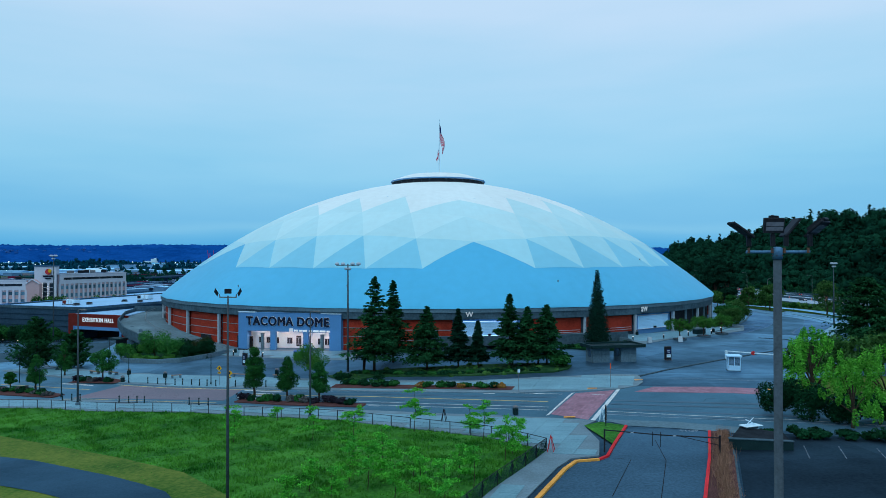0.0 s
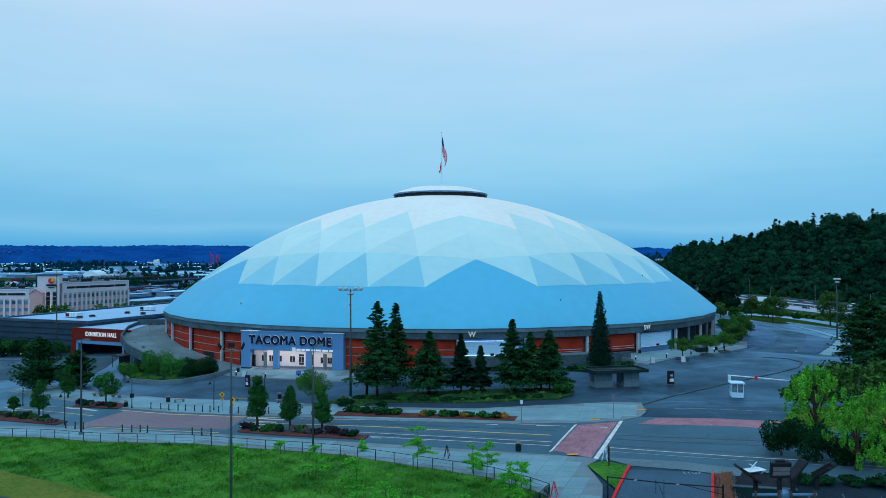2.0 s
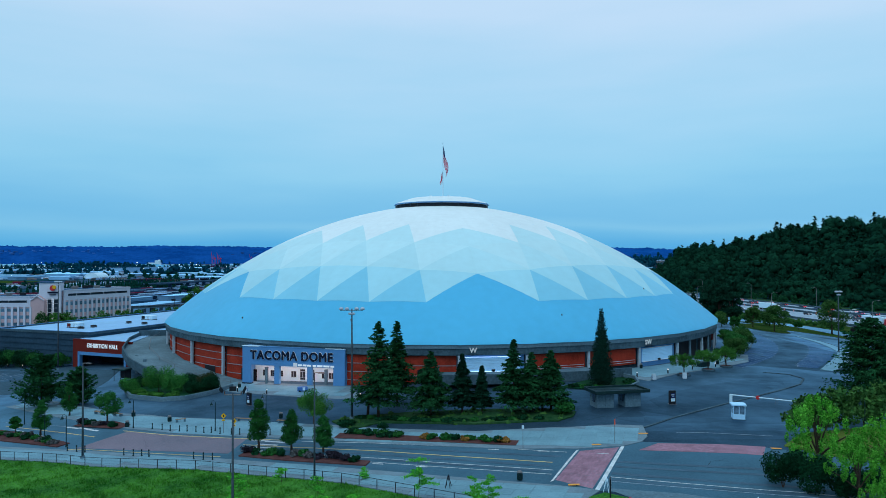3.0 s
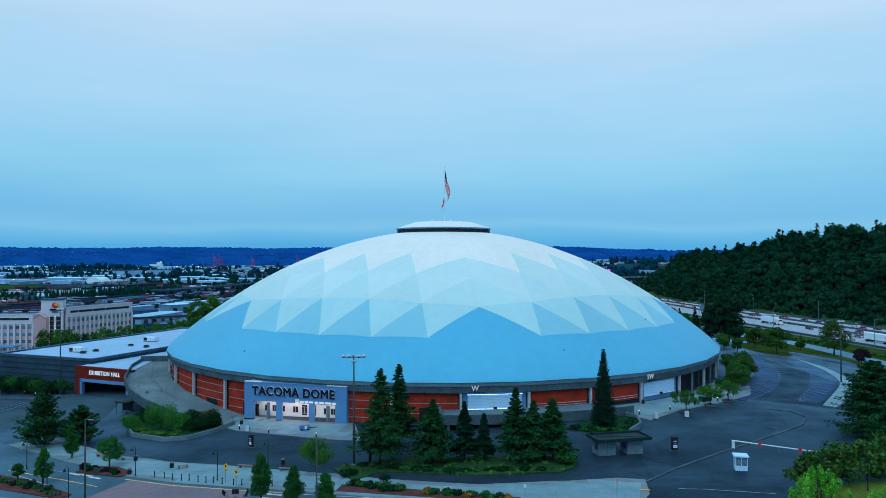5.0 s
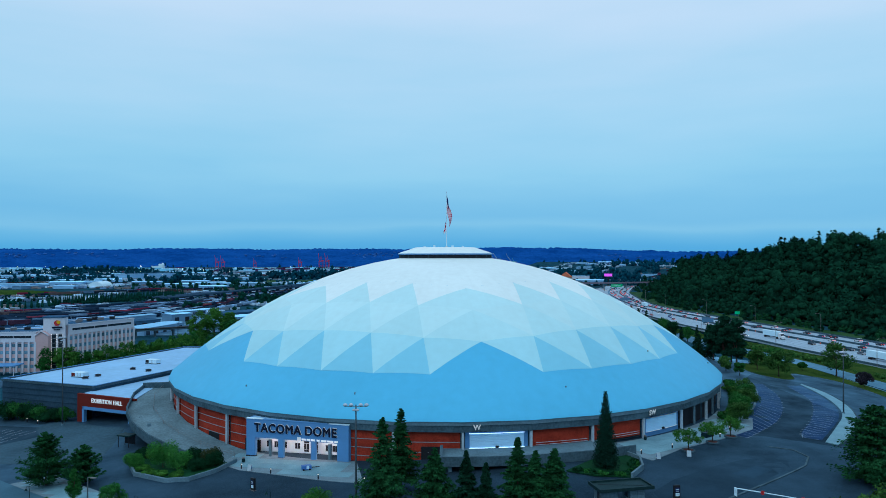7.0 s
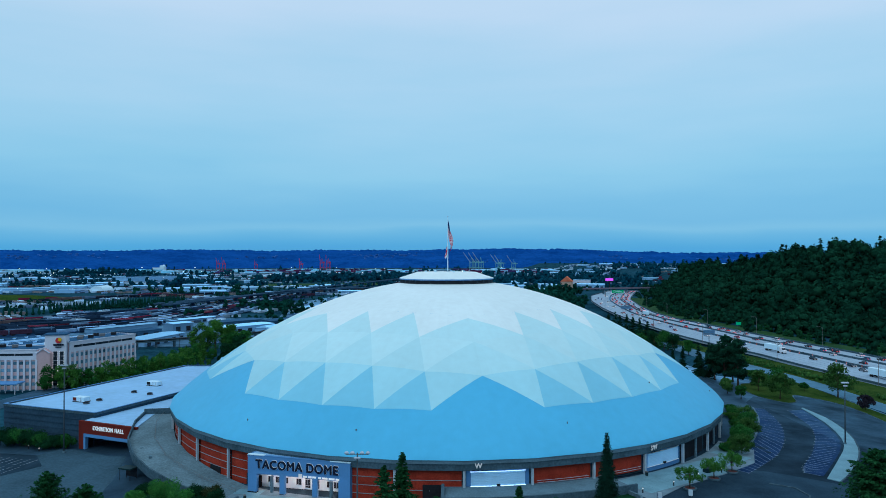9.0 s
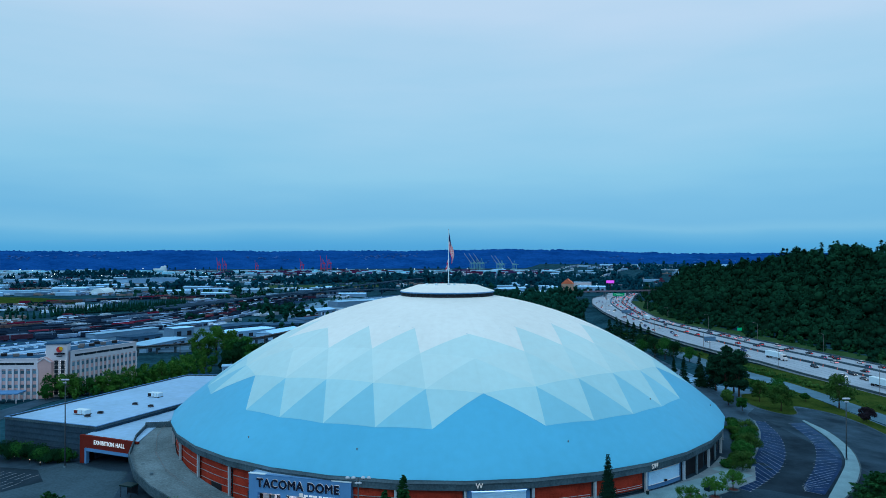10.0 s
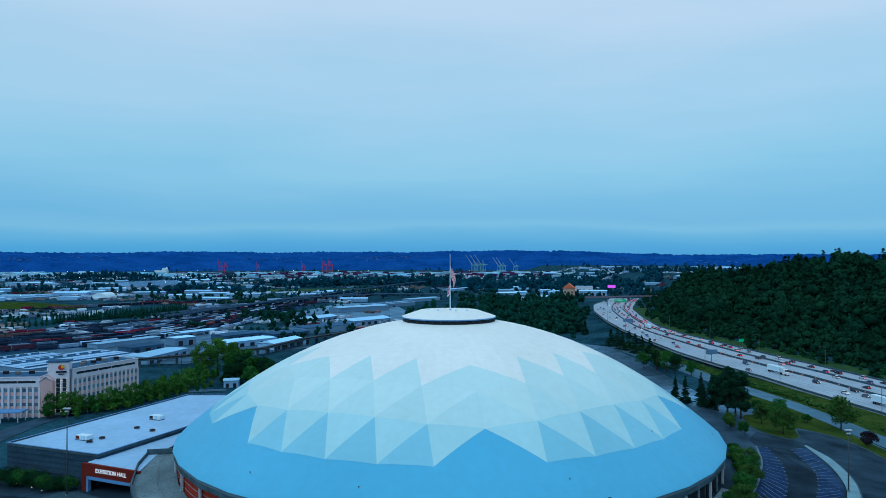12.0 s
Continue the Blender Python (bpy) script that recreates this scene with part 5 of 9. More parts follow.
part("portal_back", Mesh().box((pw / 2, 9, 2.2), (pw - 1, 0.3, 4.4)), M["dark_metal"], por)
part("portal_side", Mesh().box((0.25, 5, 3.2), (0.5, 9, 6.4)), M["dark_metal"], por)
part("portal_side", Mesh().box((pw - 0.25, 5, 3.2), (0.5, 9, 6.4)), M["dark_metal"], por)
part("portal_ceiling", Mesh().box((pw / 2, 5, 4.9), (pw - 1, 8.6, 0.2)), M["dark_metal"], por)
for word, dx in (("EXHIBITION", -1.94), ("HALL", 4.1)):
    words("sign_word", word, 1.6, pose(pw / 2 + 0.5 + dx, -0.1, 6.6, 90) @ Matrix.Diagonal((0.80, 1, 1, 1)), M["sign_glow"], 0.06, por, "white sign letters", 0.03)
part("low_roof", Mesh().prism([(-102.0, -22.5), (-83.8, -30.4), (-85.5, -14.8), (-83.6, 14.0), (-90.0, 14.0), (-101.0, -18.5)], 1.0, 1.4), M["flat_roof"], hall, "lower white roof behind the portal")
# small dark shelter by the portal
sh = thing("smoking_shelter", pose(-74.2, -57.0, float(gz(-74.2, -57.0)) + 0.05, 0, 0, -20), "small dark shelter with a flat roof", "shelter")
part("shelter_roof", Mesh().box((0, 0, 2.7), (3.6, 2.6, 0.3), bevel=0.05), M["green_metal"], sh)
for sx in (-1.5, 1.5):
    for sy in (-1.0, 1.0):
        part("post", Mesh().tube([(sx, sy, 0), (sx, sy, 2.6)], [0.07, 0.07], 8), M["dark_metal"], sh)
part("back_panel", Mesh().box((0, 1.05, 1.4), (3.0, 0.08, 2.0)), M["dark_metal"], sh)


# ---------------------------------------------------------------- plants
def leaf_quads(rng, centres, size, out=None, loose=0.55):
    """Small rhombic leaf sprays at the centres, turned every way, or laid roughly along the clump's surface."""
    n = len(centres)
    if out is None:
        a = rng.normal(size=(n, 3))
    else:
        a = np.cross(out + loose * rng.normal(size=(n, 3)), rng.normal(size=(n, 3)))
    a /= np.linalg.norm(a, axis=1)[:, None]
    b = np.cross(a, rng.normal(size=(n, 3)) if out is None else out + loose * rng.normal(size=(n, 3)))
    b /= np.linalg.norm(b, axis=1)[:, None]
    s = size * rng.uniform(0.55, 1.35, (n, 1))
    v = np.stack([centres - a * s, centres + b * s * 0.62, centres + a * s, centres - b * s * 0.62], 1).reshape(-1, 3)
    return v, np.arange(4 * n).reshape(-1, 4)


def blobs(rng, count, radius, height, base, spread=0.75, puff=(0.28, 0.5), taper=0.0):
    """Clump centres and radii that fill a crown unevenly."""
    out = []
    for _ in range(count):
        u = rng.uniform(0, 1)
        h = base + height * u
        prof = math.sin(math.pi * min(1, max(0.08, 0.18 + 0.76 * u))) ** 0.7
        prof *= 1 + taper * (0.25 - u)
        ang, rr = rng.uniform(0, 2 * math.pi), radius * prof * spread * math.sqrt(rng.uniform(0.05, 1))
        out.append((rr * math.cos(ang), rr * math.sin(ang), h, radius * rng.uniform(*puff) * (1 + taper * 0.6 * (0.25 - u))))
    return out


def crown_mesh(name, rng, clumps, leaves, size, material, squash=0.8, loose=0.45):
    c = np.array(clumps)
    w = c[:, 3] ** 2
    pick = rng.choice(len(c), leaves, p=w / w.sum())
    d = rng.normal(size=(leaves, 3))
    d /= np.linalg.norm(d, axis=1)[:, None]
    r = c[pick, 3] * rng.uniform(0.35, 1.05, leaves) ** 0.6
    pos = c[pick, :3] + d * r[:, None] * np.array([1, 1, squash])
    v, q = leaf_quads(rng, pos, size, d, loose)
    return np_mesh(name, v, q, material)


def broadleaf(name, x, y, height, radius, trunk, seed, mtl="leaf", leaves=2200, size=0.24, label="", category="tree", group="", clumps=26, limbs=7, loose=0.5, puff=(0.22, 0.42), spread=0.82, taper=0.0, squash=0.8):
    rng = np.random.default_rng(seed)
    t = thing(name, pose(x, y, float(gz(x, y)) + 0.02, 0, 0, seed * 37), label, category, group)
    th = 0.035 * height + 0.05
    cl = blobs(rng, clumps, radius, (height - trunk) * 0.86, trunk + (height - trunk) * 0.07, spread, puff, taper)
    wood = Mesh().tube([(0, 0, -0.3), (0.05, 0, trunk * 0.6), (0, 0.05, trunk), (0, 0, trunk + (height - trunk) * 0.55)], [th * 0.75, th * 0.55, th * 0.45, th * 0.12], 8)
    part("trunk", wood, M["bark"], t, "", True)
    for i in range(min(limbs, len(cl))):
        cx, cy, cz, cr = cl[i]
        z0 = trunk * 0.85 + (cz - trunk) * 0.3
        part("limb", Mesh().tube([(0, 0, z0), (cx * 0.5, cy * 0.5, z0 + (cz - z0) * 0.6), (cx, cy, cz)], [th * 0.3, th * 0.2, th * 0.06], 5), M["bark"], t)
    part("crown", crown_mesh("crown", rng, cl, leaves, size, M[mtl], squash, loose), None, t)
    return t


def conifer_arrays(rng, height, radius, branches, sprays, size, base=0.06, droop=0.22, lean=0.9, sweep=0.1):
    """Many small needle sprays along drooping branches, in uneven tiers."""
    t = rng.uniform(0, 1, branches) ** 1.12
    h = base + (1 - base) * t
    tier = 0.92 + 0.09 * np.sin(h * height * 3.4 + rng.uniform(0, 6))
    r = radius * (1 - h) ** lean * rng.uniform(0.55, 1.18, branches) * tier + 0.035 * radius
    a = rng.uniform(0, 2 * math.pi, branches)
    lob = 1 + 0.13 * np.sin(a * 3 + rng.uniform(0, 6)) + 0.10 * np.sin(a * 2 + h * 9)
    r = r * lob
    n = np.maximum(5, (sprays * (0.25 + 0.95 * r / radius)).astype(int))
    k = np.repeat(np.arange(branches), n)
    w = rng.uniform(0.04, 1, len(k)) ** 0.72
    d = np.stack([np.cos(a), np.sin(a), np.zeros(branches)], 1)[k]
    s = np.stack([-np.sin(a), np.cos(a), np.zeros(branches)], 1)[k]
    rr = r[k]
    side = rng.normal(0, 1, len(k)) * rr * 0.17 * (1.15 - 0.85 * w)
    z = h[k] * height + rr * ((sweep + 0.22 * h[k]) * w - droop * w * w) - np.abs(rng.normal(0, 0.055, len(k))) * rr - np.abs(side) * 0.25
    p = d * (rr * w)[:, None] + s * side[:, None]
    p[:, 2] += z
    ax = d + s * (np.sign(side) * rng.uniform(0.2, 1.1, len(k)))[:, None] + rng.normal(0, 0.25, (len(k), 3))
    ax[:, 2] -= rng.uniform(0.0, 0.55, len(k))
    ax /= np.linalg.norm(ax, axis=1)[:, None]
    up = np.tile([0.0, 0.0, 1.0], (len(k), 1)) + rng.normal(0, 0.5, (len(k), 3))
    b = np.cross(ax, up)
    b /= np.linalg.norm(b, axis=1)[:, None]
    q = size * rng.uniform(0.6, 1.4, (len(k), 1))
    v = np.stack([p - ax * q * 0.8, p + b * q * 0.42, p + ax * q, p - b * q * 0.42], 1).reshape(-1, 3)
    return v, np.arange(len(v)).reshape(-1, 4)


def conifer(name, x, y, height, radius, seed, mtl="fir", branches=230, sprays=40, size=0.26, label="", lean=1.04, base=0.06, group="", droop=0.22, sweep=0.1, stems=1):
    rng = np.random.default_rng(seed)
    t = thing(name, pose(x, y, float(gz(x, y)) + 0.02, 0, 0, seed * 53), label, "tree", group)
    for k in range(stems):
        ox = 0.0 if k == 0 else 0.32 * radius * (-1) ** k
        part("trunk", Mesh().tube([(ox, 0, -0.3), (ox * 0.8, 0, height * 0.4), (0, 0, height * (0.98 if k == 0 else 0.5))], [0.017 * height, 0.011 * height, 0.02], 8), M["bark"], t, "", True)
    v, q = conifer_arrays(rng, height, radius, branches, sprays, size, base, droop, lean, sweep)
    part("crown", np_mesh("crown", v, q, M[mtl]), None, t)
    return t


def shrub(x, y, r, h, seed, mtl="hedge", leaves=420, size=0.16, label="rounded dark green shrub", group="", name="shrub", lift=0.1):
    rng = np.random.default_rng(seed)
    t = thing(name, pose(x, y, float(gz(x, y)) + lift), label, "shrub", group)
    cl = [(r * 0.65 * math.cos(a) * rng.uniform(0.2, 1), r * 0.65 * math.sin(a) * rng.uniform(0.2, 1), h * rng.uniform(0.25, 0.65), r * rng.uniform(0.35, 0.6)) for a in rng.uniform(0, 6.28, 9)]
    part("foliage", crown_mesh("foliage", rng, cl, leaves, size, M[mtl], squash=min(1.0, h / r * 0.6)), None, t)
    part("stem", Mesh().tube([(0, 0, -0.3), (0, 0, h * 0.5)], [0.06, 0.03], 5).tube([(0, 0, -0.2), (r * 0.3, 0, h * 0.5)], [0.05, 0.02], 5).tube([(0, 0, -0.2), (-r * 0.2, r * 0.2, h * 0.5)], [0.05, 0.02], 5), M["bark"], t)
    return t


def hedge_row(pts, step, r, h, seed, mtls, label, group):
    rng = random.Random(seed)
    for i, (x, y, a) in enumerate(along(pts, step)):
        shrub(x + rng.uniform(-0.4, 0.4), y + rng.uniform(-0.4, 0.4), r * rng.uniform(0.75, 1.2), h * rng.uniform(0.75, 1.2), seed * 100 + i, mtls[i % len(mtls)], int(420 * max(1.0, r) ** 1.5), 0.16 if r < 2 else 0.22, label=label, group=group)


def sapling(x, y, h, seed):
    """A slender young tree: a thin stem and drooping level sprays of small leaves."""
    rg = np.random.default_rng(seed)
    t = thing("sapling", pose(x, y, float(gz(x, y)) + 0.02), "slender bright green young tree in the lawn", "tree", "young trees in the lawn")
    part("trunk", Mesh().tube([(0, 0, -0.2), (0.03 * h, 0, h * 0.5), (0, 0.02 * h, h * 0.97)], [0.035, 0.025, 0.008], 6), M["bark"], t)
    pos = []
    for k in range(int(7 + 2.2 * h)):
        u = rg.uniform(0.25, 0.98)
        ln, a = h * (0.48 - 0.33 * u) * rg.uniform(0.6, 1.2) + 0.12, rg.uniform(0, 6.28)
        if k < 4:
            part("limb", Mesh().tube([(0, 0, u * h), (math.cos(a) * ln * 0.6, math.sin(a) * ln * 0.6, u * h + 0.16 * ln), (math.cos(a) * ln, math.sin(a) * ln, u * h + 0.05 * ln)], [0.014, 0.010, 0.004], 4), M["bark"], t)
        m = int(50 + 90 * ln)
        w = rg.uniform(0.2, 1.0, m)
        p = np.stack([np.cos(a) * ln * w, np.sin(a) * ln * w, u * h + ln * (0.35 * w - 0.3 * w * w)], 1)
        pos.append(p + rg.normal(0, 1, (m, 3)) * np.array([0.15, 0.15, 0.07]))
    pos = np.concatenate(pos)
    v, q = leaf_quads(rg, pos, 0.075, np.tile([0.0, 0.0, 1.0], (len(pos), 1)), 0.8)
    part("crown", np_mesh("crown", v, q, M["bright"]), None, t)


FIRS = "firs in the forecourt bed"
for i, (x, y, top, r, mtl, lab) in enumerate((
        (-10.2, -108.5, 14.0, 4.3, "fir", "tall dark fir with drooping branches"), (-7.9, -97.5, 13.0, 3.2, "fir", "tall narrow dark fir behind the bed"),
        (-1.8, -109.2, 9.3, 3.6, "fir", "broad dark green fir in the bed"), (3.2, -109.2, 8.9, 2.5, "pine", "slim blue-green conifer in the bed"), (6.3, -109.4, 7.0, 2.0, "pine", "short blue-green conifer in the bed"),
        (11.2, -110.6, 11.3, 3.2, "fir", "tall dark fir with a pointed top"), (14.0, -110.8, 9.3, 2.8, "fir", "dark green fir in the bed"), (17.0, -110.8, 9.6, 3.2, "fir", "broad dark fir at the bed's end"))):
    conifer("fir_tree", x, y, top - float(gz(x, y)), r * (1.12 if mtl == "pine" else 1.36), 20 + i, mtl, 330, 62, 0.27, lab, lean=1.0 if i in (3, 4, 5) else 0.92, base=0.16, droop=0.16, group=FIRS, stems=2 if i in (0, 5, 7) else 1)

# the columnar cypress
rng = np.random.default_rng(5)
cy = thing("cypress_tree", pose(29.6, -90.2, float(gz(29.6, -90.2))), "tall dark column-shaped cypress in the planter", "tree")
part("trunk", Mesh().tube([(0, 0, -0.3), (0, 0, 13.0)], [0.3, 0.05], 8), M["bark"], cy)
cl = [(0.9 * (1 - h / 14.6) * math.cos(h * 7), 0.9 * (1 - h / 14.6) * math.sin(h * 7), h, 0.30 + 1.65 * (1 - (h / 14.6) ** 1.25)) for h in np.linspace(0.9, 14.1, 40)]
part("crown", crown_mesh("crown", rng, cl, 11000, 0.17, M["cypress"], 1.1), None, cy)

STREET = "street trees by the kerb"
broadleaf("street_tree", -25.2, -124.3, 7.0, 1.85, 1.3, 31, "leaf", 10000, 0.10, "oval dark green street tree", group=STREET, clumps=70, puff=(0.24, 0.44), spread=0.72, taper=0.7)
broadleaf("street_tree", -20.4, -125.7, 5.7, 1.75, 1.1, 32, "leaf", 8500, 0.10, "rounded green street tree", group=STREET, clumps=60, puff=(0.24, 0.44), spread=0.75, taper=0.8)
broadleaf("street_tree", -15.8, -127.3, 5.3, 1.6, 1.0, 33, "leaf", 8500, 0.10, "rounded green street tree", group=STREET, clumps=60, puff=(0.24, 0.44), spread=0.75, taper=0.8)
broadleaf("plaza_tree", -20.1, -110.5, 5.2, 2.7, 1.6, 34, "avenue", 6500, 0.11, "open crowned green tree by the forecourt")
broadleaf("street_tree", -62.8, -110.6, 5.8, 1.6, 1.1, 35, "leaf", 7500, 0.10, "rounded green street tree", group=STREET, clumps=60, puff=(0.24, 0.44), spread=0.72, taper=0.7)
broadleaf("street_tree", -68.0, -108.5, 2.9, 1.0, 1.0, 36, "leaf", 900, 0.2, "small young street tree", group=STREET)
broadleaf("plaza_tree", -55.8, -103.4, 4.9, 2.4, 1.4, 37, "leaf", 6000, 0.11, "loose crowned olive green tree in an island")
broadleaf("plaza_tree", -66.0, -96.0, 6.2, 1.6, 1.0, 38, "leaf", 6500, 0.11, "dark green tree on the plaza edge", clumps=50, puff=(0.24, 0.44), spread=0.72, taper=0.7)
conifer("pine_tree", -77.5, -84.5, 10.3, 5.6, 41, "fir", 240, 80, 0.27, "broad dark spreading pine", lean=0.75, base=0.04, droop=0.0, sweep=0.42)
conifer("pine_tree", -70.5, -84.0, 7.2, 4.6, 42, "fir", 170, 80, 0.27, "dark wide-armed pine on the plaza", lean=0.75, base=0.04, droop=0.0, sweep=0.45)
conifer("cedar_tree", 75.5, -97.5, 13.2, 7.4, 43, "fir", 420, 80, 0.30, "large dark cedar by the loop road", lean=0.6, base=0.05, droop=0.12, sweep=0.2)
conifer("cedar_tree", 84.0, -93.0, 12.0, 6.0, 44, "fir", 260, 60, 0.34, "large dark cedar by the loop road", lean=0.65, base=0.05, droop=0.12, sweep=0.2)
broadleaf("bright_tree", 39.4, -147.2, 9.0, 4.3, 1.4, 51, "maple", 9500, 0.11, "airy spring-green maple behind the car park", clumps=95, limbs=18, loose=0.7, puff=(0.05, 0.105), spread=1.0, taper=0.5, squash=2.6)
broadleaf("bright_tree", 46.5, -148.5, 7.2, 4.4, 1.4, 52, "maple", 8500, 0.11, "airy spring-green maple behind the car park", clumps=80, limbs=14, loose=0.7, puff=(0.05, 0.105), spread=1.0, taper=0.4, squash=2.6)
broadleaf("bright_tree", 52.0, -146.0, 6.4, 3.6, 1.4, 53, "maple", 6000, 0.11, "airy spring-green maple behind the car park", clumps=64, limbs=10, loose=0.7, puff=(0.05, 0.11), spread=1.0, taper=0.4, squash=2.6)
broadleaf("bright_tree", 39.0, -155.2, 6.6, 3.5, 1.0, 54, "maple", 6000, 0.10, "airy spring-green maple behind the car park", clumps=64, limbs=14, loose=0.7, puff=(0.05, 0.105), spread=1.0, taper=0.4, squash=2.6)
for i, (x, y, r, h) in enumerate(((34.6, -149.6, 2.3, 4.8), (37.2, -151.2, 2.4, 4.4), (39.0, -152.5, 2.2, 3.2), (42.6, -153.5, 2.3, 3.0), (47.0, -154.5, 2.7, 4.4), (52.0, -155.5, 2.8, 4.4))):
    shrub(x, y, r, h, 60 + i, "hedge", 4500, 0.13, "tall dense dark green shrub", "shrubs behind the car park")
hedge_row([(29.6, -158.6), (33.5, -159.4), (60, -168)], 2.2, 1.5, 1.0, 7, ("hedge",), "low dark green hedge along the car park", "car park hedge")
for i, (x, y, hh, r) in enumerate(((48.5, -128.0, 5.0, 3.2), (54.0, -124.5, 5.5, 3.6), (60.0, -121.0, 5.2, 3.4), (66, -117, 5.5, 3.6))):
    broadleaf("verge_tree", x, y, hh, r, 1.0, 70 + i, "olive", 1700, 0.28, "low dull green tree on the verge", group="verge trees")
for i, (x, y) in enumerate(((49.2, -77.8), (56.6, -71.2), (62.4, -66.3))):
    broadleaf("potted_tree", x, y, 4.2, 2.7, 1.9, 80 + i, "avenue", 4200, 0.11, "small spreading tree in a round kerb planter", group="trees in round planters", clumps=34, puff=(0.14, 0.30), spread=1.0, taper=-0.3)
    pl = thing("round_planter", pose(x, y, float(gz(x, y)) + 0.12), "low dark round planter kerb", "planter", "round planters")
    part("planter_ring", Mesh().lathe((0, 0, 0), ((1.35, 0), (1.35, 0.28), (1.1, 0.28), (1.05, 0.15)), 16), M["fascia"], pl)
    part("soil", Mesh().lathe((0, 0, 0.16), ((1.08, 0), (1.0, 0.06)), 14), M["mulch"], pl)
for i, (x, y, r) in enumerate(((70.5, -52.0, 3.2), (74.0, -44.0, 3.6), (78.5, -37.0, 3.4), (81.5, -29.0, 3.0), (85.0, -20.0, 3.2))):
    broadleaf("bank_tree", x, y, 4.6, r, 0.8, 90 + i, "leaf" if i % 2 else "olive", 5200, 0.15, "low spreading tree beside the drum", group="trees beside the drum")
hedge_row([(68, -50), (74, -42), (80, -29), (84, -14), (88, -2)], 2.4, 2.2, 2.0, 8, ("leaf", "olive", "avenue"), "low shrub on the bank beside the drum", "bank shrubs")
RIGHT = (("fir_tree", 98.0, 85.0, 9.5, 2.6, 0), ("fir_tree", 96.0, 66.0, 11.5, 2.8, 0), ("fir_tree", 104.8, 73.0, 12.6, 2.8, 0), ("fir_tree", 103.6, 58.0, 13.5, 4.4, 0), ("fir_tree", 101.0, 60.0, 9.0, 3.2, 0), ("pine_tree", 105.6, 47.5, 18.5, 4.3, 1), ("pine_tree", 108.4, 42.0, 17.8, 4.2, 1), ("pine_tree", 110.5, 52.0, 15.0, 4.4, 1), ("pine_tree", 103.6, 52.0, 14.0, 3.8, 1))
for i, (nm, x, y, h, r, k) in enumerate(RIGHT):
    if k:
        broadleaf(nm, x, y, h, r, 2.2, 110 + i, "pine", 6500, 0.36, "tall dark round-topped pine", group="dark trees by the loop", clumps=46, limbs=4)
    else:
        conifer(nm, x, y, h, r, 110 + i, "pine", 200, 36, 0.36, "dark fir by the loop road", group="dark trees by the loop")
LOOP_TREES = ((97.1, 23.4, 5.2, 2.8, "olive"), (98.2, 14.6, 4.4, 2.0, "leaf"), (113, 35, 7.5, 3.2, "olive"), (113.9, 20.5, 8.4, 4.6, "olive"), (127, 52, 6.6, 4.2, "leaf"), (143.0, 37.5, 12.0, 5.8, "olive"), (134.9, 45.8, 3.0, 1.7, "leaf"), (139.2, 14.0, 5.0, 2.7, "purple"),
              (122, 60, 5.0, 3.0, "leaf"), (128.8, 217, 11.5, 6.4, "hedge"), (131.3, 205, 12.5, 6.6, "leaf"), (134.5, 199, 11.5, 6.0, "hedge"), (141, 190, 8.0, 4.6, "leaf"), (124, 228, 10.0, 5.6, "leaf"), (137, 215, 9.0, 5.0, "leaf"), (133, 236, 10.0, 5.6, "hedge"))
for i, (x, y, h, r, mt) in enumerate(LOOP_TREES):
    broadleaf("loop_tree", x, y, h, r, 1.2 if h < 8 else 2.5, 130 + i, mt, 2600 if h < 8 else 4200, 0.27, "spreading tree on the grass verge", group="verge trees by the loop", limbs=4)
hedge_row([(160, 62), (158, 100), (155.5, 140), (152, 180)], 4.5, 1.8, 1.6, 9, ("leaf", "olive"), "rough green bush along the frontage road", "frontage bushes")
for i, (x, y, h, r) in enumerate(((129, 340, 13, 6.0), (132, 330, 15, 6.4), (131, 312, 14, 6.0), (134, 303, 15, 6.2), (135, 290, 14, 6.0), (138, 284, 13, 5.6), (143, 281, 11, 5.4), (124, 420, 13, 4.4), (116, 436, 12, 4.6))):
    conifer("fir_tree", x, y, h, r, 150 + i, "pine", 110, 22, 0.70, "bushy dark fir by the freeway", group="firs by the freeway")

# young trees in the lawn
for i, (x, y, h) in enumerate(((-21.0, -148.7, 3.4), (-18.7, -139.2, 1.6), (-12.8, -149.3, 3.0), (-7.4, -160.5, 4.2), (-2.5, -148.3, 4.1), (3.1, -150.8, 2.6), (4.3, -153.8, 3.5), (5.6, -162.0, 3.4), (7.2, -157.6, 2.4), (-5.3, -168.4, 3.3), (-3.1, -171.4, 2.6), (0.4, -172.6, 2.9), (2.6, -169.2, 2.7), (-10.9, -170.6, 2.0), (-9.2, -139.9, 1.2), (-4.6, -164.2, 3.4), (-7.6, -171.5, 2.6), (-7.0, -166.0, 3.0), (-3.8, -166.6, 2.8), (-1.4, -169.6, 2.6), (-2.0, -165.4, 2.0), (1.6, -166.2, 2.2), (6.4, -160.0, 2.0), (-9.8, -167.6, 2.2))):
    sapling(x, y, h * 1.14, 170 + i)
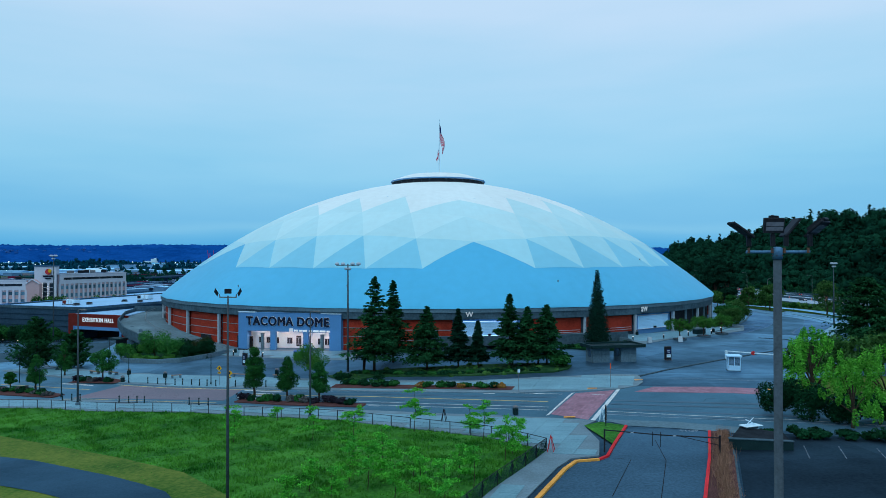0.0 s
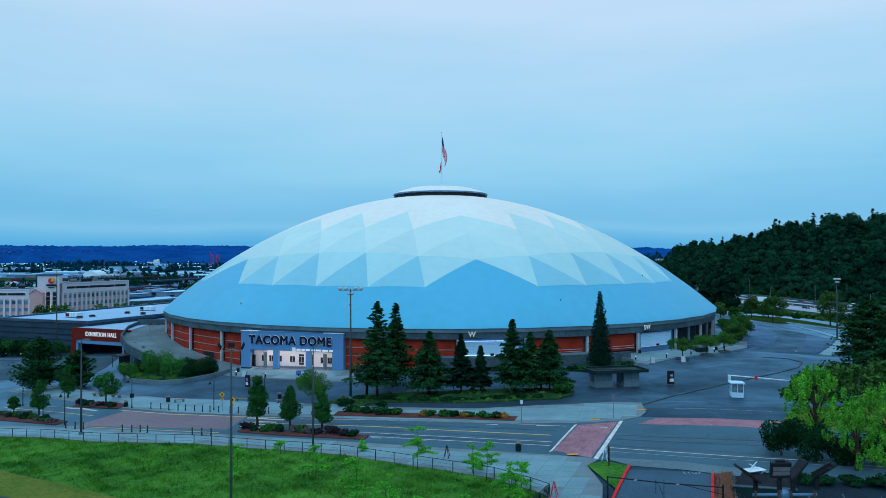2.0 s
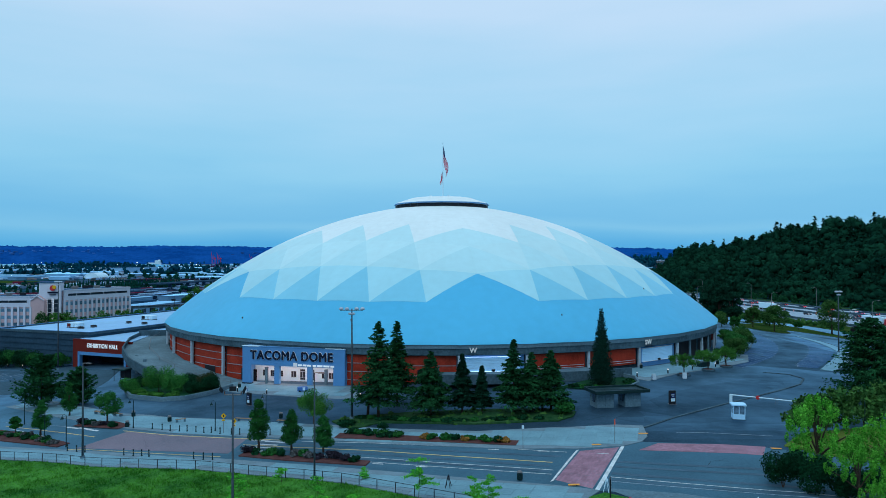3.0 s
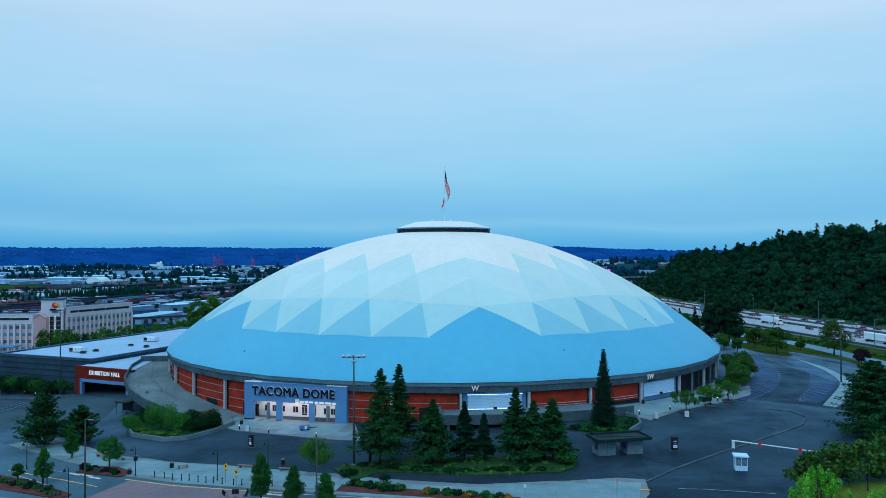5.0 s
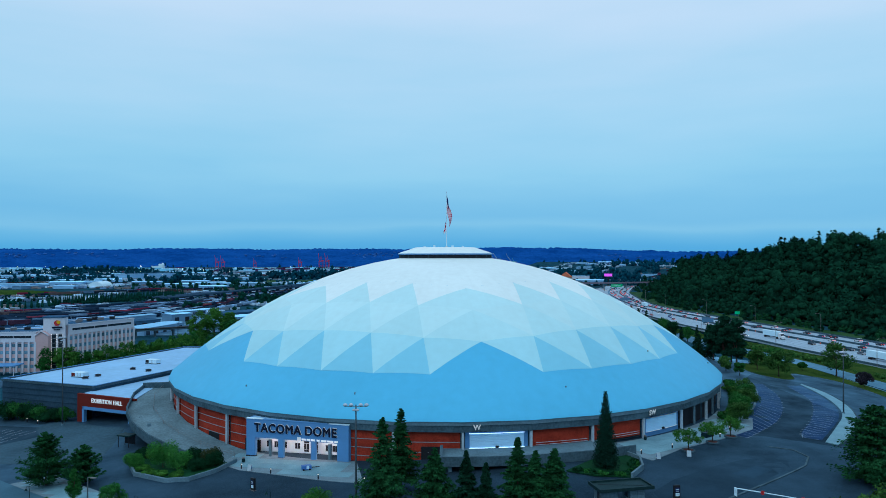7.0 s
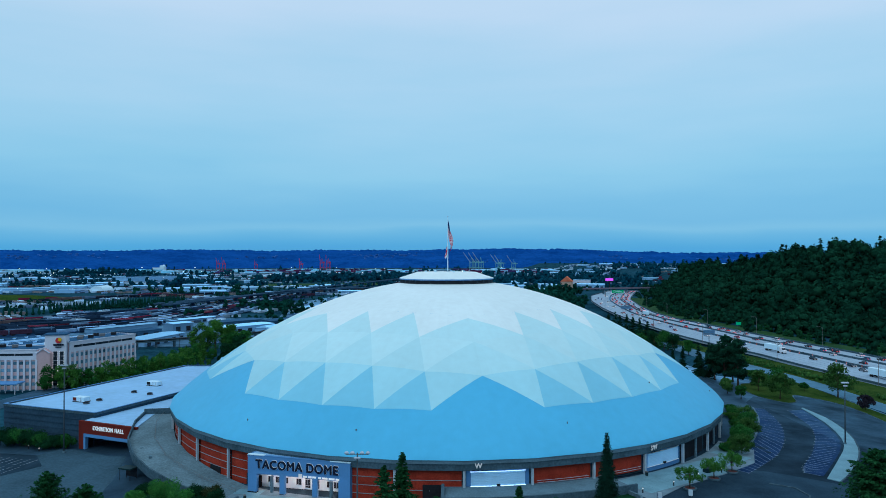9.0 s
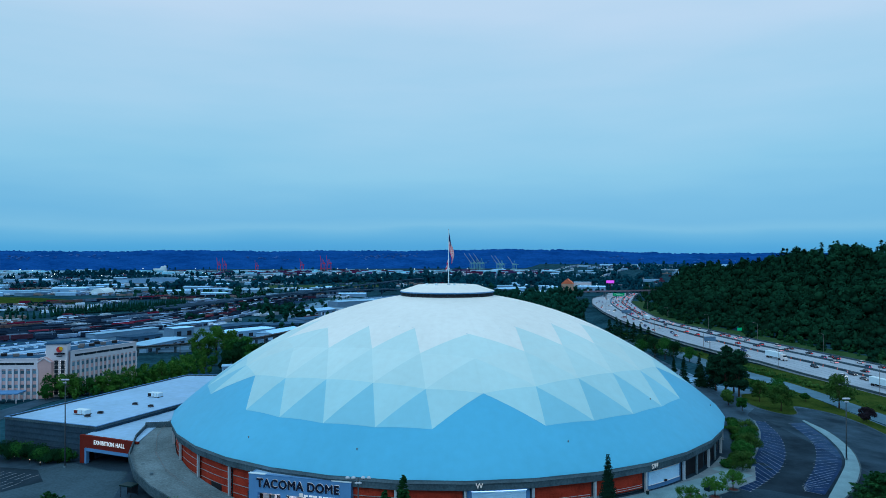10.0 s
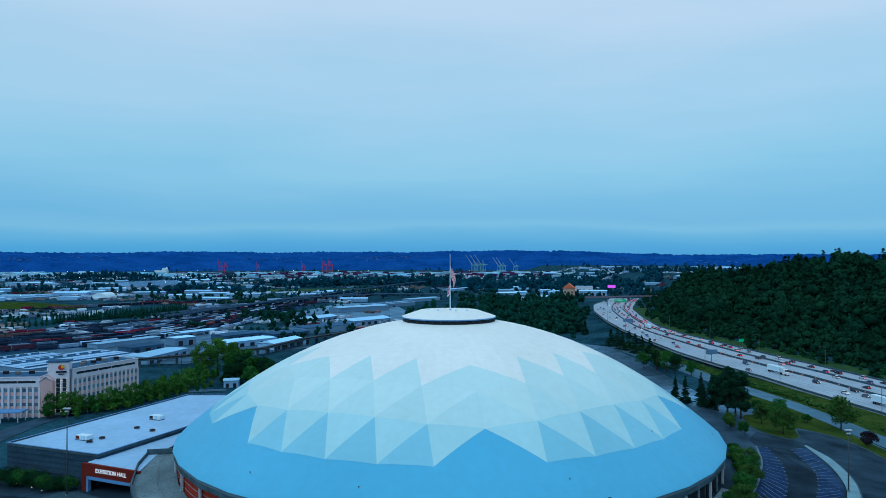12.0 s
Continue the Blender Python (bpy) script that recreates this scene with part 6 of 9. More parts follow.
# shrubs in the beds
hedge_row([(-13.0, -118.2), (-9.4, -120.4), (-6.0, -121.8)], 1.1, 1.1, 1.0, 11, ("hedge", "leaf", "hedge"), "low green shrub in the mulch bed", "mulch bed shrubs")
hedge_row([(-2.0, -123.6), (3.5, -125.8), (8.8, -128.0)], 1.1, 1.0, 0.9, 12, ("rustleaf", "leaf", "leaf", "leaf", "hedge"), "low shrub in the mulch bed", "mulch bed shrubs")
hedge_row([(-26.0, -126.4), (-18.5, -129.2), (-10.4, -132.8)], 1.35, 1.0, 1.0, 13, ("purple", "hedge", "leaf", "leaf", "hedge", "bloom", "leaf", "bloom", "purple", "purple", "purple"), "clipped low shrub in the kerb island", "kerb island shrubs")
hedge_row([(-59.5, -104.2), (-51.6, -108.6)], 1.4, 1.0, 0.9, 14, ("purple", "hedge", "hedge", "bloom"), "clipped low shrub in the island", "island shrubs")
hedge_row([(-76, -105.5), (-66, -110.8), (-56, -118.0)], 1.6, 1.0, 0.9, 15, ("hedge", "leaf", "bloom"), "low shrub in the kerb island", "west island shrubs")
hedge_row([(-13, -108.8), (0, -114.2), (16, -116.4)], 1.9, 1.2, 0.7, 16, ("hedge", "leaf", "hedge"), "low ground shrub under the firs", "shrubs under the firs")
shrub(18.3, -113.6, 2.3, 2.1, 901, "leaf", 1300, 0.2, "wide rounded green bush at the bed's end")
shrub(-14.8, -113.6, 1.8, 1.3, 902, "hedge", 800, 0.2, "dark rounded bush by the lamp")
shrub(-8.8, -118.2, 1.1, 1.7, 903, "hedge", 260, 0.14, "thin twiggy bush in the mulch bed")
RAMP_BUSHES = ((-64.0, -76.5, 2.5, 3.4, "ramp_leaf"), (-57.2, -78.5, 3.3, 6.4, "ramp_leaf"), (-53.4, -80.5, 2.7, 4.4, "ramp_leaf"), (-61.2, -72.0, 2.4, 3.4, "avenue"), (-49.2, -81.5, 2.3, 2.8, "hedge"), (-46.4, -79.8, 2.3, 3.2, "hedge"), (-47.8, -77.4, 2.3, 3.8, "rustleaf_dark"), (-51.5, -76.4, 2.4, 3.4, "hedge"),
               (-60.6, -79.6, 1.7, 1.3, "avenue"), (-55.6, -84.0, 2.0, 1.2, "avenue"), (-51.6, -85.6, 1.7, 1.1, "avenue"), (-58.6, -82.2, 1.7, 1.0, "avenue"), (-65.2, -70.0, 2.2, 2.8, "hedge"))
for i, (x, y, r, h, mt) in enumerate(RAMP_BUSHES):
    shrub(x, y, r, h, 910 + i, mt, 2200 if h < 2 else 5000, 0.125, "low green ground bush in the planter" if h < 2 else "large mounded green bush beside the ramp", "bushes beside the ramp", lift=0.3)
hedge_row([(24, -92.5), (30, -95), (34.5, -92), (36, -86)], 1.5, 1.1, 0.9, 17, ("hedge", "leaf"), "low hedge in the cypress planter", "cypress planter hedge")
hedge_row([(-138, -11), (-121, -17.5), (-106.5, -22.8)], 3.0, 3.3, 5.2, 18, ("hedge", "hedge", "leaf"), "dark bush against the hall wall", "bushes by the hall")
for i, (x, y, a) in enumerate(along([(25.9, -157.0), (22.6, -165.5), (19.2, -174.0), (14.5, -184.0)], 1.25)):
    rg = np.random.default_rng(300 + i)
    tuft = thing("ornamental_grass", pose(x + rg.uniform(-0.4, 0.4), y, float(gz(x, y)) + 0.12), "tawny dry ornamental grass tuft", "grass", "grass tufts in the strip")
    n = 200
    ang, tilt, ln = rg.uniform(0, 6.28, n), rg.uniform(0.05, 0.9, n), rg.uniform(0.4, 1.0, n)
    root = np.stack([rg.normal(0, 0.30, n), rg.normal(0, 0.30, n), np.zeros(n)], 1)
    d = np.stack([np.cos(ang) * np.sin(tilt), np.sin(ang) * np.sin(tilt), np.cos(tilt)], 1)
    s = np.stack([-np.sin(ang), np.cos(ang), np.zeros(n)], 1) * 0.012
    v = np.stack([root - s, root + s, root + d * ln[:, None] * 0.6 + s * 0.8, root + d * ln[:, None]], 1).reshape(-1, 3)
    part("blades", np_mesh("blades", v, np.arange(4 * n).reshape(-1, 4), M["dry"]), None, tuft)


def poly_inside(poly, px, py):
    hit = np.zeros(len(px), bool)
    for (x1, y1), (x2, y2) in zip(poly, poly[1:] + poly[:1]):
        if y1 != y2:
            hit ^= ((y1 > py) != (y2 > py)) & (px < (x2 - x1) * (py - y1) / (y2 - y1) + x1)
    return hit


def grass_stuff():
    rg = np.random.default_rng(77)
    n = 420000
    px, py = rg.uniform(-70, 10, n), rg.uniform(-186, -118, n)
    keep = poly_inside(lawn_poly, px, py) & ~poly_inside(path_poly, px, py)
    clump = np.sin(px * 0.9 + 2 * np.sin(py * 0.5)) * np.cos(py * 1.1 + np.sin(px * 0.7)) + 0.6 * np.sin(px * 2.7) * np.sin(py * 2.3)
    mow = poly_inside(mown, px, py)
    keep &= rg.uniform(0, 1, n) < np.where(mow, 0.05, 0.34 + 0.30 * clump)
    px, py, mow, clump = px[keep], py[keep], mow[keep], clump[keep]
    n = len(px)
    h = np.where(mow, 0.07, 0.17 + 0.12 * np.clip(clump, 0, 1)) * rg.uniform(0.6, 1.4, n)
    a = rg.uniform(0, 6.28, n)
    root = np.stack([px, py, gz(px, py) + 0.05], 1)
    s = np.stack([np.cos(a), np.sin(a), np.zeros(n)], 1) * (0.03 + 0.04 * rg.uniform(0, 1, (n, 1)))
    up = np.stack([rg.normal(0, 0.35, n), rg.normal(0, 0.35, n), np.ones(n)], 1) * h[:, None]
    v = np.stack([root - s, root + s, root + up], 1).reshape(-1, 3)
    ob = new("grass", np_mesh("grass", v, np.arange(3 * n).reshape(-1, 3), M["blade"]))
    tagged(ob, "tufted rough green grass blades", "grass", kind="stuff")


grass_stuff()


def ball(detail):
    """Corners and triangles of a round lump."""
    bm = bmesh.new()
    bmesh.ops.create_icosphere(bm, subdivisions=detail, radius=1.0)
    v = np.array([p.co[:] for p in bm.verts])
    f = np.array([[p.index for p in q.verts] for q in bm.faces])
    bm.free()
    return v, f


def to_tris(v, q):
    return v, np.concatenate([q[:, [0, 1, 2]], q[:, [0, 2, 3]]])


def lumpy_crown(rg, clumps, leaves, size, squash=0.85, detail=2):
    """A far crown: uneven foliage lumps with loose leaf sprays over them."""
    bv, bf = ball(detail)
    vs, fs, off = [], [], 0
    for x, y, z, r in clumps:
        v = bv * (r * 0.84 * (1 + 0.12 * rg.normal(size=(len(bv), 1)).clip(-1.6, 1.6))) * np.array([1, 1, squash]) + np.array([x, y, z])
        vs.append(v)
        fs.append(bf + off)
        off += len(v)
    c = np.array(clumps)
    pick = rg.integers(0, len(c), leaves)
    d = rg.normal(size=(leaves, 3))
    d[:, 2] = np.abs(d[:, 2]) * 1.1 - 0.3
    d /= np.linalg.norm(d, axis=1)[:, None]
    v, t = to_tris(*leaf_quads(rg, c[pick, :3] + d * c[pick, 3:4] * np.array([1, 1, squash]) * rg.uniform(0.85, 1.15, (leaves, 1)), size, d, 0.6))
    return np.concatenate(vs + [v]), np.concatenate(fs + [t + off])


def forest():
    """The wooded hillside: a few crown shapes set at many places, in one mesh."""
    rg = np.random.default_rng(12)
    kinds = []
    for k in range(7):
        tall = 8.0 + 1.0 * k
        c = blobs(rg, 7, 5.4, tall, 1.0, 0.8, (0.40, 0.66), 0.5)
        kinds.append(lumpy_crown(rg, c, 150, 0.80, 1.0, 1))
    broad = len(kinds)
    for k in range(5):
        high = 15.0 + 1.8 * k
        v, t = to_tris(*conifer_arrays(rg, high, 6.0 + 0.5 * k, 56, 9, 1.5, 0.06, 0.24, 0.9))
        ring = np.array([[3.6 * math.cos(a), 3.6 * math.sin(a), 2.5] for a in np.linspace(0, 5.6, 9)] + [[0, 0, high * 0.9]])
        kinds.append((np.concatenate([v, ring]), np.concatenate([t, np.array([[i, (i + 1) % 9, 9] for i in range(9)]) + len(v)])))
    vs, qs, off = [], [], 0
    for y in np.arange(40, 1240, 13.0):
        foot = float(np.interp(y, *FARX)) + 15
        top = float(np.interp(y, (400, 520, 640, 800), (235, 190, 172, 72)))
        for d in np.arange(-12.0, top + 30, 13.0):
            x, yy = foot + d + rg.uniform(-7.5, 7.5), y + rg.uniform(-7.5, 7.5)
            if x > 0.66 * (yy + 221) + 95 or (d < -6 and rg.uniform() < 0.35):
                continue
            stand = math.sin(x * 0.035 + 1.7) * math.sin(yy * 0.022 + 0.4)
            high_up = d > 0.5 * top
            big = rg.uniform() < 0.10 + 0.16 * (stand > 0.25) + 0.22 * high_up
            v, q = kinds[broad + rg.integers(0, 5)] if big else kinds[rg.integers(0, broad)]
            s = (rg.uniform(0.6, 1.0) if big else rg.uniform(1.15, 2.1)) * (0.5 + 0.5 * min(1, max(-0.2, d / 50)))
            if big and high_up and rg.uniform() < 0.4:
                s *= rg.uniform(1.1, 1.45)
            a = rg.uniform(0, 6.28)
            ca, sa = math.cos(a) * s, math.sin(a) * s
            w = np.stack([v[:, 0] * ca - v[:, 1] * sa + x, v[:, 0] * sa + v[:, 1] * ca + yy, v[:, 2] * s + float(gz(x, yy)) - (0.8 if big else 0.8 + 5.5 * min(1, max(0, d / 50)) + 2.5 * high_up)], 1)
            vs.append(w)
            qs.append(q + off)
            off += len(w)
    ob = new("hill_woods", np_mesh("hill_woods", np.concatenate(vs), np.concatenate(qs), M["forest"], True))
    tagged(ob, "dense dark green mixed woods on the hillside", "woods", kind="stuff")


forest()
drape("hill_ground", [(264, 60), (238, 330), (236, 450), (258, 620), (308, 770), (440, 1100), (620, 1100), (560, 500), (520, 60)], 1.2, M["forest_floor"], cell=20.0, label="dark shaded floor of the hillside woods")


def woods(name, spots, label, mtl="woods", size=1.9, n=60, r=4.2, h=8.0, seed=3, lumps=6, detail=1):
    """A belt of far trees in one mesh: uneven solid crowns with loose sprays over them."""
    rg = np.random.default_rng(seed)
    kinds = []
    bv, bf = ball(detail)
    for k in range(5):
        c = np.array(blobs(rg, lumps, r, h * rg.uniform(0.8, 1.25), 1.2, 0.8, (0.36, 0.62), 0.5))
        vs, fs, off = [], [], 0
        for x, y, z, q in c:
            vs.append(bv * (q * (1 + 0.16 * rg.normal(size=(len(bv), 1)).clip(-1.6, 1.6))) + np.array([x, y, z]))
            fs.append(bf + off)
            off += len(bv)
        pick = rg.integers(0, len(c), n)
        d = rg.normal(size=(n, 3))
        d[:, 2] = np.abs(d[:, 2]) - 0.2
        d /= np.linalg.norm(d, axis=1)[:, None]
        v, t = to_tris(*leaf_quads(rg, c[pick, :3] + d * c[pick, 3:4] * 1.02, size, d, 0.5))
        kinds.append((np.concatenate(vs + [v]), np.concatenate(fs + [t + off])))
    vs, qs, off = [], [], 0
    for x, y, s in spots:
        v, q = kinds[rg.integers(0, 5)]
        a = rg.uniform(0, 6.28)
        ca, sa = math.cos(a) * s, math.sin(a) * s
        w = np.stack([v[:, 0] * ca - v[:, 1] * sa + x, v[:, 0] * sa + v[:, 1] * ca + y, v[:, 2] * s * rg.uniform(0.8, 1.3) + float(gz(x, y)) - 0.5], 1)
        vs.append(w)
        qs.append(q + off)
        off += len(w)
    ob = new(name, np_mesh(name, np.concatenate(vs), np.concatenate(qs), M[mtl], True))
    return tagged(ob, label, "woods", kind="stuff")


cover = []
rgc = np.random.default_rng(52)
while len(cover) < 190:
    x, y = float(rgc.uniform(-18, 21)), float(rgc.uniform(-118, -106))
    if poly_inside(BED_TREES, np.array([x]), np.array([y]))[0]:
        cover.append((x, y, float(rgc.uniform(0.10, 0.17))))
woods("ground_cover", cover, "low mixed ground cover under the firs", "olive", 0.55, 26, 4.5, 4.0, 53, 5)


# ---------------------------------------------------------------- lawn fence
def fence(pts, name, label, mesh_panel, step=2.6):
    f = thing(name, pose(0, 0, 0), label, "fence")
    posts = along(pts, step)
    for i, (x, y, a) in enumerate(posts):
        z = float(gz(x, y))
        part("post", Mesh().tube([(x, y, z - 0.1), (x, y, z + 1.25)], [0.045, 0.045], 6), M["dark_metal"], f)
        if i + 1 < len(posts):
            x2, y2, _ = posts[i + 1]
            z2 = float(gz(x2, y2))
            part("top_rail", Mesh().tube([(x, y, z + 1.22), (x2, y2, z2 + 1.22)], [0.03, 0.03], 6), M["dark_metal"], f)
            if mesh_panel:
                w = Mesh()
                d = Vector((x2 - x, y2 - y, z2 - z))
                nn = 22
                for k in range(nn):
                    p = Vector((x, y, z)) + d * (k / nn)
                    for up in (1, -1):
                        q = Vector((x, y, z)) + d * min(1, max(0, (k + up * 9) / nn))
                        w.tube([(p.x, p.y, p.z + 0.05), (q.x, q.y, q.z + 1.2)], [0.012, 0.012], 3, False)
                part("mesh_panel", w, M["green_metal"], f, "dark green wire mesh")
            else:
                w = Mesh()
                for zz in (0.12, 0.5, 0.86):
                    w.tube([(x, y, z + zz), (x2, y2, z2 + zz)], [0.008, 0.008], 3, False)
                part("wire", w, M["dark_metal"], f)


fence(FENCE, "lawn_fence", "low black wire fence along the lawn", False)
fence(FENCE_2, "side_fence", "low dark mesh fence beside the walk", True)


# ---------------------------------------------------------------- lamps
def flood(parent, m, w=0.34, h=0.22, small=False):
    """One flat LED floodlight on a bracket."""
    body = part("floodlight", Mesh().box((0, 0, 0), (w, 0.045, h), bevel=0.012), M["dark_metal"], parent, "flat black floodlight head")
    body.matrix_local = m
    if not small:
        fins = Mesh()
        for k in range(9):
            fins.box((-w * 0.42 + k * w * 0.105, 0.05, 0.01), (0.008, 0.05, h * 0.85))
        part("cooling_fins", fins, M["dark_metal"], body)
        lens = Mesh()
        for r in range(2):
            lens.box((0, -0.026, -h * 0.20 + r * h * 0.30), (w * 0.84, 0.008, h * 0.26))
        part("lens", lens, M["lens"], body, "grey lens strips")
        part("driver_box", Mesh().box((0, 0.03, h * 0.56), (w * 0.45, 0.05, 0.035), bevel=0.006), M["dark_metal"], body)
        part("bracket", Mesh().box((0, 0.03, -h * 0.62), (0.05, 0.04, h * 0.5)), M["dark_metal"], body)
    return body


big = thing("floodlight_pole", pose(5.54, -210.0, float(gz(5.54, -210)) + 0.0), "weathered steel pole with four black floodlights", "lamp post")
hz = 17.44 - float(gz(5.54, -210))
part("shaft", Mesh().tube([(0, 0, 0), (0, 0, hz * 0.5), (0, 0, hz - 0.22)], [0.106, 0.082, 0.064], 20), M["pole"], big, "weathered grey-brown shaft", True)
cap = part("pole_cap", Mesh().lathe((0, 0, hz - 0.25), ((0.080, 0), (0.082, 0.13), (0.080, 0.18), (0.050, 0.20), (0.01, 0.205)), 18), M["blue_steel"], big, "blue-grey steel cap", True)
for a in range(6):
    q = a * math.pi / 3
    part("bolt", Mesh().tube([(0.076 * math.cos(q), 0.076 * math.sin(q), hz - 0.19), (0.096 * math.cos(q), 0.096 * math.sin(q), hz - 0.19)], [0.009, 0.009], 6), M["rust"], cap)
part("crossarm", Mesh().tube([(-0.51, 0.0, hz - 0.13), (0.53, 0.0, hz - 0.13)], [0.025, 0.025], 10), M["blue_steel"], big, "blue-grey crossarm")
for x, x1 in ((-0.48, -0.48), (0.49, 0.52), (-0.10, -0.09), (0.10, 0.13)):
    part("arm_riser", Mesh().tube([(x, -0.03, hz - 0.15), (x, -0.03, hz - 0.06)], [0.022, 0.020], 8), M["rust"], big, "rusty riser stub")
    part("head_bracket", Mesh().box((x1, -0.03, hz + 0.06), (0.075, 0.05, 0.20), bevel=0.01), M["dark_metal"], big, "black bolted bracket")
flood(big, pose(-0.61, -0.03, hz + 0.23, -55, 0, 90), 0.26, 0.42, True)
flood(big, pose(-0.09, -0.08, hz + 0.30, 8, 0, 3), 0.34, 0.25)
flood(big, pose(0.24, 0.05, hz + 0.27, 40, 0, 90), 0.24, 0.38, True)
flood(big, pose(0.66, -0.04, hz + 0.27, 50, 0, 40), 0.34, 0.30)


def tall_lamp(x, y, top, label, heads, r=0.12, arm=1.3, group="tall lamp posts"):
    z0 = float(gz(x, y))
    lp = thing("lamp_post", pose(x, y, z0), label, "lamp post", group)
    h = top - z0
    part("shaft", Mesh().tube([(0, 0, 0), (0, 0, h * 0.5), (0, 0, h)], [r * 1.25, r, r * 0.6], 10), M["pole"], lp, "", True)
    part("base", Mesh().lathe((0, 0, -0.1), ((r * 2.4, 0), (r * 2.4, 0.55), (r * 2.0, 0.62)), 12), M["concrete"], lp, "round concrete base")
    if heads == "globes":
        part("crossarm", Mesh().box((0, 0, h - 0.25), (2 * arm, 0.1, 0.1)), M["grey_metal"], lp)
        for k in (-1, -0.45, 0.45, 1):
            g = part("lamp_head", Mesh().lathe((k * arm, -0.1, h - 0.25), ((0.10, 0), (0.34, 0.12), (0.36, 0.3), (0.2, 0.46), (0.05, 0.5)), 10), M["lamp_white"], lp, "pale round lamp head")
            part("lamp_hood", Mesh().lathe((k * arm, -0.1, h - 0.3), ((0.12, 0), (0.15, 0.1)), 8), M["dark_metal"], g)
        for k in (-0.25, 0.25):
            part("lower_head", Mesh().lathe((k, -0.2, h - 1.0), ((0.10, 0), (0.3, 0.12), (0.3, 0.3), (0.05, 0.42)), 10), M["lamp_white"], lp)
    elif heads == "floods":
        part("crossarm", Mesh().tube([(-0.62, 0, h - 0.12), (0.62, 0, h - 0.12)], [0.045, 0.045], 8), M["grey_metal"], lp)
        for k, t in ((-0.85, 38), (0.85, -38)):
            part("flood_arm", Mesh().tube([(k * 0.7, 0, h - 0.12), (k * 0.72, 0, h + 0.12)], [0.035, 0.035], 6), M["rust"], lp)
            flood(lp, pose(k, 0, h + 0.24, 0, t, 80), 0.6, 0.3, True)
        flood(lp, pose(0, 0, h + 0.32, 0, 0, 10), 0.5, 0.35, True)
    else:
        part("arm", Mesh().tube([(0, 0, h - 0.05), (arm * 0.5, -0.1, h + 0.02), (arm, -0.2, h + 0.0)], [0.05, 0.045, 0.04], 6), M["grey_metal"], lp)
        part("lamp_head", Mesh().box((arm + 0.2, -0.25, h), (0.75, 0.32, 0.14), -0.2, bevel=0.04), M["grey_metal"], lp, "flat grey lamp head")
    return lp


tall_lamp(-15.4, -169.6, 14.4, "slim dark pole with a pair of black floodlights", "floods", 0.10, group="")
tall_lamp(-14.4, -108.6, 16.1, "tall pole with a cluster of pale round lamp heads", "globes", 0.16, 1.7)
tall_lamp(-48.1, -126.7, 10.2, "slim street lamp pole beside the fence", "arm", 0.12, 0.7)
tall_lamp(-14.9, -139.0, 10.9, "slim street lamp pole on the sidewalk", "arm", 0.10, 0.6)
tall_lamp(-105.2, -27.4, 17.6, "tall pole with a tight cluster of pale lamp heads", "globes", 0.16, 0.8)
tall_lamp(100.6, -42.4, 15.4, "tall pole with a tight cluster of pale lamp heads", "globes", 0.15, 0.65)
tall_lamp(57.5, -133.0, 8.6, "slim street lamp pole beside the trees", "arm", 0.12, 0.5)


def deco_lamp(x, y, h=4.4):
    lp = thing("pedestrian_lamp", pose(x, y, float(gz(x, y)) + 0.12), "dark green ornamental lamp post with a hooked arm", "lamp post", "ornamental lamp posts")
    part("shaft", Mesh().tube([(0, 0, 0), (0, 0, 0.5), (0, 0, h)], [0.13, 0.07, 0.05], 8), M["green_metal"], lp)
    part("hook", Mesh().tube([(0, 0, h), (-0.2, 0, h + 0.25), (-0.5, 0, h + 0.2), (-0.6, 0, h - 0.1)], [0.035] * 4, 6), M["green_metal"], lp)
    part("lamp_shade", Mesh().lathe((-0.6, 0, h - 0.45), ((0.26, 0), (0.2, 0.15), (0.06, 0.35)), 10), M["green_metal"], lp)
    part("lamp_glass", Mesh().lathe((-0.6, 0, h - 0.55), ((0.08, 0), (0.16, 0.1)), 8), M["lamp_white"], lp)


for p in ((-54.0, -119.7), (-48.6, -110.0), (-59.0, -116.3), (-28.0, -108.9), (-34.6, -113.5), (-71.0, -101.0), (56.5, -127.0)):
    deco_lamp(*p)


# ---------------------------------------------------------------- street furniture
def bollard(x, y):
    b = thing("bollard", pose(x, y, float(gz(x, y)) + 0.15), "short dark metal bollard on the kerb", "bollard", "kerb bollards")
    part("stem", Mesh().lathe((0, 0, 0), ((0.12, 0), (0.12, 0.08), (0.075, 0.14), (0.07, 0.75), (0.10, 0.8), (0.10, 0.86), (0.05, 0.95)), 9), M["green_metal"], b)
    part("collar", Mesh().lathe((0, 0, 0.60), ((0.085, 0), (0.085, 0.06)), 9), M["grey_metal"], b)


for p in ((-45.2, -111.0), (-43.4, -111.7), (-41.8, -112.6), (-40.2, -113.1), (-39.0, -113.2), (-37.4, -113.9), (-36.0, -114.5), (-34.8, -114.7), (-33.3, -115.3), (-31.4, -116.0), (-30.1, -116.2), (-25.4, -117.0), (-22.6, -117.9),
          (-52.4, -122.4), (-50.7, -123.2), (-49.3, -123.7), (-43.0, -125.8), (-41.5, -126.3), (-40.3, -126.5), (-39.2, -126.8), (-32.6, -128.6), (-31.2, -129.0), (-29.9, -129.3)):
    bollard(*p)


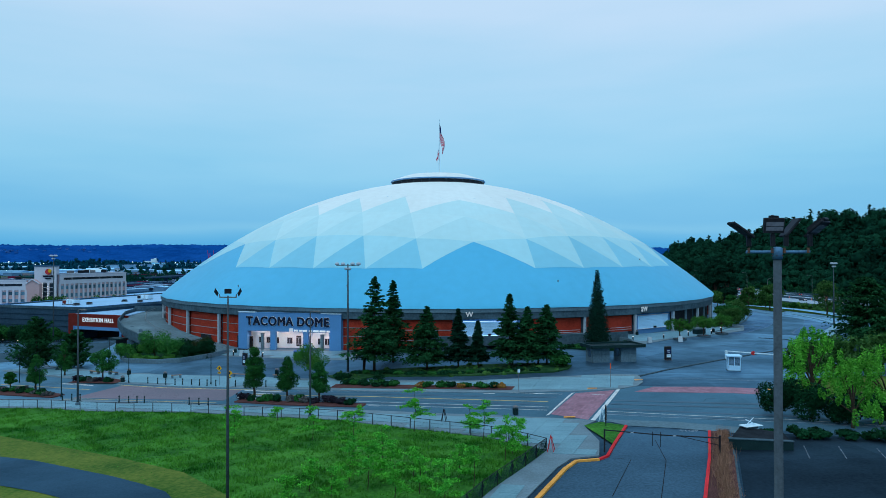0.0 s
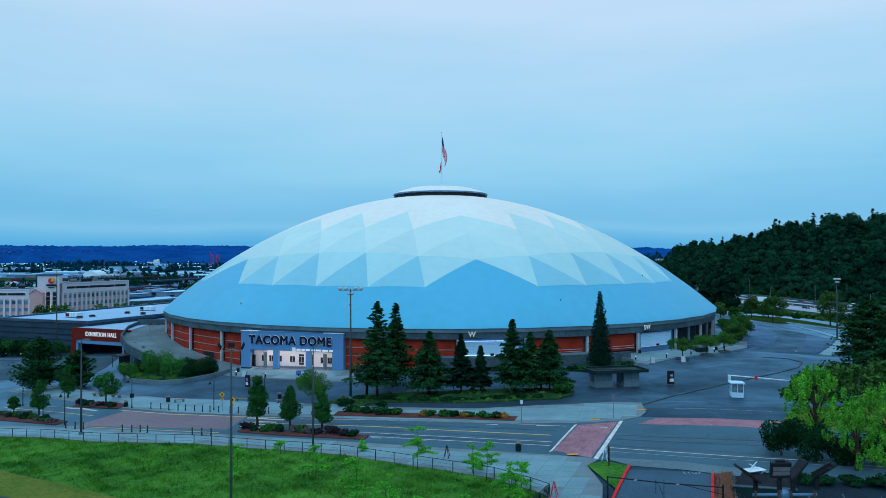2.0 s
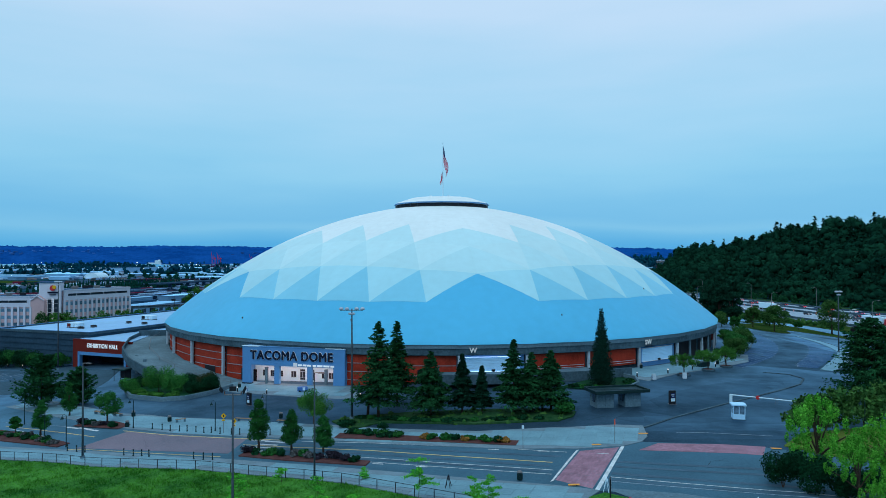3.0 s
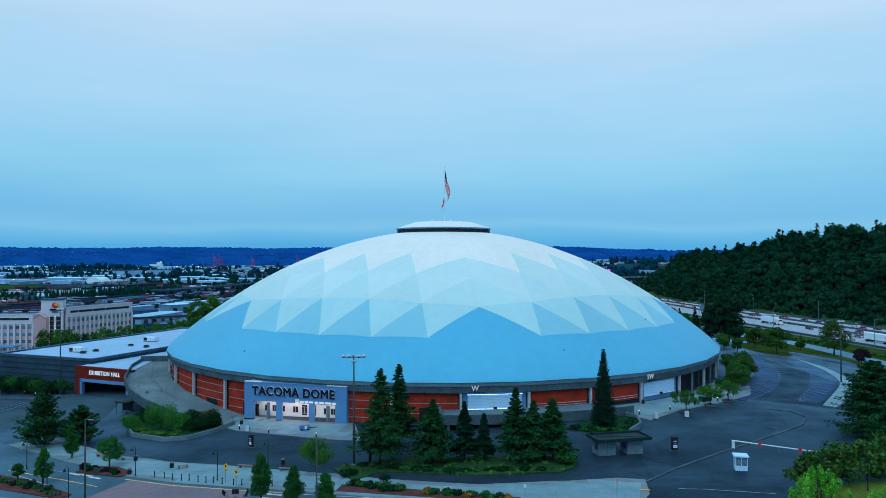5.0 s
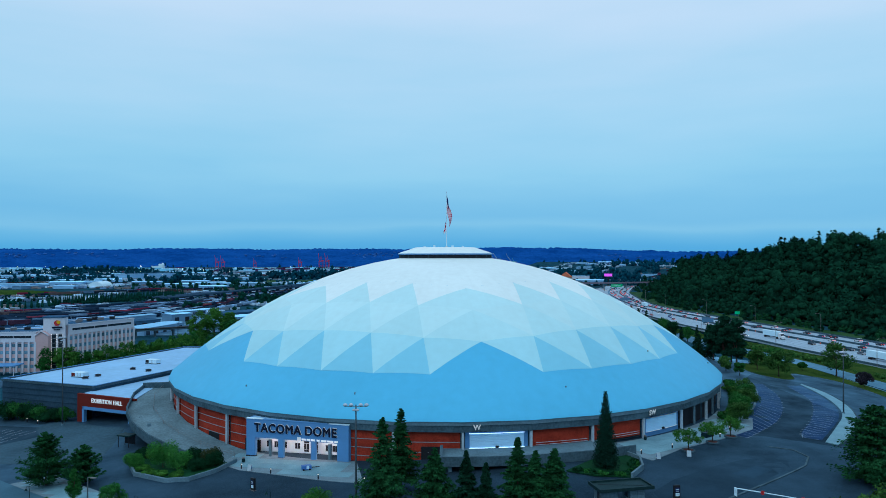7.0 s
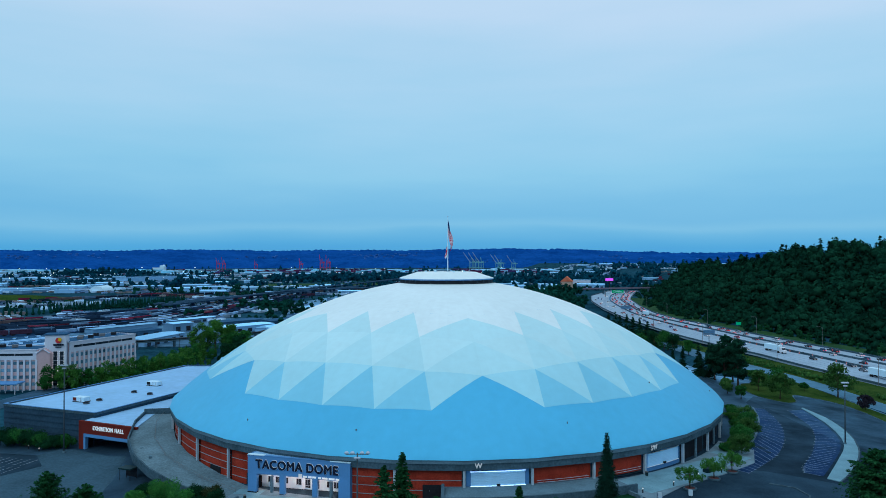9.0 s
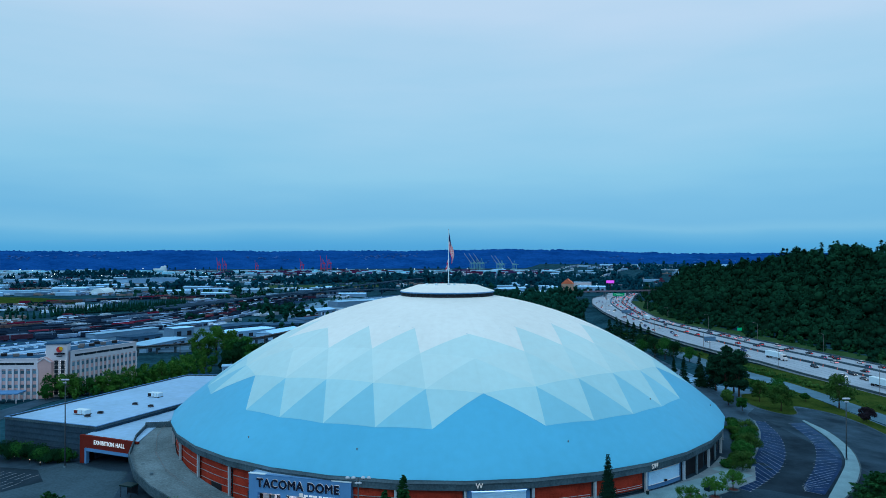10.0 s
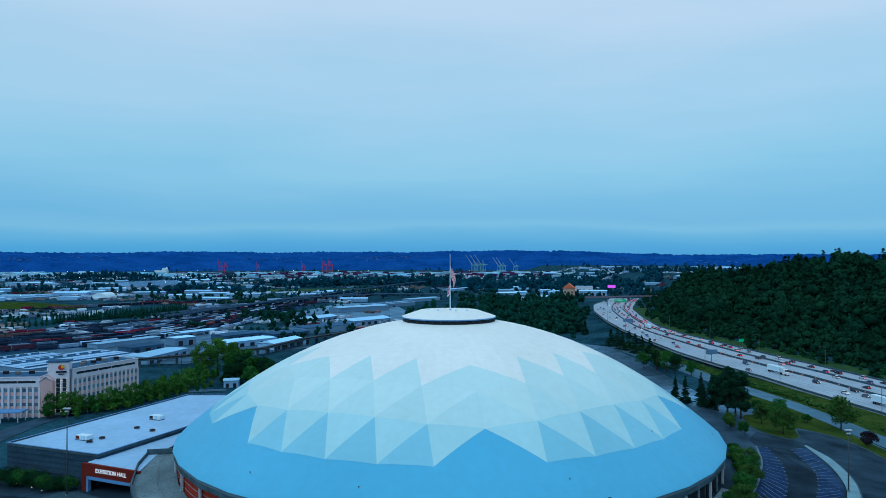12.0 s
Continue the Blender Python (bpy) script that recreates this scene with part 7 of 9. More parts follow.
def lit_bollard(x, y):
    b = thing("path_light", pose(x, y, float(gz(x, y)) + 0.1), "dark path light with a pale lit top", "path light", "path lights")
    part("stem", Mesh().lathe((0, 0, 0), ((0.13, 0), (0.12, 0.75), (0.12, 0.8)), 10), M["dark_metal"], b)
    part("lamp_ring", Mesh().lathe((0, 0, 0.8), ((0.11, 0), (0.11, 0.18)), 10), M["head"], b, "pale glowing ring")
    part("cap", Mesh().lathe((0, 0, 0.98), ((0.14, 0), (0.12, 0.06)), 10), M["dark_metal"], b)


for p in ((-33.9, -84.6), (-23.9, -89.1), (-40.6, -81.0), (-14.9, -92.4), (38.9, -80.5), (46.5, -76.0), (53.5, -70.5), (60.0, -66.5), (64.5, -60.5), (-126, -16), (-119, -20.5), (-114, -24), (-133, -11)):
    lit_bollard(*p)


def bin_(x, y, h=1.15):
    b = thing("litter_bin", pose(x, y, float(gz(x, y)) + 0.15) @ Matrix.Diagonal((0.78, 0.78, 0.86, 1)), "dark green slatted litter bin with a domed lid", "litter bin", "litter bins")
    part("bin_body", Mesh().lathe((0, 0, 0), ((0.36, 0), (0.38, 0.1), (0.38, h * 0.68), (0.34, h * 0.7)), 12), M["green_metal"], b)
    for k in range(12):
        a = k * math.pi / 6
        part("slat", Mesh().box((0.395 * math.cos(a), 0.395 * math.sin(a), h * 0.36), (0.03, 0.11, h * 0.6), a), M["green_metal"], b)
    part("bin_lid", Mesh().lathe((0, 0, h * 0.82), ((0.40, 0), (0.40, 0.06), (0.26, 0.2), (0.05, 0.26)), 12), M["grey_metal"], b, "grey domed lid")
    part("lid_stay", Mesh().box((0, 0.33, h * 0.76), (0.06, 0.04, 0.2)).box((0, -0.33, h * 0.76), (0.06, 0.04, 0.2)), M["dark_metal"], b)


for p in ((-44.4, -106.1), (-50.0, -109.0), (8.5, -143.6), (-52.5, -101.0), (-41.5, -76.5), (-26.3, -106.0), (-83.0, -22.0), (62.0, -62.5), (42.8, -69.5)):
    bin_(*p)


def bench(x, y, rz, n=2.6):
    b = thing("bench", pose(x, y, float(gz(x, y)) + 0.15, 0, 0, rz), "long low wooden bench on concrete feet", "bench", "plaza benches")
    for k in range(3):
        part("seat_slat", Mesh().box((0, -0.18 + k * 0.18, 0.45), (n, 0.15, 0.06), bevel=0.01), M["wood"], b)
    for sx in (-n * 0.38, n * 0.38):
        part("foot", Mesh().box((sx, 0, 0.2), (0.3, 0.5, 0.42), bevel=0.03), M["concrete"], b)


for x, y, r, n in ((-42.4, -106.6, 25, 1.6), (-55.8, -99.6, -30, 2.2), (-31.4, -107.6, -15, 4.2), (-24.6, -109.8, -15, 3.2), (-60.2, -97.0, -35, 3.0)):
    bench(x, y, r, n)


def totem(x, y, rz):
    k = thing("information_totem", pose(x, y, float(gz(x, y)) + 0.04, 0, 0, rz), "black poster totem with pale panels", "totem", "poster totems")
    part("casing", Mesh().box((0, 0, 1.12), (1.1, 0.42, 2.2), bevel=0.05), M["dark_metal"], k)
    part("poster", Mesh().box((0.05, -0.22, 1.45), (0.72, 0.03, 0.75)), M["cloth_blue"], k, "dark blue poster")
    part("poster_panel", Mesh().box((0.05, -0.225, 0.72), (0.7, 0.03, 0.5)), M["white"], k, "white printed panel")
    part("printed_bars", Mesh().box((0.02, -0.243, 1.55), (0.5, 0.012, 0.18)).box((0.05, -0.243, 1.25), (0.4, 0.012, 0.08)).box((0.05, -0.246, 0.75), (0.5, 0.012, 0.06)), M["rail"], k)
    part("foot_plate", Mesh().box((0, 0, 0.03), (1.25, 0.6, 0.06)), M["grey_metal"], k)


totem(37.5, -106.2, 8)
totem(-34.7, -94.2, -40)


def sandwich(x, y, rz):
    s = thing("sandwich_board", pose(x, y, float(gz(x, y)) + 0.13, 0, 0, rz), "white and blue folding notice board", "notice board", "notice boards")
    for sg in (-1, 1):
        bd = part("board", Mesh().box((0, 0, 0), (0.8, 0.05, 1.15), bevel=0.02), M["rail"], s)
        bd.matrix_local = pose(0, sg * 0.22, 0.58, sg * 12)
        part("notice", Mesh().box((0, sg * -0.035, 0.1), (0.62, 0.015, 0.7)), M["blue_tent"], bd, "blue notice")
        part("notice_bars", Mesh().box((0, sg * -0.045, 0.28), (0.45, 0.01, 0.1)).box((0, sg * -0.045, 0.05), (0.45, 0.01, 0.08)), M["white"], bd)


for p in ((41.3, -83.6, 10), (47.9, -81.9, -10), (-38.5, -82.5, -15)):
    sandwich(*p)
tent = thing("covered_cart", pose(-27.3, -83.0, float(gz(-27.3, -83.0)) + 0.13, 0, 0, 20), "low cart under a blue cover by the entrance", "cart")
part("cart_box", Mesh().box((0, 0, 0.55), (1.9, 1.0, 0.8), bevel=0.1), M["blue_tent"], tent, "blue cover with a pale stripe")
part("cover_stripe", Mesh().box((0.2, -0.51, 0.6), (0.5, 0.03, 0.6)), M["white"], tent)
part("draw_bar", Mesh().box((1.7, 0, 0.4), (1.7, 0.15, 0.12)), M["dark_metal"], tent)
for sx in (-0.6, 0.6):
    part("wheel", Mesh().tube([(sx, -0.55, 0.18), (sx, 0.55, 0.18)], [0.18, 0.18], 10), M["rubber"], tent)


def sign(x, y, h, kind, rz=0):
    s = thing({"xing": "crossing_sign", "small": "parking_sign", "walk": "walk_sign"}[kind], pose(x, y, float(gz(x, y)) + 0.14, 0, 0, rz), {"xing": "yellow diamond crossing sign on a post", "small": "small white parking sign on a slim post", "walk": "orange sign board seen edge on, on a post"}[kind], "sign")
    part("post", Mesh().tube([(0, 0, 0), (0, 0, h)], [0.035, 0.03], 6), M["grey_metal"], s)
    if kind == "xing":
        d = part("diamond", Mesh().box((0, 0, 0), (0.6, 0.03, 0.6), bevel=0.01), M["yellow"], s, "yellow diamond plate")
        d.matrix_local = pose(0, -0.05, h - 0.3, 0, 45)
        part("arrow_plate", Mesh().box((0, -0.05, h - 0.95), (0.45, 0.03, 0.26)), M["yellow"], s, "yellow arrow plate")
        part("symbol", Mesh().box((0, -0.085, h - 0.3), (0.18, 0.015, 0.34)).box((0, -0.085, h - 0.95), (0.25, 0.015, 0.08)), M["navy"], s, "dark symbol bars")
    elif kind == "small":
        part("plate", Mesh().box((0, -0.04, h - 0.25), (0.32, 0.02, 0.45)), M["white"], s)
    else:
        part("plate", Mesh().box((0, -0.04, h - 0.3), (0.12, 0.04, 0.75)), M["orange"], s)
    return s


sign(-32.9, -114.9, 2.9, "xing")
sign(-31.0, -116.0, 2.3, "xing")
sign(10.3, -131.0, 2.9, "small")
sign(22.1, -130.8, 3.0, "walk")


# A-frame barriers
def aframe(x, y, rz, mt, legs="white"):
    b = thing("folding_barrier", pose(x, y, float(gz(x, y)) + 0.14, 0, 0, rz), "leaning folded barrier frame on the sidewalk", "barrier", "barriers")
    for sg in (-1, 1):
        part("leg", Mesh().tube([(sg * 0.5, 0.25, 0), (sg * 0.1, 0, 1.35)], [0.035, 0.03], 6), M[legs], b)
        part("leg", Mesh().tube([(sg * 0.5, -0.3, 0), (sg * 0.1, 0, 1.35)], [0.035, 0.03], 6), M[legs], b)
    part("board", Mesh().box((0, -0.1, 1.0), (0.9, 0.04, 0.25)), M[mt], b)


aframe(0.6, -144.6, 82, "dark_metal", "dark_metal")
aframe(16.8, -148.9, 70, "white")
aframe(9.75, -160.1, 75, "red", "red")
mb = thing("map_board", pose(16.7, -151.0, float(gz(16.7, -151.0)) + 0.17, 0, 0, 78), "dark free-standing notice case on two legs", "notice board")
part("case", Mesh().box((0, 0, 1.25), (1.1, 0.14, 1.3), bevel=0.03), M["dark_metal"], mb)
part("case_panel", Mesh().box((0, -0.08, 1.25), (0.9, 0.02, 1.05)), M["rail"], mb, "pale notice panel")
for sx in (-0.45, 0.45):
    part("leg", Mesh().tube([(sx, 0, 0), (sx, 0, 0.7)], [0.05, 0.05], 6), M["dark_metal"], mb)

# swing gate over the drive
gt = thing("swing_gate", pose(14.1, -161.5, 0.74), "long dark tubular swing gate across the drive", "gate")
part("gate_post", Mesh().tube([(0, 0, -0.1), (0, 0, 1.85)], [0.07, 0.07], 8), M["dark_metal"], gt)
part("gate_post", Mesh().tube([(8.6, -3.0, 0.2), (8.6, -3.0, 2.05)], [0.09, 0.09], 8), M["dark_metal"], gt)
part("gate_arm", Mesh().tube([(0, 0, 1.78), (4.3, -1.5, 1.72), (8.6, -3.0, 1.84)], [0.05] * 3, 8), M["dark_metal"], gt)
part("gate_brace", Mesh().tube([(5.8, -2.0, 1.72), (8.6, -3.0, 1.25)], [0.03, 0.03], 6), M["dark_metal"], gt)
for u in (0.43, 0.50):
    part("drop_leg", Mesh().tube([(8.6 * u, -3.0 * u, 1.95), (8.6 * u, -3.0 * u, 0.75)], [0.03, 0.03], 6), M["dark_metal"], gt)
for u in (0.25, 0.62):
    part("reflector", Mesh().box((8.6 * u, -3.0 * u - 0.06, 1.75), (0.3, 0.02, 0.09)), M["rail"], gt)
ret = thing("retaining_wall", pose(26.9, -162.6, float(gz(26.9, -162.6)), 0, 0, -12), "low dark mossy retaining wall by the car park", "wall")
part("wall_body", Mesh().box((0, 0, 0.35), (5.0, 0.35, 1.0), bevel=0.04), M["green_metal"], ret)
part("wall_cap", Mesh().box((0, 0, 0.88), (5.1, 0.45, 0.08), bevel=0.02), M["fascia"], ret)
part("raised_soil", Mesh().prism([(-2.4, 0.2), (2.4, 0.2), (2.6, 3.4), (-0.6, 5.2)], 0.1, 0.74), M["soil"], ret, "dark bare soil behind the wall")
ub = thing("fallen_sign", pose(28.1, -158.0, float(gz(28.1, -158.0)) + 0.82, 0, 0, 20), "white sign stand lying flat on the kerb", "sign")
part("sign_plate", Mesh().box((0, 0, 0.3), (1.9, 1.0, 0.05), bevel=0.02), M["white"], ub)
part("sign_leg", Mesh().tube([(-0.6, 0, 0.3), (0.5, 0.2, 0.9)], [0.04, 0.04], 6).tube([(0.6, 0, 0.3), (-0.4, 0.2, 0.8)], [0.04, 0.04], 6), M["white"], ub)
part("sign_foot", Mesh().box((0, 0, 0.14), (1.2, 0.5, 0.28)), M["fascia"], ub)

# ticket shelter: two blocks below one tray roof
ts = thing("ticket_shelter", pose(28.1, -107.6, float(gz(28.1, -107.6)), 0, 0, 13), "two concrete booths under one flat dark roof", "shelter")
for x, w in ((-2.6, 2.9), (2.2, 2.7)):
    bo = part("booth_block", Mesh().box((x, 0, 1.2), (w, 2.6, 2.4), bevel=0.04), M["concrete"], ts, "pale concrete booth")
    part("booth_window", Mesh().box((x - w / 2 + 0.1 if x < 0 else x - w / 2 - 0.0, -0.2, 1.5), (0.25, 1.0, 1.3)), M["glass"], bo)
    part("form_joint", Mesh().box((x, -1.31, 1.3), (0.03, 0.02, 2.3)).box((x, -1.31, 1.3), (w * 0.98, 0.02, 0.03)), M["fascia"], bo)
tray = Mesh().box((0, 0, 2.5), (9.0, 4.4, 0.2))
part("roof_slab", tray, M["green_metal"], ts, "dark roof slab")
for c, s in (((0, -2.2, 2.62), (9.3, 0.22, 0.5)), ((0, 2.2, 2.62), (9.3, 0.22, 0.5)), ((-4.55, 0, 2.62), (0.22, 4.2, 0.5)), ((4.55, 0, 2.62), (0.22, 4.2, 0.5))):
    part("roof_edge", Mesh().box(c, s), M["green_metal"], ts, "raised dark green-black roof edge")
part("roof_rail", Mesh().tube([(-3.5, 1.0, 2.64), (3.5, -1.0, 2.64)], [0.03, 0.03], 6), M["dark_metal"], ts)

# guard booth
gb = thing("guard_booth", pose(43.9, -116.6, float(gz(43.9, -116.6)) + 0.04, 0, 0, -12), "small pale blue guard booth with big windows", "booth")
part("lower_panel", Mesh().box((0, 0, 0.45), (1.7, 1.5, 0.8), bevel=0.03), M["roller"], gb)
part("booth_window", Mesh().box((0, 0, 1.48), (1.64, 1.44, 1.3)), M["booth_glass"], gb)
for sx in (-0.8, 0.0, 0.8):
    part("mullion", Mesh().box((sx, -0.72, 1.48), (0.09, 0.08, 1.3)), M["roller"], gb)
for sy in (-0.7, 0.0, 0.7):
    part("mullion", Mesh().box((-0.82, sy, 1.48), (0.08, 0.09, 1.3)).box((0.82, sy, 1.48), (0.08, 0.09, 1.3)), M["roller"], gb)
part("booth_roof", Mesh().box((0, 0, 2.22), (2.1, 1.9, 0.22), bevel=0.06), M["roller"], gb)
part("skid", Mesh().box((0, 0, 0.05), (1.8, 1.6, 0.12)), M["fascia"], gb)
# barrier arm
ba = thing("barrier_arm", pose(47.7, -104.7, float(gz(47.7, -104.7))), "long white barrier arm with red stop discs", "barrier")
bend = Vector((60.5, -112.5, 0)) - Vector((47.7, -104.7, 0))
part("barrier_post", Mesh().box((0, 0, 0.7), (0.4, 0.4, 1.5), bevel=0.05), M["white"], ba)
part("arm", Mesh().tube([(0, 0, 1.35), (bend.x, bend.y, 1.2)], [0.10, 0.09], 8), M["white"], ba)
for u in (0.27, 0.66):
    part("stop_disc", Mesh().tube([(bend.x * u, bend.y * u - 0.12, 1.32), (bend.x * u, bend.y * u - 0.18, 1.32)], [0.36, 0.36], 8), M["red"], ba, "red octagonal disc")
for u in (0.45, 0.47):
    part("drop_leg", Mesh().tube([(bend.x * u, bend.y * u, 1.7), (bend.x * u, bend.y * u, 0.5)], [0.03, 0.03], 6), M["grey_metal"], ba)
part("rest_post", Mesh().tube([(bend.x, bend.y, 0), (bend.x, bend.y, 1.15)], [0.08, 0.08], 8), M["grey_metal"], ba)
# bus shelter behind the trees
bs = thing("bus_shelter", pose(60.5, -136.0, float(gz(60.5, -136.0)), 0, 0, -15), "dark glazed bus shelter with a pale flat roof", "shelter")
part("shelter_roof", Mesh().box((0, 0, 2.7), (6.5, 2.0, 0.16), bevel=0.04), M["rail"], bs, "pale flat roof")
for sx in (-3.0, -1.0, 1.0, 3.0):
    part("frame_post", Mesh().tube([(sx, 0.8, 0), (sx, 0.8, 2.65)], [0.06, 0.06], 6), M["dark_metal"], bs)
for sx in (-2.0, 0.0, 2.0):
    part("glass_panel", Mesh().box((sx, 0.8, 1.3), (1.8, 0.05, 2.1)), M["glass"], bs)
part("shelter_bench", Mesh().box((0, 0.4, 0.5), (4.0, 0.4, 0.08)), M["wood"], bs)
dep = thing("skip_container", pose(57.5, -66.0, float(gz(57.5, -66.0)) + 0.12, 0, 0, 35), "low dark green storage box by the gate", "container")
part("box_body", Mesh().box((0, 0, 0.5), (3.0, 1.3, 1.0), bevel=0.06), M["green_metal"], dep)
part("box_lid", Mesh().box((0, 0, 1.05), (3.1, 1.4, 0.12), bevel=0.03), M["fascia"], dep)


# ---------------------------------------------------------------- freeway
def xnear(y):
    return np.interp(y, (-250, 69, 118, 163, 199, 252, 317, 407, 501, 620, 738, 866), (222, 179, 172, 168, 161, 155, 153.5, 154, 160, 173, 197, 250))


def xfar(y):
    return np.interp(y, (-250, 147, 189, 247, 325, 376, 443, 542, 657, 800, 897), (270, 227, 221, 212, 203, 196, 196, 209, 229, 272, 306))


FY = np.concatenate([np.arange(-200, 600, 20.0), np.arange(600, 900, 25.0)])
FZ = -5.85


def ribbon(name, u0, u1, dz, material, label, thick=0.0):
    """A strip of the freeway between two shares of its width."""
    a = [(float(xnear(y) * (1 - u0) + xfar(y) * u0), float(y)) for y in FY]
    b = [(float(xnear(y) * (1 - u1) + xfar(y) * u1), float(y)) for y in FY]
    n = len(FY)
    v = [(*p, FZ + dz) for p in a] + [(*p, FZ + dz) for p in b] + [(*p, FZ + dz - max(thick, 0.05)) for p in a] + [(*p, FZ + dz - max(thick, 0.05)) for p in b]
    f = [(i, n + i, n + i + 1, i + 1) for i in range(n - 1)] + [(i, i + 1, 2 * n + i + 1, 2 * n + i) for i in range(n - 1)] + [(n + i, 3 * n + i, 3 * n + i + 1, n + i + 1) for i in range(n - 1)]
    ob = part(name, Mesh().add(v, f), material)
    return tagged(ob, label, kind="structure")


ribbon("freeway_road", 0.0, 1.0, 0.0, M["freeway"], "pale grey concrete freeway", 0.8)
# one dark strip for the shoulder and the median barrier's painted shadow
ribbon("freeway_shoulder_road", 0.45, 0.49, 0.03, M["dark_asphalt"], "dark asphalt inner shoulder with the barrier's shadow in its colour")
for u, lab in ((0.003, "concrete edge barrier"), (0.47, "concrete median barrier"), (0.74, "concrete lane barrier"), (0.995, "concrete edge barrier")):
    ribbon("freeway_barrier_trim", u - 0.004, u + 0.004, 0.95, M["fascia"], lab, 0.95)
for u in (0.15, 0.22, 0.29, 0.36, 0.57, 0.64, 0.82):
    ribbon("freeway_lane_line", u - 0.0018, u + 0.0018, 0.05, M["worn_line"], "white freeway lane line")
drape("east_lot_road", [(84, 66), (94, 52), (106, 58), (112, 84), (120, 112), (126, 150), (130, 230), (126, 330), (96, 400), (60, 430), (50, 300), (70, 160)], 0.16, M["old_asphalt"], cell=40.0, label="dark asphalt lots beside the frontage road")
FRONT = [(160, -120), (151, -20), (149.5, 31), (149.2, 60), (149.4, 93), (148.6, 130), (147.2, 172), (144, 220), (138, 267), (130, 330)]
stripe("frontage_road", FRONT, 10.5, 0.14, M["road"], label="grey frontage road beside the freeway")
drape("frontage_verge_ground", [(float(np.interp(y, [q[1] for q in FRONT], [q[0] for q in FRONT])) + 5.3, y) for y in range(-100, 321, 20)] + [(float(xnear(y)) - 0.4, y) for y in range(320, -101, -20)], 0.1, M["dry_verge"], label="dry grass strip between road and freeway")
stripe("far_verge_ground", [(float(xfar(y)) + 11, float(y)) for y in range(60, 720, 30)], 20.0, 0.12, M["verge"], label="yellow-green grass edge below the woods")


def car_model(name, paint, suv, label, group, far=False):
    c = thing(name, pose(0, 0, -200), label, "car", group)
    h0, h1, ln = (0.95, 1.75, 4.7) if suv else (0.85, 1.42, 4.5)
    prof = [(-ln / 2, 0.3), (-ln / 2, h0 * 0.95), (-ln / 2 + 0.1, h0), (ln / 2 - 0.9, h0), (ln / 2 - 0.1, h0 * 0.8), (ln / 2, 0.55), (ln / 2, 0.3)]
    v = [(x, s * (0.9 if z > 0.5 else 0.84), z) for s in (-1, 1) for x, z in prof]
    n = len(prof)
    part("body", Mesh().add(v, [tuple(range(n)), tuple(range(2 * n - 1, n - 1, -1))] + [(i, n + i, n + (i + 1) % n, (i + 1) % n) for i in range(n)]), CARPAINT[paint], c)
    t0, t1 = (-ln / 2 + 0.15, ln / 2 - 1.5) if suv else (-ln / 2 + 0.5, ln / 2 - 1.4)
    vs = [(t0, -0.82, h0), (t1, -0.82, h0), (t1, 0.82, h0), (t0, 0.82, h0), (t0 + 0.45, -0.66, h1 - 0.06), (t1 - 0.75, -0.66, h1 - 0.06), (t1 - 0.75, 0.66, h1 - 0.06), (t0 + 0.45, 0.66, h1 - 0.06)]
    part("cabin_glass", Mesh().add(vs, [(4, 5, 6, 7), (0, 1, 5, 4), (1, 2, 6, 5), (2, 3, 7, 6), (3, 0, 4, 7)]), M["glass"], c, "dark car windows")
    part("roof", Mesh().box(((t0 + t1) / 2 - 0.15, 0, h1 - 0.02), (t1 - t0 - 1.1, 1.34, 0.08), bevel=0.03), CARPAINT[paint], c)
    for sx in (-ln * 0.31, ln * 0.31):
        for sy in () if far else (-0.82, 0.82):
            part("wheel", Mesh().tube([(sx, sy - 0.1, 0.33), (sx, sy + 0.1, 0.33)], [0.33, 0.33], 10), M["rubber"], c)
    for sy in (-0.65, 0.65):
        part("tail_light", Mesh().box((-ln / 2 - 0.01, sy, h0 * 0.82), (0.06, 0.34, 0.18)), M["tail"], c, "glowing red tail light")
        part("headlight", Mesh().box((ln / 2 - 0.02, sy, 0.62), (0.06, 0.34, 0.14)), M["head"], c)
    return c


CARS = (("white", False, "white saloon car on the freeway"), ("white", True, "white estate car on the freeway"), ("black", False, "black saloon car on the freeway"), ("black", True, "black off-road car on the freeway"), ("grey", False, "grey saloon car on the freeway"), ("silver", True, "silver off-road car on the freeway"), ("red", False, "red saloon car on the freeway"), ("blue", True, "dark blue off-road car on the freeway"))
MODELS = [car_model("car", p, s, lab, "cars on the freeway") for p, s, lab in CARS]
FAR_MODELS = [car_model("car", p, s, lab, "cars on the freeway", True) for p, s, lab in CARS]


def on_freeway(u, y):
    x = float(xnear(y) * (1 - u) + xfar(y) * u)
    y2 = y + 3
    x2 = float(xnear(y2) * (1 - u) + xfar(y2) * u)
    return x, math.atan2(3, x2 - x)


rc = random.Random(21)
used = []
def put_car(u, y, away):
    x, a = on_freeway(u, y)
    if any((x - p) ** 2 + (y - q) ** 2 < 36 for p, q in used):
        return
    used.append((x, y))
    copy_thing(rc.choice(FAR_MODELS if y > 300 else MODELS), Matrix.Translation((x, y, FZ + 0.02)) @ Matrix.Rotation(a if away else a + math.pi, 4, "Z"))


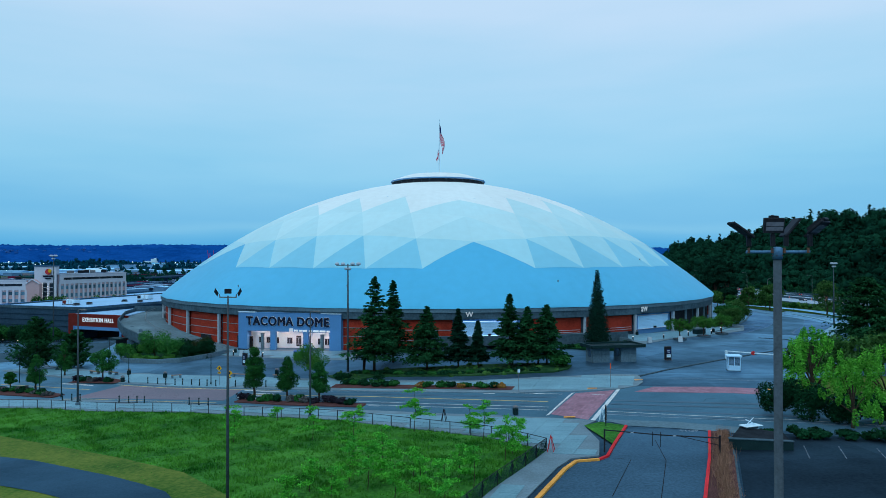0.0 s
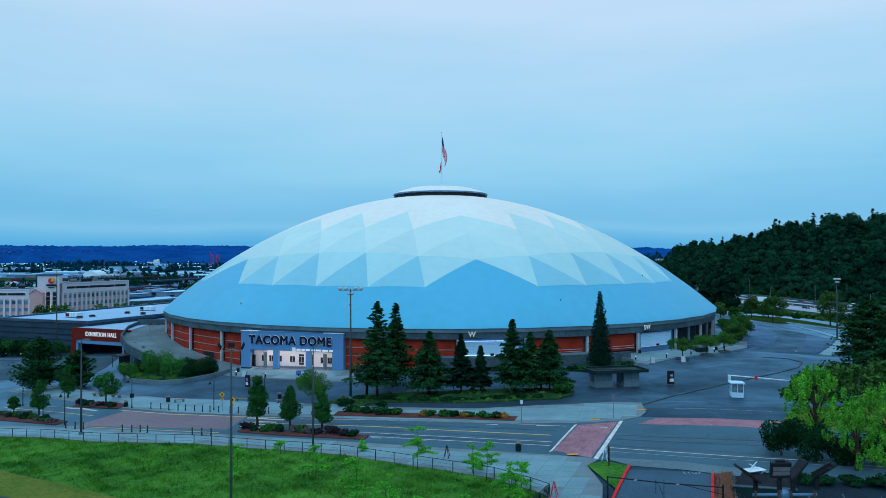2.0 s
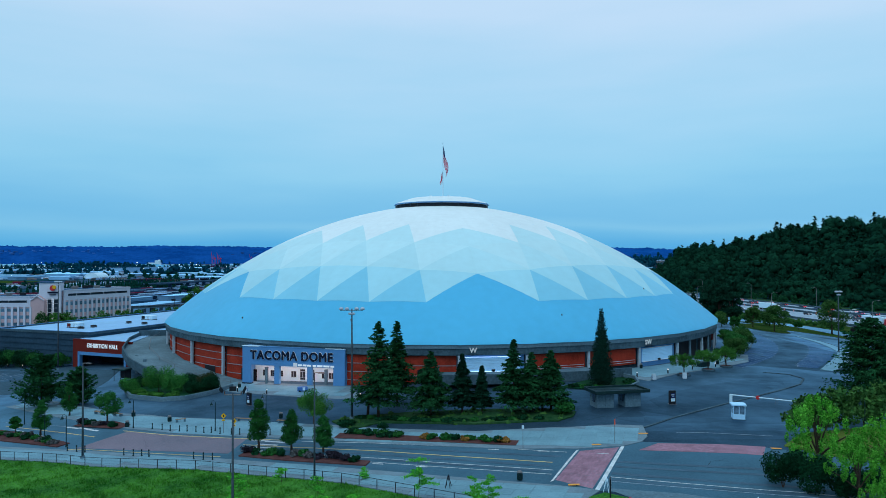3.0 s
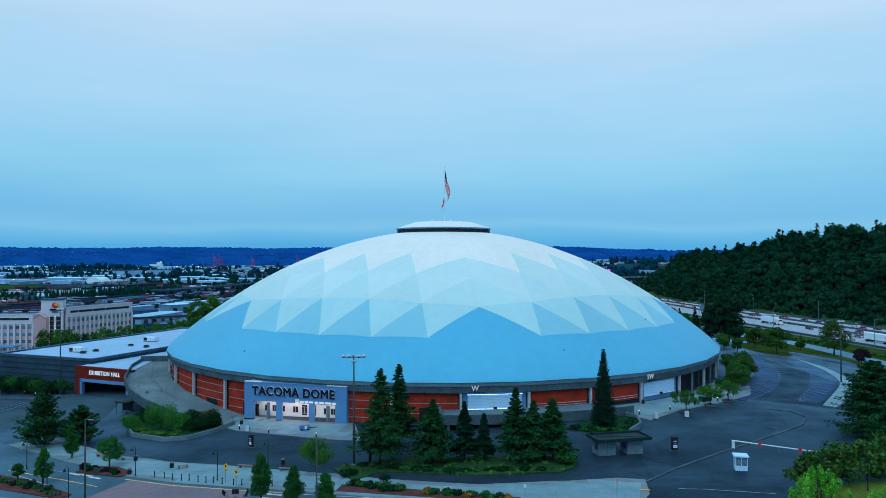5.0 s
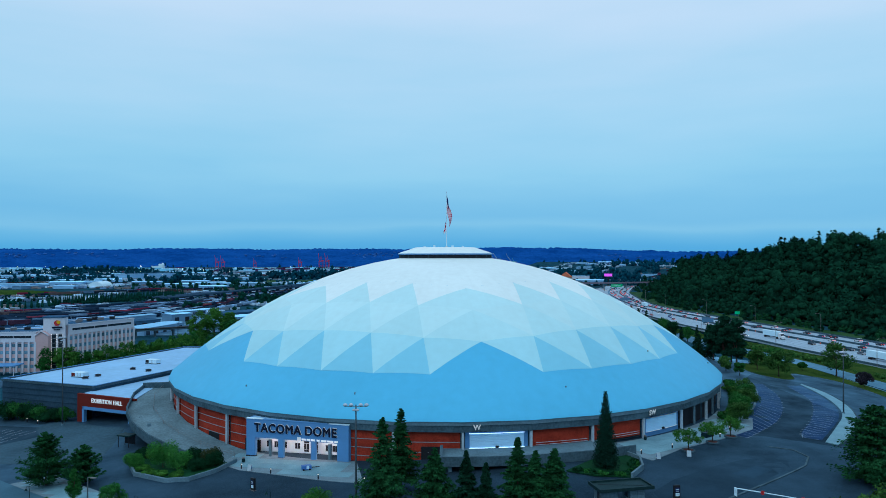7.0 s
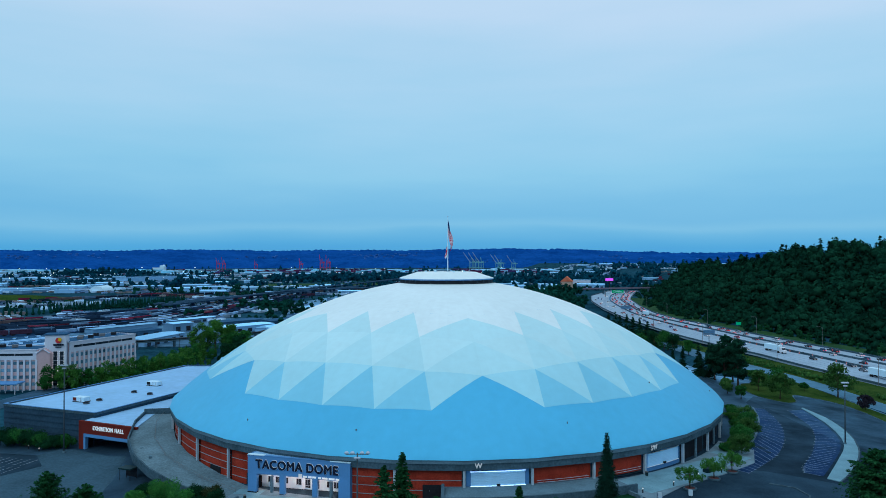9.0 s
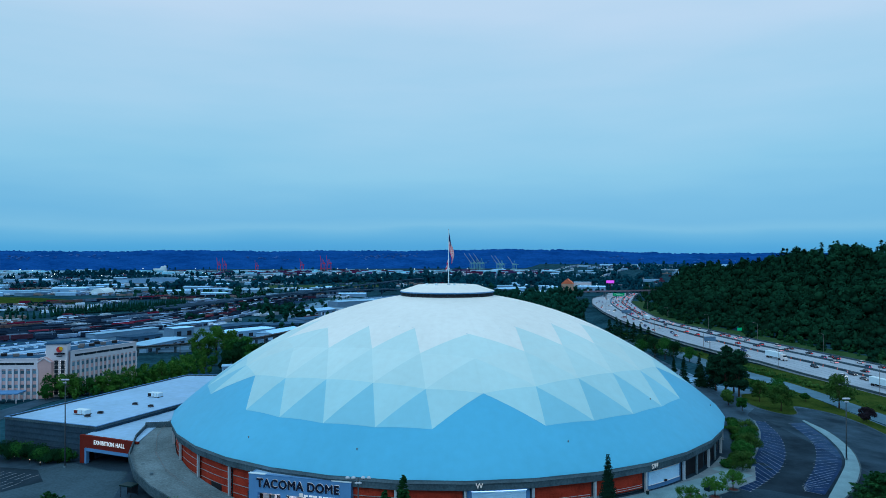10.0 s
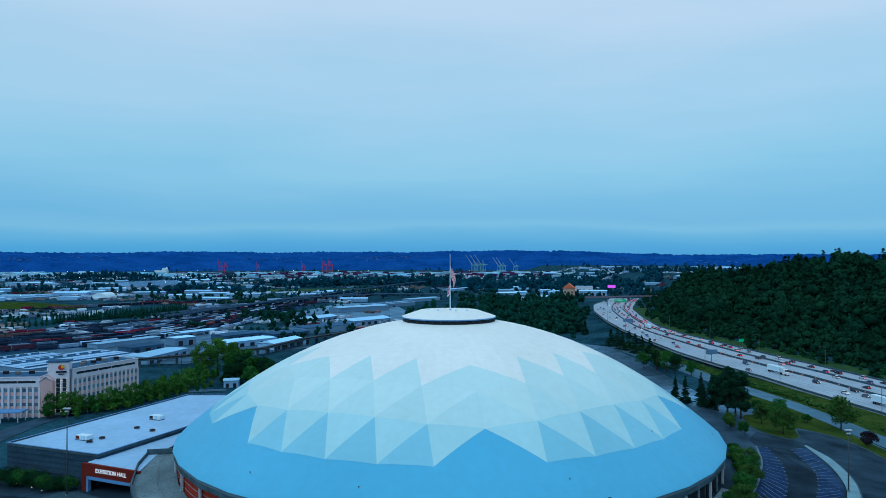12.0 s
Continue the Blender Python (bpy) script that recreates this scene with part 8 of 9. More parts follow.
for u in (0.78, 0.86, 0.90):           # the crowded far lanes, tail lights towards the city
    y = 90.0
    while y < 760:
        put_car(u, y, True)
        y += rc.uniform(8, 22) if y > 330 else rc.uniform(12, 38)
for u in (0.53, 0.60, 0.68):
    y = 100.0
    while y < 780:
        if rc.random() < (0.35 if y < 400 else 0.9):
            put_car(u, y, True)
        y += rc.uniform(18, 50)
for u in (0.11, 0.18, 0.26, 0.33, 0.40):
    y = 60.0
    while y < 800:
        if rc.random() < 0.7:
            put_car(u, y, False)
        y += rc.uniform(30, 95)
for mdl in MODELS + FAR_MODELS:                      # the patterns themselves stand in the far lanes too
    i = (MODELS + FAR_MODELS).index(mdl)
    x, a = on_freeway(0.9 if i < 8 else 0.8, 778 + 10 * (i % 8))
    mdl.matrix_world = Matrix.Translation((x, 778 + 10 * (i % 8), FZ + 0.02)) @ Matrix.Rotation(a, 4, "Z")


def truck(u, y, away, cab, label):
    x, a = on_freeway(u, y)
    t = thing("lorry", Matrix.Translation((x, y, FZ + 0.02)) @ Matrix.Rotation(a if away else a + math.pi, 4, "Z"), label, "lorry", "lorries on the freeway")
    part("trailer", Mesh().box((-3, 0, 2.6), (12.5, 2.5, 2.8), bevel=0.08), M["white"], t, "white box trailer")
    part("cab", Mesh().box((5.2, 0, 1.9), (2.4, 2.4, 2.9), bevel=0.2), CARPAINT[cab], t)
    part("bonnet", Mesh().box((6.9, 0, 1.2), (1.4, 2.1, 1.3), bevel=0.15), CARPAINT[cab], t)
    part("windscreen", Mesh().box((6.41, 0, 2.5), (0.06, 2.0, 0.9)), M["glass"], t)
    part("chassis", Mesh().box((-1, 0, 0.95), (15, 1.1, 0.3)), M["dark_metal"], t)
    for sx in (6.6, 3.9, 2.8, -6.6, -7.8):
        for sy in (-1.05, 1.05):
            part("wheel", Mesh().tube([(sx, sy - 0.15, 0.5), (sx, sy + 0.15, 0.5)], [0.5, 0.5], 10), M["rubber"], t)


truck(0.30, 172, False, "white", "white lorry with a long box trailer")
truck(0.22, 84, False, "red", "lorry with a red cab and white trailer")
truck(0.62, 420, True, "grey", "lorry with a grey cab and white trailer")

# freeway lamps, gantry, cones, overbridge
def fw_lamp(u, y, side):
    x, a = on_freeway(u, y)
    lp = thing("freeway_lamp", pose(x, y, FZ), "tall slim freeway lamp with a curved arm", "lamp post", "freeway lamps")
    part("shaft", Mesh().tube([(0, 0, 0), (0, 0, 11)], [0.14, 0.09], 7), M["grey_metal"], lp)
    part("arm", Mesh().tube([(0, 0, 11), (side * 0.8, 0, 11.7), (side * 2.6, 0, 11.9)], [0.07, 0.06, 0.05], 6), M["grey_metal"], lp)
    part("lamp_head", Mesh().box((side * 2.9, 0, 11.85), (0.8, 0.35, 0.16), bevel=0.04), M["grey_metal"], lp)


for y in (130, 196, 262, 330, 410, 500):
    fw_lamp(1.03, y, -1)
for y in (70, 140, 215, 300, 390, 480):
    fw_lamp(-0.02, y, 1)
for i in range(34):
    y = 70 + i * 9.5
    x, a = on_freeway(0.44 + 0.02 * (i % 2), y)
    c = thing("traffic_cone", pose(x, y, FZ + 0.04), "bright orange traffic drum", "traffic cone", "traffic drums")
    part("drum", Mesh().lathe((0, 0, 0), ((0.3, 0), (0.3, 0.08), (0.22, 0.1), (0.18, 0.95), (0.1, 1.0)), 8), M["orange"], c)
    part("band", Mesh().lathe((0, 0, 0.5), ((0.225, 0), (0.215, 0.14)), 8), M["white"], c)
for u, y, w in ((0.25, 430, 9.0), (0.05, 215, 7.0)):
    x, a = on_freeway(u, y)
    g = thing("sign_gantry", pose(x, y, FZ), "dark freeway message sign on a post, seen from behind", "sign")
    part("post", Mesh().tube([(0, 0, 0), (0, 0, 6)], [0.25, 0.2], 8), M["grey_metal"], g)
    part("sign_back", Mesh().box((0, 0, 6.4), (w, 0.4, 2.8), bevel=0.05), M["blue_steel"], g)
    part("sign_ribs", Mesh().box((0, -0.25, 5.7), (w, 0.12, 0.12)).box((0, -0.25, 7.1), (w, 0.12, 0.12)), M["grey_metal"], g)
x, a = on_freeway(0.62, 700)
g = thing("sign_gantry", pose(x, 700, FZ), "green freeway direction sign over the lanes", "sign")
part("post", Mesh().tube([(-14, 0, 0), (-14, 0, 7)], [0.3, 0.3], 8).tube([(14, 0, 0), (14, 0, 7)], [0.3, 0.3], 8), M["grey_metal"], g)
part("beam", Mesh().box((0, 0, 7.2), (29, 0.5, 0.6)), M["grey_metal"], g)
part("sign_plate", Mesh().box((2, -0.4, 7.6), (15, 0.2, 3.4)), mat("green_sign", (0.0, 0.22, 0.10), 0.6, var=0.05, emit=(0, 0.5, 0.2), power=0.25), g, "green sign plate with pale lettering bars")
part("sign_bar", Mesh().box((0, -0.55, 8.3), (9, 0.05, 0.5)).box((3, -0.55, 7.3), (8, 0.05, 0.5)), M["white"], g)
x, a = on_freeway(1.03, 285)
g = thing("exit_sign", pose(x, 285, FZ + 1.5), "small green freeway sign at the wood's edge", "sign")
part("post", Mesh().tube([(-1, 0, -1), (-1, 0, 4)], [0.08, 0.08], 6).tube([(1, 0, -1), (1, 0, 4)], [0.08, 0.08], 6), M["grey_metal"], g)
part("sign_plate", Mesh().box((0, -0.1, 3.6), (3.4, 0.1, 2.0)), mat("green_sign_small", (0.0, 0.25, 0.12), 0.6, var=0.05, emit=(0, 0.5, 0.25), power=0.3), g)
ob_ = thing("overbridge", pose(0, 0, 0), "thin pale road bridge over the freeway", "bridge")
part("bridge_deck", Mesh().prism([(190, 770), (330, 815), (330, 823), (190, 778)], 1.0, 2.2), M["concrete"], ob_)
part("bridge_parapet", Mesh().prism([(190, 769.4), (330, 814.4), (330, 815), (190, 770)], 1.0, 3.2), mat("bridge_parapet", (0.15, 0.14, 0.19), 0.8, var=0.1), ob_, "dull mauve-grey parapet")
for u in (0.25, 0.5, 0.75):
    part("pier", Mesh().box((190 + 140 * u, 774 + 45 * u, -3), (1.6, 5, 8), 0.3), M["concrete"], ob_)


# ---------------------------------------------------------------- hotel
HZ0 = -12.2


def wing(parent, a, b, depth, top, floors, bay, seed, band=True, end=True):
    """One hotel wing with its front from a to b; each window, pier and floor band is a part."""
    a, b = Vector(a), Vector(b)
    d = b - a
    ang, w = math.atan2(d.y, d.x), d.length
    base = part("wing_body", Mesh().box((w / 2, depth / 2, (top - HZ0) / 2 + 0.0), (w, depth, top - HZ0)), M["pink"], parent, "pink stucco wing")
    base.matrix_local = Matrix.Translation((a.x, a.y, HZ0)) @ Matrix.Rotation(ang, 4, "Z")
    h = top - HZ0
    part("attic_band", Mesh().box((w / 2, -0.12, h - 2.2), (w + 0.3, 0.5, 4.2)), M["cream"], base, "cream attic band")
    part("cornice", Mesh().box((w / 2, -0.2, h + 0.05), (w + 0.6, 0.7, 0.4)).box((w / 2, depth, h + 0.05), (w + 0.6, 0.5, 0.4)).box((-0.1, depth / 2, h + 0.05), (0.5, depth, 0.4)).box((w + 0.1, depth / 2, h + 0.05), (0.5, depth, 0.4)), M["cream"], base)
    part("wing_roof", Mesh().box((w / 2, depth / 2, h + 0.02), (w - 0.6, depth - 0.6, 0.12)), M["dark_roof"], base, "dark felt flat roof")
    part("strip_window", Mesh().box((w * 0.5, -0.38, h - 2.0), (w * 0.9, 0.1, 1.0)), M["glass"], base, "long dark attic window strip")
    nb = max(2, round(w / bay))
    for k in range(nb + 1):
        x = k * w / nb
        part("pier", Mesh().box((x, -0.2, (h - 4.3) / 2), (0.85, 0.6, h - 4.3)), M["cream"], base)
        if 0 < k:
            part("strip_mullion", Mesh().box((x - w / nb / 2, -0.45, h - 2.0), (0.15, 0.08, 1.1)), M["cream"], base) if k % 3 == 0 else None
    fl = (h - 4.3) / floors
    for f in range(floors):
        for k in range(nb):
            x = (k + 0.5) * w / nb
            wi = part("window", Mesh().box((x, -0.03, f * fl + fl * 0.55), (w / nb * 0.62, 0.12, fl * 0.46)), M["glass2"], base)
    return base


hotel = thing("hotel", pose(0, 0, 0), "pink and cream multi-storey hotel with a tower", "hotel")
wing(hotel, (-208.0, 82.0), (-177.3, 84.0), 15.0, 7.2, 5, 2.5, 0)
wing(hotel, (-166.8, 91.0), (-152.5, 124.0), 15.0, 9.6, 5, 2.4, 1)
gable = part("gable_wall", Mesh().add([(-177.3, 83.6, HZ0), (-172.4, 85.2, HZ0), (-177.3, 83.6, 5.6), (-172.4, 85.2, 5.6), (-174.9, 84.4, 7.6), (-177.3, 95, HZ0), (-172.4, 95, HZ0), (-177.3, 95, 5.6), (-172.4, 95, 5.6), (-174.9, 95, 7.6)],
                                       [(0, 1, 3, 4, 2), (0, 2, 7, 5), (1, 6, 8, 3), (2, 4, 9, 7), (3, 8, 9, 4)]), M["pink"], hotel, "pink gabled end wall")
part("gable_trim", Mesh().tube([(-177.4, 83.4, 5.6), (-174.9, 84.2, 7.6), (-172.3, 85.0, 5.6)], [0.3, 0.3, 0.3], 6), M["cream"], gable)
part("gable_back", Mesh().prism([(-183, 99.2), (-168, 97.8), (-172, 112), (-190, 112)], HZ0, 7.0), M["cream"], hotel)
tower = part("hotel_tower", Mesh().prism([(-175.6, 87.0), (-167.0, 88.6), (-169.0, 95.0), (-177.6, 93.4)], HZ0, 13.2), M["cream"], hotel, "cream stair tower")
tm = Matrix.Translation((-176.0, 86.9, 1.6)) @ Matrix.Rotation(math.atan2(1.6, 8.6), 4, "Z") @ Matrix.Diagonal((0.92, 1, 1, 1))
for x in (5.2, 8.0):
    part("tall_window", Mesh().box((x, -0.1, -3.0), (1.7, 0.3, 15.0), m=tm), M["glass"], tower, "tall dark stair window")
    for z in range(8):
        part("window_bar", Mesh().box((x, -0.28, -9 + z * 1.9), (1.7, 0.08, 0.12), m=tm), M["cream"], tower)
lights = Mesh()
for x in (4.2, 6.3, 7.0, 9.0):
    for z in range(20):
        lights.box((x, -0.3, -10 + z * 0.75), (0.13, 0.1, 0.17), m=tm)
part("string_lights", lights, M["head"], tower, "rows of small white lights")
part("tower_cap", Mesh().prism([(-176.0, 86.6), (-166.7, 88.3), (-168.8, 95.4), (-178.0, 93.7)], 13.1, 13.6), M["dark_roof"], tower)
part("logo_disc", Mesh().tube([tm @ Vector((6.6, -0.25, 9.2)), tm @ Vector((6.6, -0.5, 9.2))], [1.25, 1.25], 14), M["red"], tower, "red round emblem")
part("logo_swirl", Mesh().tube([tm @ Vector((7.3, -0.5, 9.6)), tm @ Vector((7.3, -0.6, 9.6))], [0.8, 0.8], 12), M["yellow"], tower, "orange curl of the emblem")
part("sign_bar", Mesh().box((6.6, -0.3, 7.3), (4.6, 0.2, 0.7), m=tm).box((6.6, -0.3, 6.3), (2.6, 0.2, 0.4), m=tm), M["navy"], tower, "dark sign lettering as bars")
for i, (x, y) in enumerate(((-203, 90), (-197, 92), (-191, 91), (-186, 93), (-168, 102), (-166, 108), (-163.5, 114), (-161, 120), (-170, 107), (-167.5, 116))):
    u = part("roof_plant", Mesh().box((x, y, 8.0 if i < 4 else 10.4), (2.4, 1.8, 1.2), 0.5, bevel=0.08), M["dark_metal"] if i % 2 else M["grey_metal"], hotel, "grey roof plant box")
can = thing("hotel_canopy", pose(-191, 75, float(gz(-191, 75)), 0, 0, 3), "pale flat canopy on slim posts before the hotel", "canopy")
part("canopy_roof", Mesh().box((0, 0, 4.6), (24, 7, 0.5), bevel=0.1), M["blue_wall"], can)
for x in (-11, -4, 4, 11):
    for y in (-2.8, 2.8):
        part("canopy_post", Mesh().tube([(x, y, 0), (x, y, 4.4)], [0.18, 0.18], 8), M["cream"], can)
rgh = np.random.default_rng(9)
i = 0
for line, step, lo, hi in (([(-172, 82.5), (-162, 92), (-156, 101), (-149, 122), (-149, 150), (-149, 180), (-149, 208)], 5.0, 8.0, 11.0), ([(-172, 80), (-163, 86), (-151, 102), (-145, 135), (-143, 170), (-139, 205)], 6.0, 5.5, 8.5), ([(-158, 80), (-146, 104), (-139, 140), (-132, 175)], 8.0, 3.0, 5.5)):
    for x, y, a in along(line, step):
        h = float(rgh.uniform(lo, hi))
        broadleaf("avenue_tree", x + rgh.uniform(-1, 1), y + rgh.uniform(-1, 1), h, h * 0.40, 0.8, 400 + i, ("leaf", "avenue", "avenue")[i % 3], 1500, 0.30, "leafy green tree between the hall and the hotel", group="trees behind the hall", clumps=26, limbs=1)
        i += 1
for i, (x, y, h, r) in enumerate(((-158, 232, 18.5, 8.0), (-149, 235, 20.5, 8.5), (-140, 236, 18, 7.5), (-133, 216, 15, 6.5), (-125, 206, 14, 6.5), (-117, 200, 13.5, 6), (-109, 196, 13.5, 6), (-128, 228, 15, 6.5), (-120, 188, 12, 5.5), (-112, 180, 11, 5.5), (-102, 186, 13, 6), (-95, 178, 12, 5.5), (-127, 185, 11, 5.5))):
    broadleaf("big_tree", x, y, h, r, 2.0, 470 + i, "avenue" if i < 3 else "leaf" if i % 2 else "hedge", 4200, 0.45, "big rounded dark green tree behind the hall", group="big trees behind the hall", clumps=36, limbs=2)

# ---------------------------------------------------------------- valley
def shed(x, y, w, d, h, rz, pitch, label, mt="shed", rt="shed_roof", doors=True, name="warehouse", z=None):
    z = float(gz(x, y)) if z is None else z
    s = thing(name, pose(x, y, z, 0, 0, rz), label, "warehouse", "valley warehouses")
    part("shed_wall", Mesh().box((0, 0, h / 2), (w, d, h)), M[mt], s)
    v = [(-w / 2 - 0.4, -d / 2 - 0.4, h), (w / 2 + 0.4, -d / 2 - 0.4, h), (w / 2 + 0.4, d / 2 + 0.4, h), (-w / 2 - 0.4, d / 2 + 0.4, h), (-w / 2 - 0.4, 0, h + pitch), (w / 2 + 0.4, 0, h + pitch)]
    part("shed_roof", Mesh().add([(a, b, c + 0.15) for a, b, c in v] + v, [(0, 1, 5, 4), (2, 3, 4, 5), (0, 4, 3), (1, 2, 5), (0, 6, 7, 1), (2, 8, 9, 3), (6, 9, 8, 7)]), M[rt], s)
    if w > 65 and d > 30:
        for k in range(4):
            part("roof_band", Mesh().box((0, -d / 2 + (k + 0.6) * d / 4.4, h + pitch * 0.6 + 0.35), (w * 0.96, d * 0.055, 0.5)), M["flat_roof" if k % 2 else "dark_roof"], s)
        for k in range(7):
            part("roof_light", Mesh().tube([(-w * 0.4 + k * w * 0.12, d * 0.18, h + pitch), (-w * 0.4 + k * w * 0.12 + w * 0.07, d * 0.18, h + pitch)], [1.3, 1.3], 8), M["dark_roof"], s, "dark arched roof light")
    if doors:
        n = max(2, int(w / 9))
        for k in range(n):
            part("loading_door", Mesh().box((-w / 2 + (k + 0.5) * w / n, -d / 2 - 0.06, h * 0.32), (w / n * 0.42, 0.12, h * 0.6)), M["dark_metal"] if k % 2 else M["glass"], s)
    return s


SHEDS = ((-271, 370, 61, 12, 3.6, 62, 0.5, "long low white roofed platform shed"), (-209, 285, 50, 18, 4.8, 79, 0.5, "pale walled shed with a white flat roof"), (-223, 367, 19, 14, 6.5, 54, 0.4, "small square white office block"),
         (-242, 439, 56, 14, 3.6, 60, 0.5, "long low white roofed depot"), (-169, 366, 49, 20, 4.8, 51, 0.5, "white flat-roofed store with dark doors"), (-136, 353, 40, 16, 5.0, 68, 2.0, "pale gabled workshop"),
         (-123, 473, 60, 26, 6.0, 47, 0.4, "white walled block with a dark roof"), (-148, 575, 50, 20, 5.1, 62, 2.0, "white gabled works shed"), (-91, 553, 56, 24, 5, 50, 2.2, "pair of white gabled works sheds"),
         (-120, 739, 80, 26, 6.1, 40, 0.5, "long tan freight shed"), (-88, 822, 84, 34, 5, 53, 0.8, "long white roofed shed"), (-44, 947, 75, 20, 4.8, 53, 0.5, "long tan banded store"), (25, 1319, 110, 20, 4.5, 61, 0.5, "long white roofed store"),
         (-757, 1555, 170, 46, 11, 71, 1.0, "huge white shed with blue trim"), (-709, 989, 62, 18, 4.8, 76, 0.6, "long pale roofed shed"), (-262, 262, 80, 46, 3.6, 62, 0.3, "broad grey-blue flat-roofed depot"), (-300, 255, 70, 36, 3.8, 62, 0.3, "broad grey-blue flat-roofed depot"),
         (-190, 420, 44, 22, 4.0, 52, 0.3, "low store with a dark roof"), (-150, 430, 40, 20, 4.0, 50, 0.3, "low store with a dark roof"), (-240, 330, 30, 16, 4.2, 62, 0.3, "low store with a dark roof"), (-122, 176, 8, 7, 4.0, 10, 0.8, "small white shed among the trees"))
for a in SHEDS:
    shed(*a[:7], a[7] + " in the valley", rt="flat_roof" if "broad" in a[7] else "dark_roof" if "dark roof" in a[7] or "grey" in a[7] else "shed_roof", mt="dark_roof" if "dark roof" in a[7] and "white" not in a[7] else "shed", doors=a[2] < 60)
# elevated rail line behind the sheds
via = thing("rail_viaduct", pose(0, 0, 0), "low dark rail viaduct behind the sheds", "viaduct")
vp = along([(-205, 247), (-185, 262), (-139, 303), (-122, 360), (-90, 420)], 12.0)
for i, (x, y, a) in enumerate(vp):
    part("span", Mesh().box((x, y, -9.4), (12.2, 4.5, 0.8), a), M["fascia"], via)
    part("railing", Mesh().box((x, y, -8.2), (12.2, 4.3, 0.12), a).box((x, y, -8.6), (12.2, 4.3, 0.08), a), M["dark_metal"], via)
    part("pier", Mesh().box((x, y, -12), (1.0, 2.6, 4.6), a), M["fascia"], via)
# rail yard: strips of ballast and lines of freight wagons
def freight_model(kind, mt):
    f = thing("freight_wagon", pose(0, 0, -300), {"box": "closed box freight wagon", "tank": "round tank wagon", "flat": "open hopper wagon"}[kind] + " standing in the rail yard", "wagon", "freight wagons")
    if kind == "tank":
        part("tank", Mesh().tube([(-7.3, 0, 2.5), (-7.0, 0, 2.5), (7.0, 0, 2.5), (7.3, 0, 2.5)], [0.8, 1.45, 1.45, 0.8], 10), mt, f)
        part("dome", Mesh().lathe((0, 0, 3.9), ((0.6, 0), (0.6, 0.4), (0.3, 0.5)), 8), mt, f)
    else:
        h = 3.2 if kind == "box" else 2.3
        body = Mesh().box((0, 0, 1.1 + h / 2), (15, 2.9, h), bevel=0.12)
        for k in range(6):
            body.box((-6.2 + k * 2.5, -1.48, 1.1 + h / 2), (0.15, 0.08, h * 0.95))
        part("wagon_body", body, mt, f)
    part("frame", Mesh().box((0, 0, 0.95), (15.4, 1.6, 0.3)), M["dark_metal"], f)
    for sx in (-5.2, 5.2):
        part("bogie", Mesh().box((sx, 0, 0.5), (2.6, 2.0, 0.7), bevel=0.1), M["dark_metal"], f)
    return f


WAGONS = [freight_model(k, BOXCAR[i]) for k, i in (("box", 0), ("box", 1), ("box", 2), ("tank", 5), ("tank", 5), ("flat", 3), ("box", 4), ("flat", 6), ("flat", 5), ("box", 3))]
rw = random.Random(5)
drape("rail_yard_ground", [(-420, 350), (-350, 300), (-262, 380), (-222, 520), (-205, 860), (-262, 870), (-310, 720), (-350, 570), (-430, 440)], 0.18, M["ballast"], cell=60.0, label="dark ballast of the rail yard")
lines = [([(-354, 335), (-301, 381), (-258, 474), (-238, 700), (-228, 850)], 0.7), ([(-375, 368), (-339, 388), (-297, 438), (-272, 538), (-245, 729)], 0.75), ([(-390, 372), (-351, 401), (-306, 457), (-281, 538), (-232, 841)], 0.7),
         ([(-400, 400), (-326, 500), (-286, 622), (-263, 709), (-240, 840)], 0.85), ([(-600, 660), (-582, 693), (-515, 810), (-403, 903), (-300, 980)], 0.95), ([(-640, 700), (-613, 742), (-517, 798), (-443, 902)], 0.7), ([(-270, 740), (-251, 782), (-199, 894), (-150, 990)], 0.9),
         ([(-410, 420), (-345, 500), (-305, 610), (-280, 720)], 0.6), ([(-345, 320), (-290, 371), (-246, 470), (-226, 690)], 0.35)]
first = True
pool = list(WAGONS)
for pts, fill in lines:
    stripe("rail_track_road", pts, 9.0, 0.25, M["ballast"], label="dark ballast of a rail track")
    kind = rw.choice(WAGONS)
    for x, y, a in along(pts, 16.4):
        if rw.random() < 0.28:
            kind = rw.choice(WAGONS)
        if rw.random() > fill or x < -0.68 * (y + 221):
            continue
        m = Matrix.Translation((x, y, float(gz(x, y)) + 0.3)) @ Matrix.Rotation(a, 4, "Z")
        if kind in pool:
            pool.remove(kind)
            kind.matrix_world = m
        else:
            copy_thing(kind, m)
# further strings of wagons behind, too many to count
def wagon_strings(name, material, seed, share, label):
    rq = random.Random(seed)
    m = Mesh()
    for pts, fill in lines[:4] + lines[7:]:
        for off in (-17.5, -12.0, -6.0, 6.0, 12.0, 17.5):
            run = False
            for x, y, a in along(offset_line(pts, off), 15.8):
                if rq.random() < 0.3:
                    run = rq.random() < share
                if run and x > -0.68 * (y + 221):
                    h = rq.choice((2.2, 3.0, 3.2))
                    z = float(gz(x, y)) + 0.5
                    m.box((x, y, z + 0.7 + h / 2), (14.8, 2.9, h), a, bevel=0.15)
                    m.box((x, y, z + 0.4), (13.0, 2.0, 0.8), a)
    tagged(part(name, m, material), label, "wagons", kind="stuff")


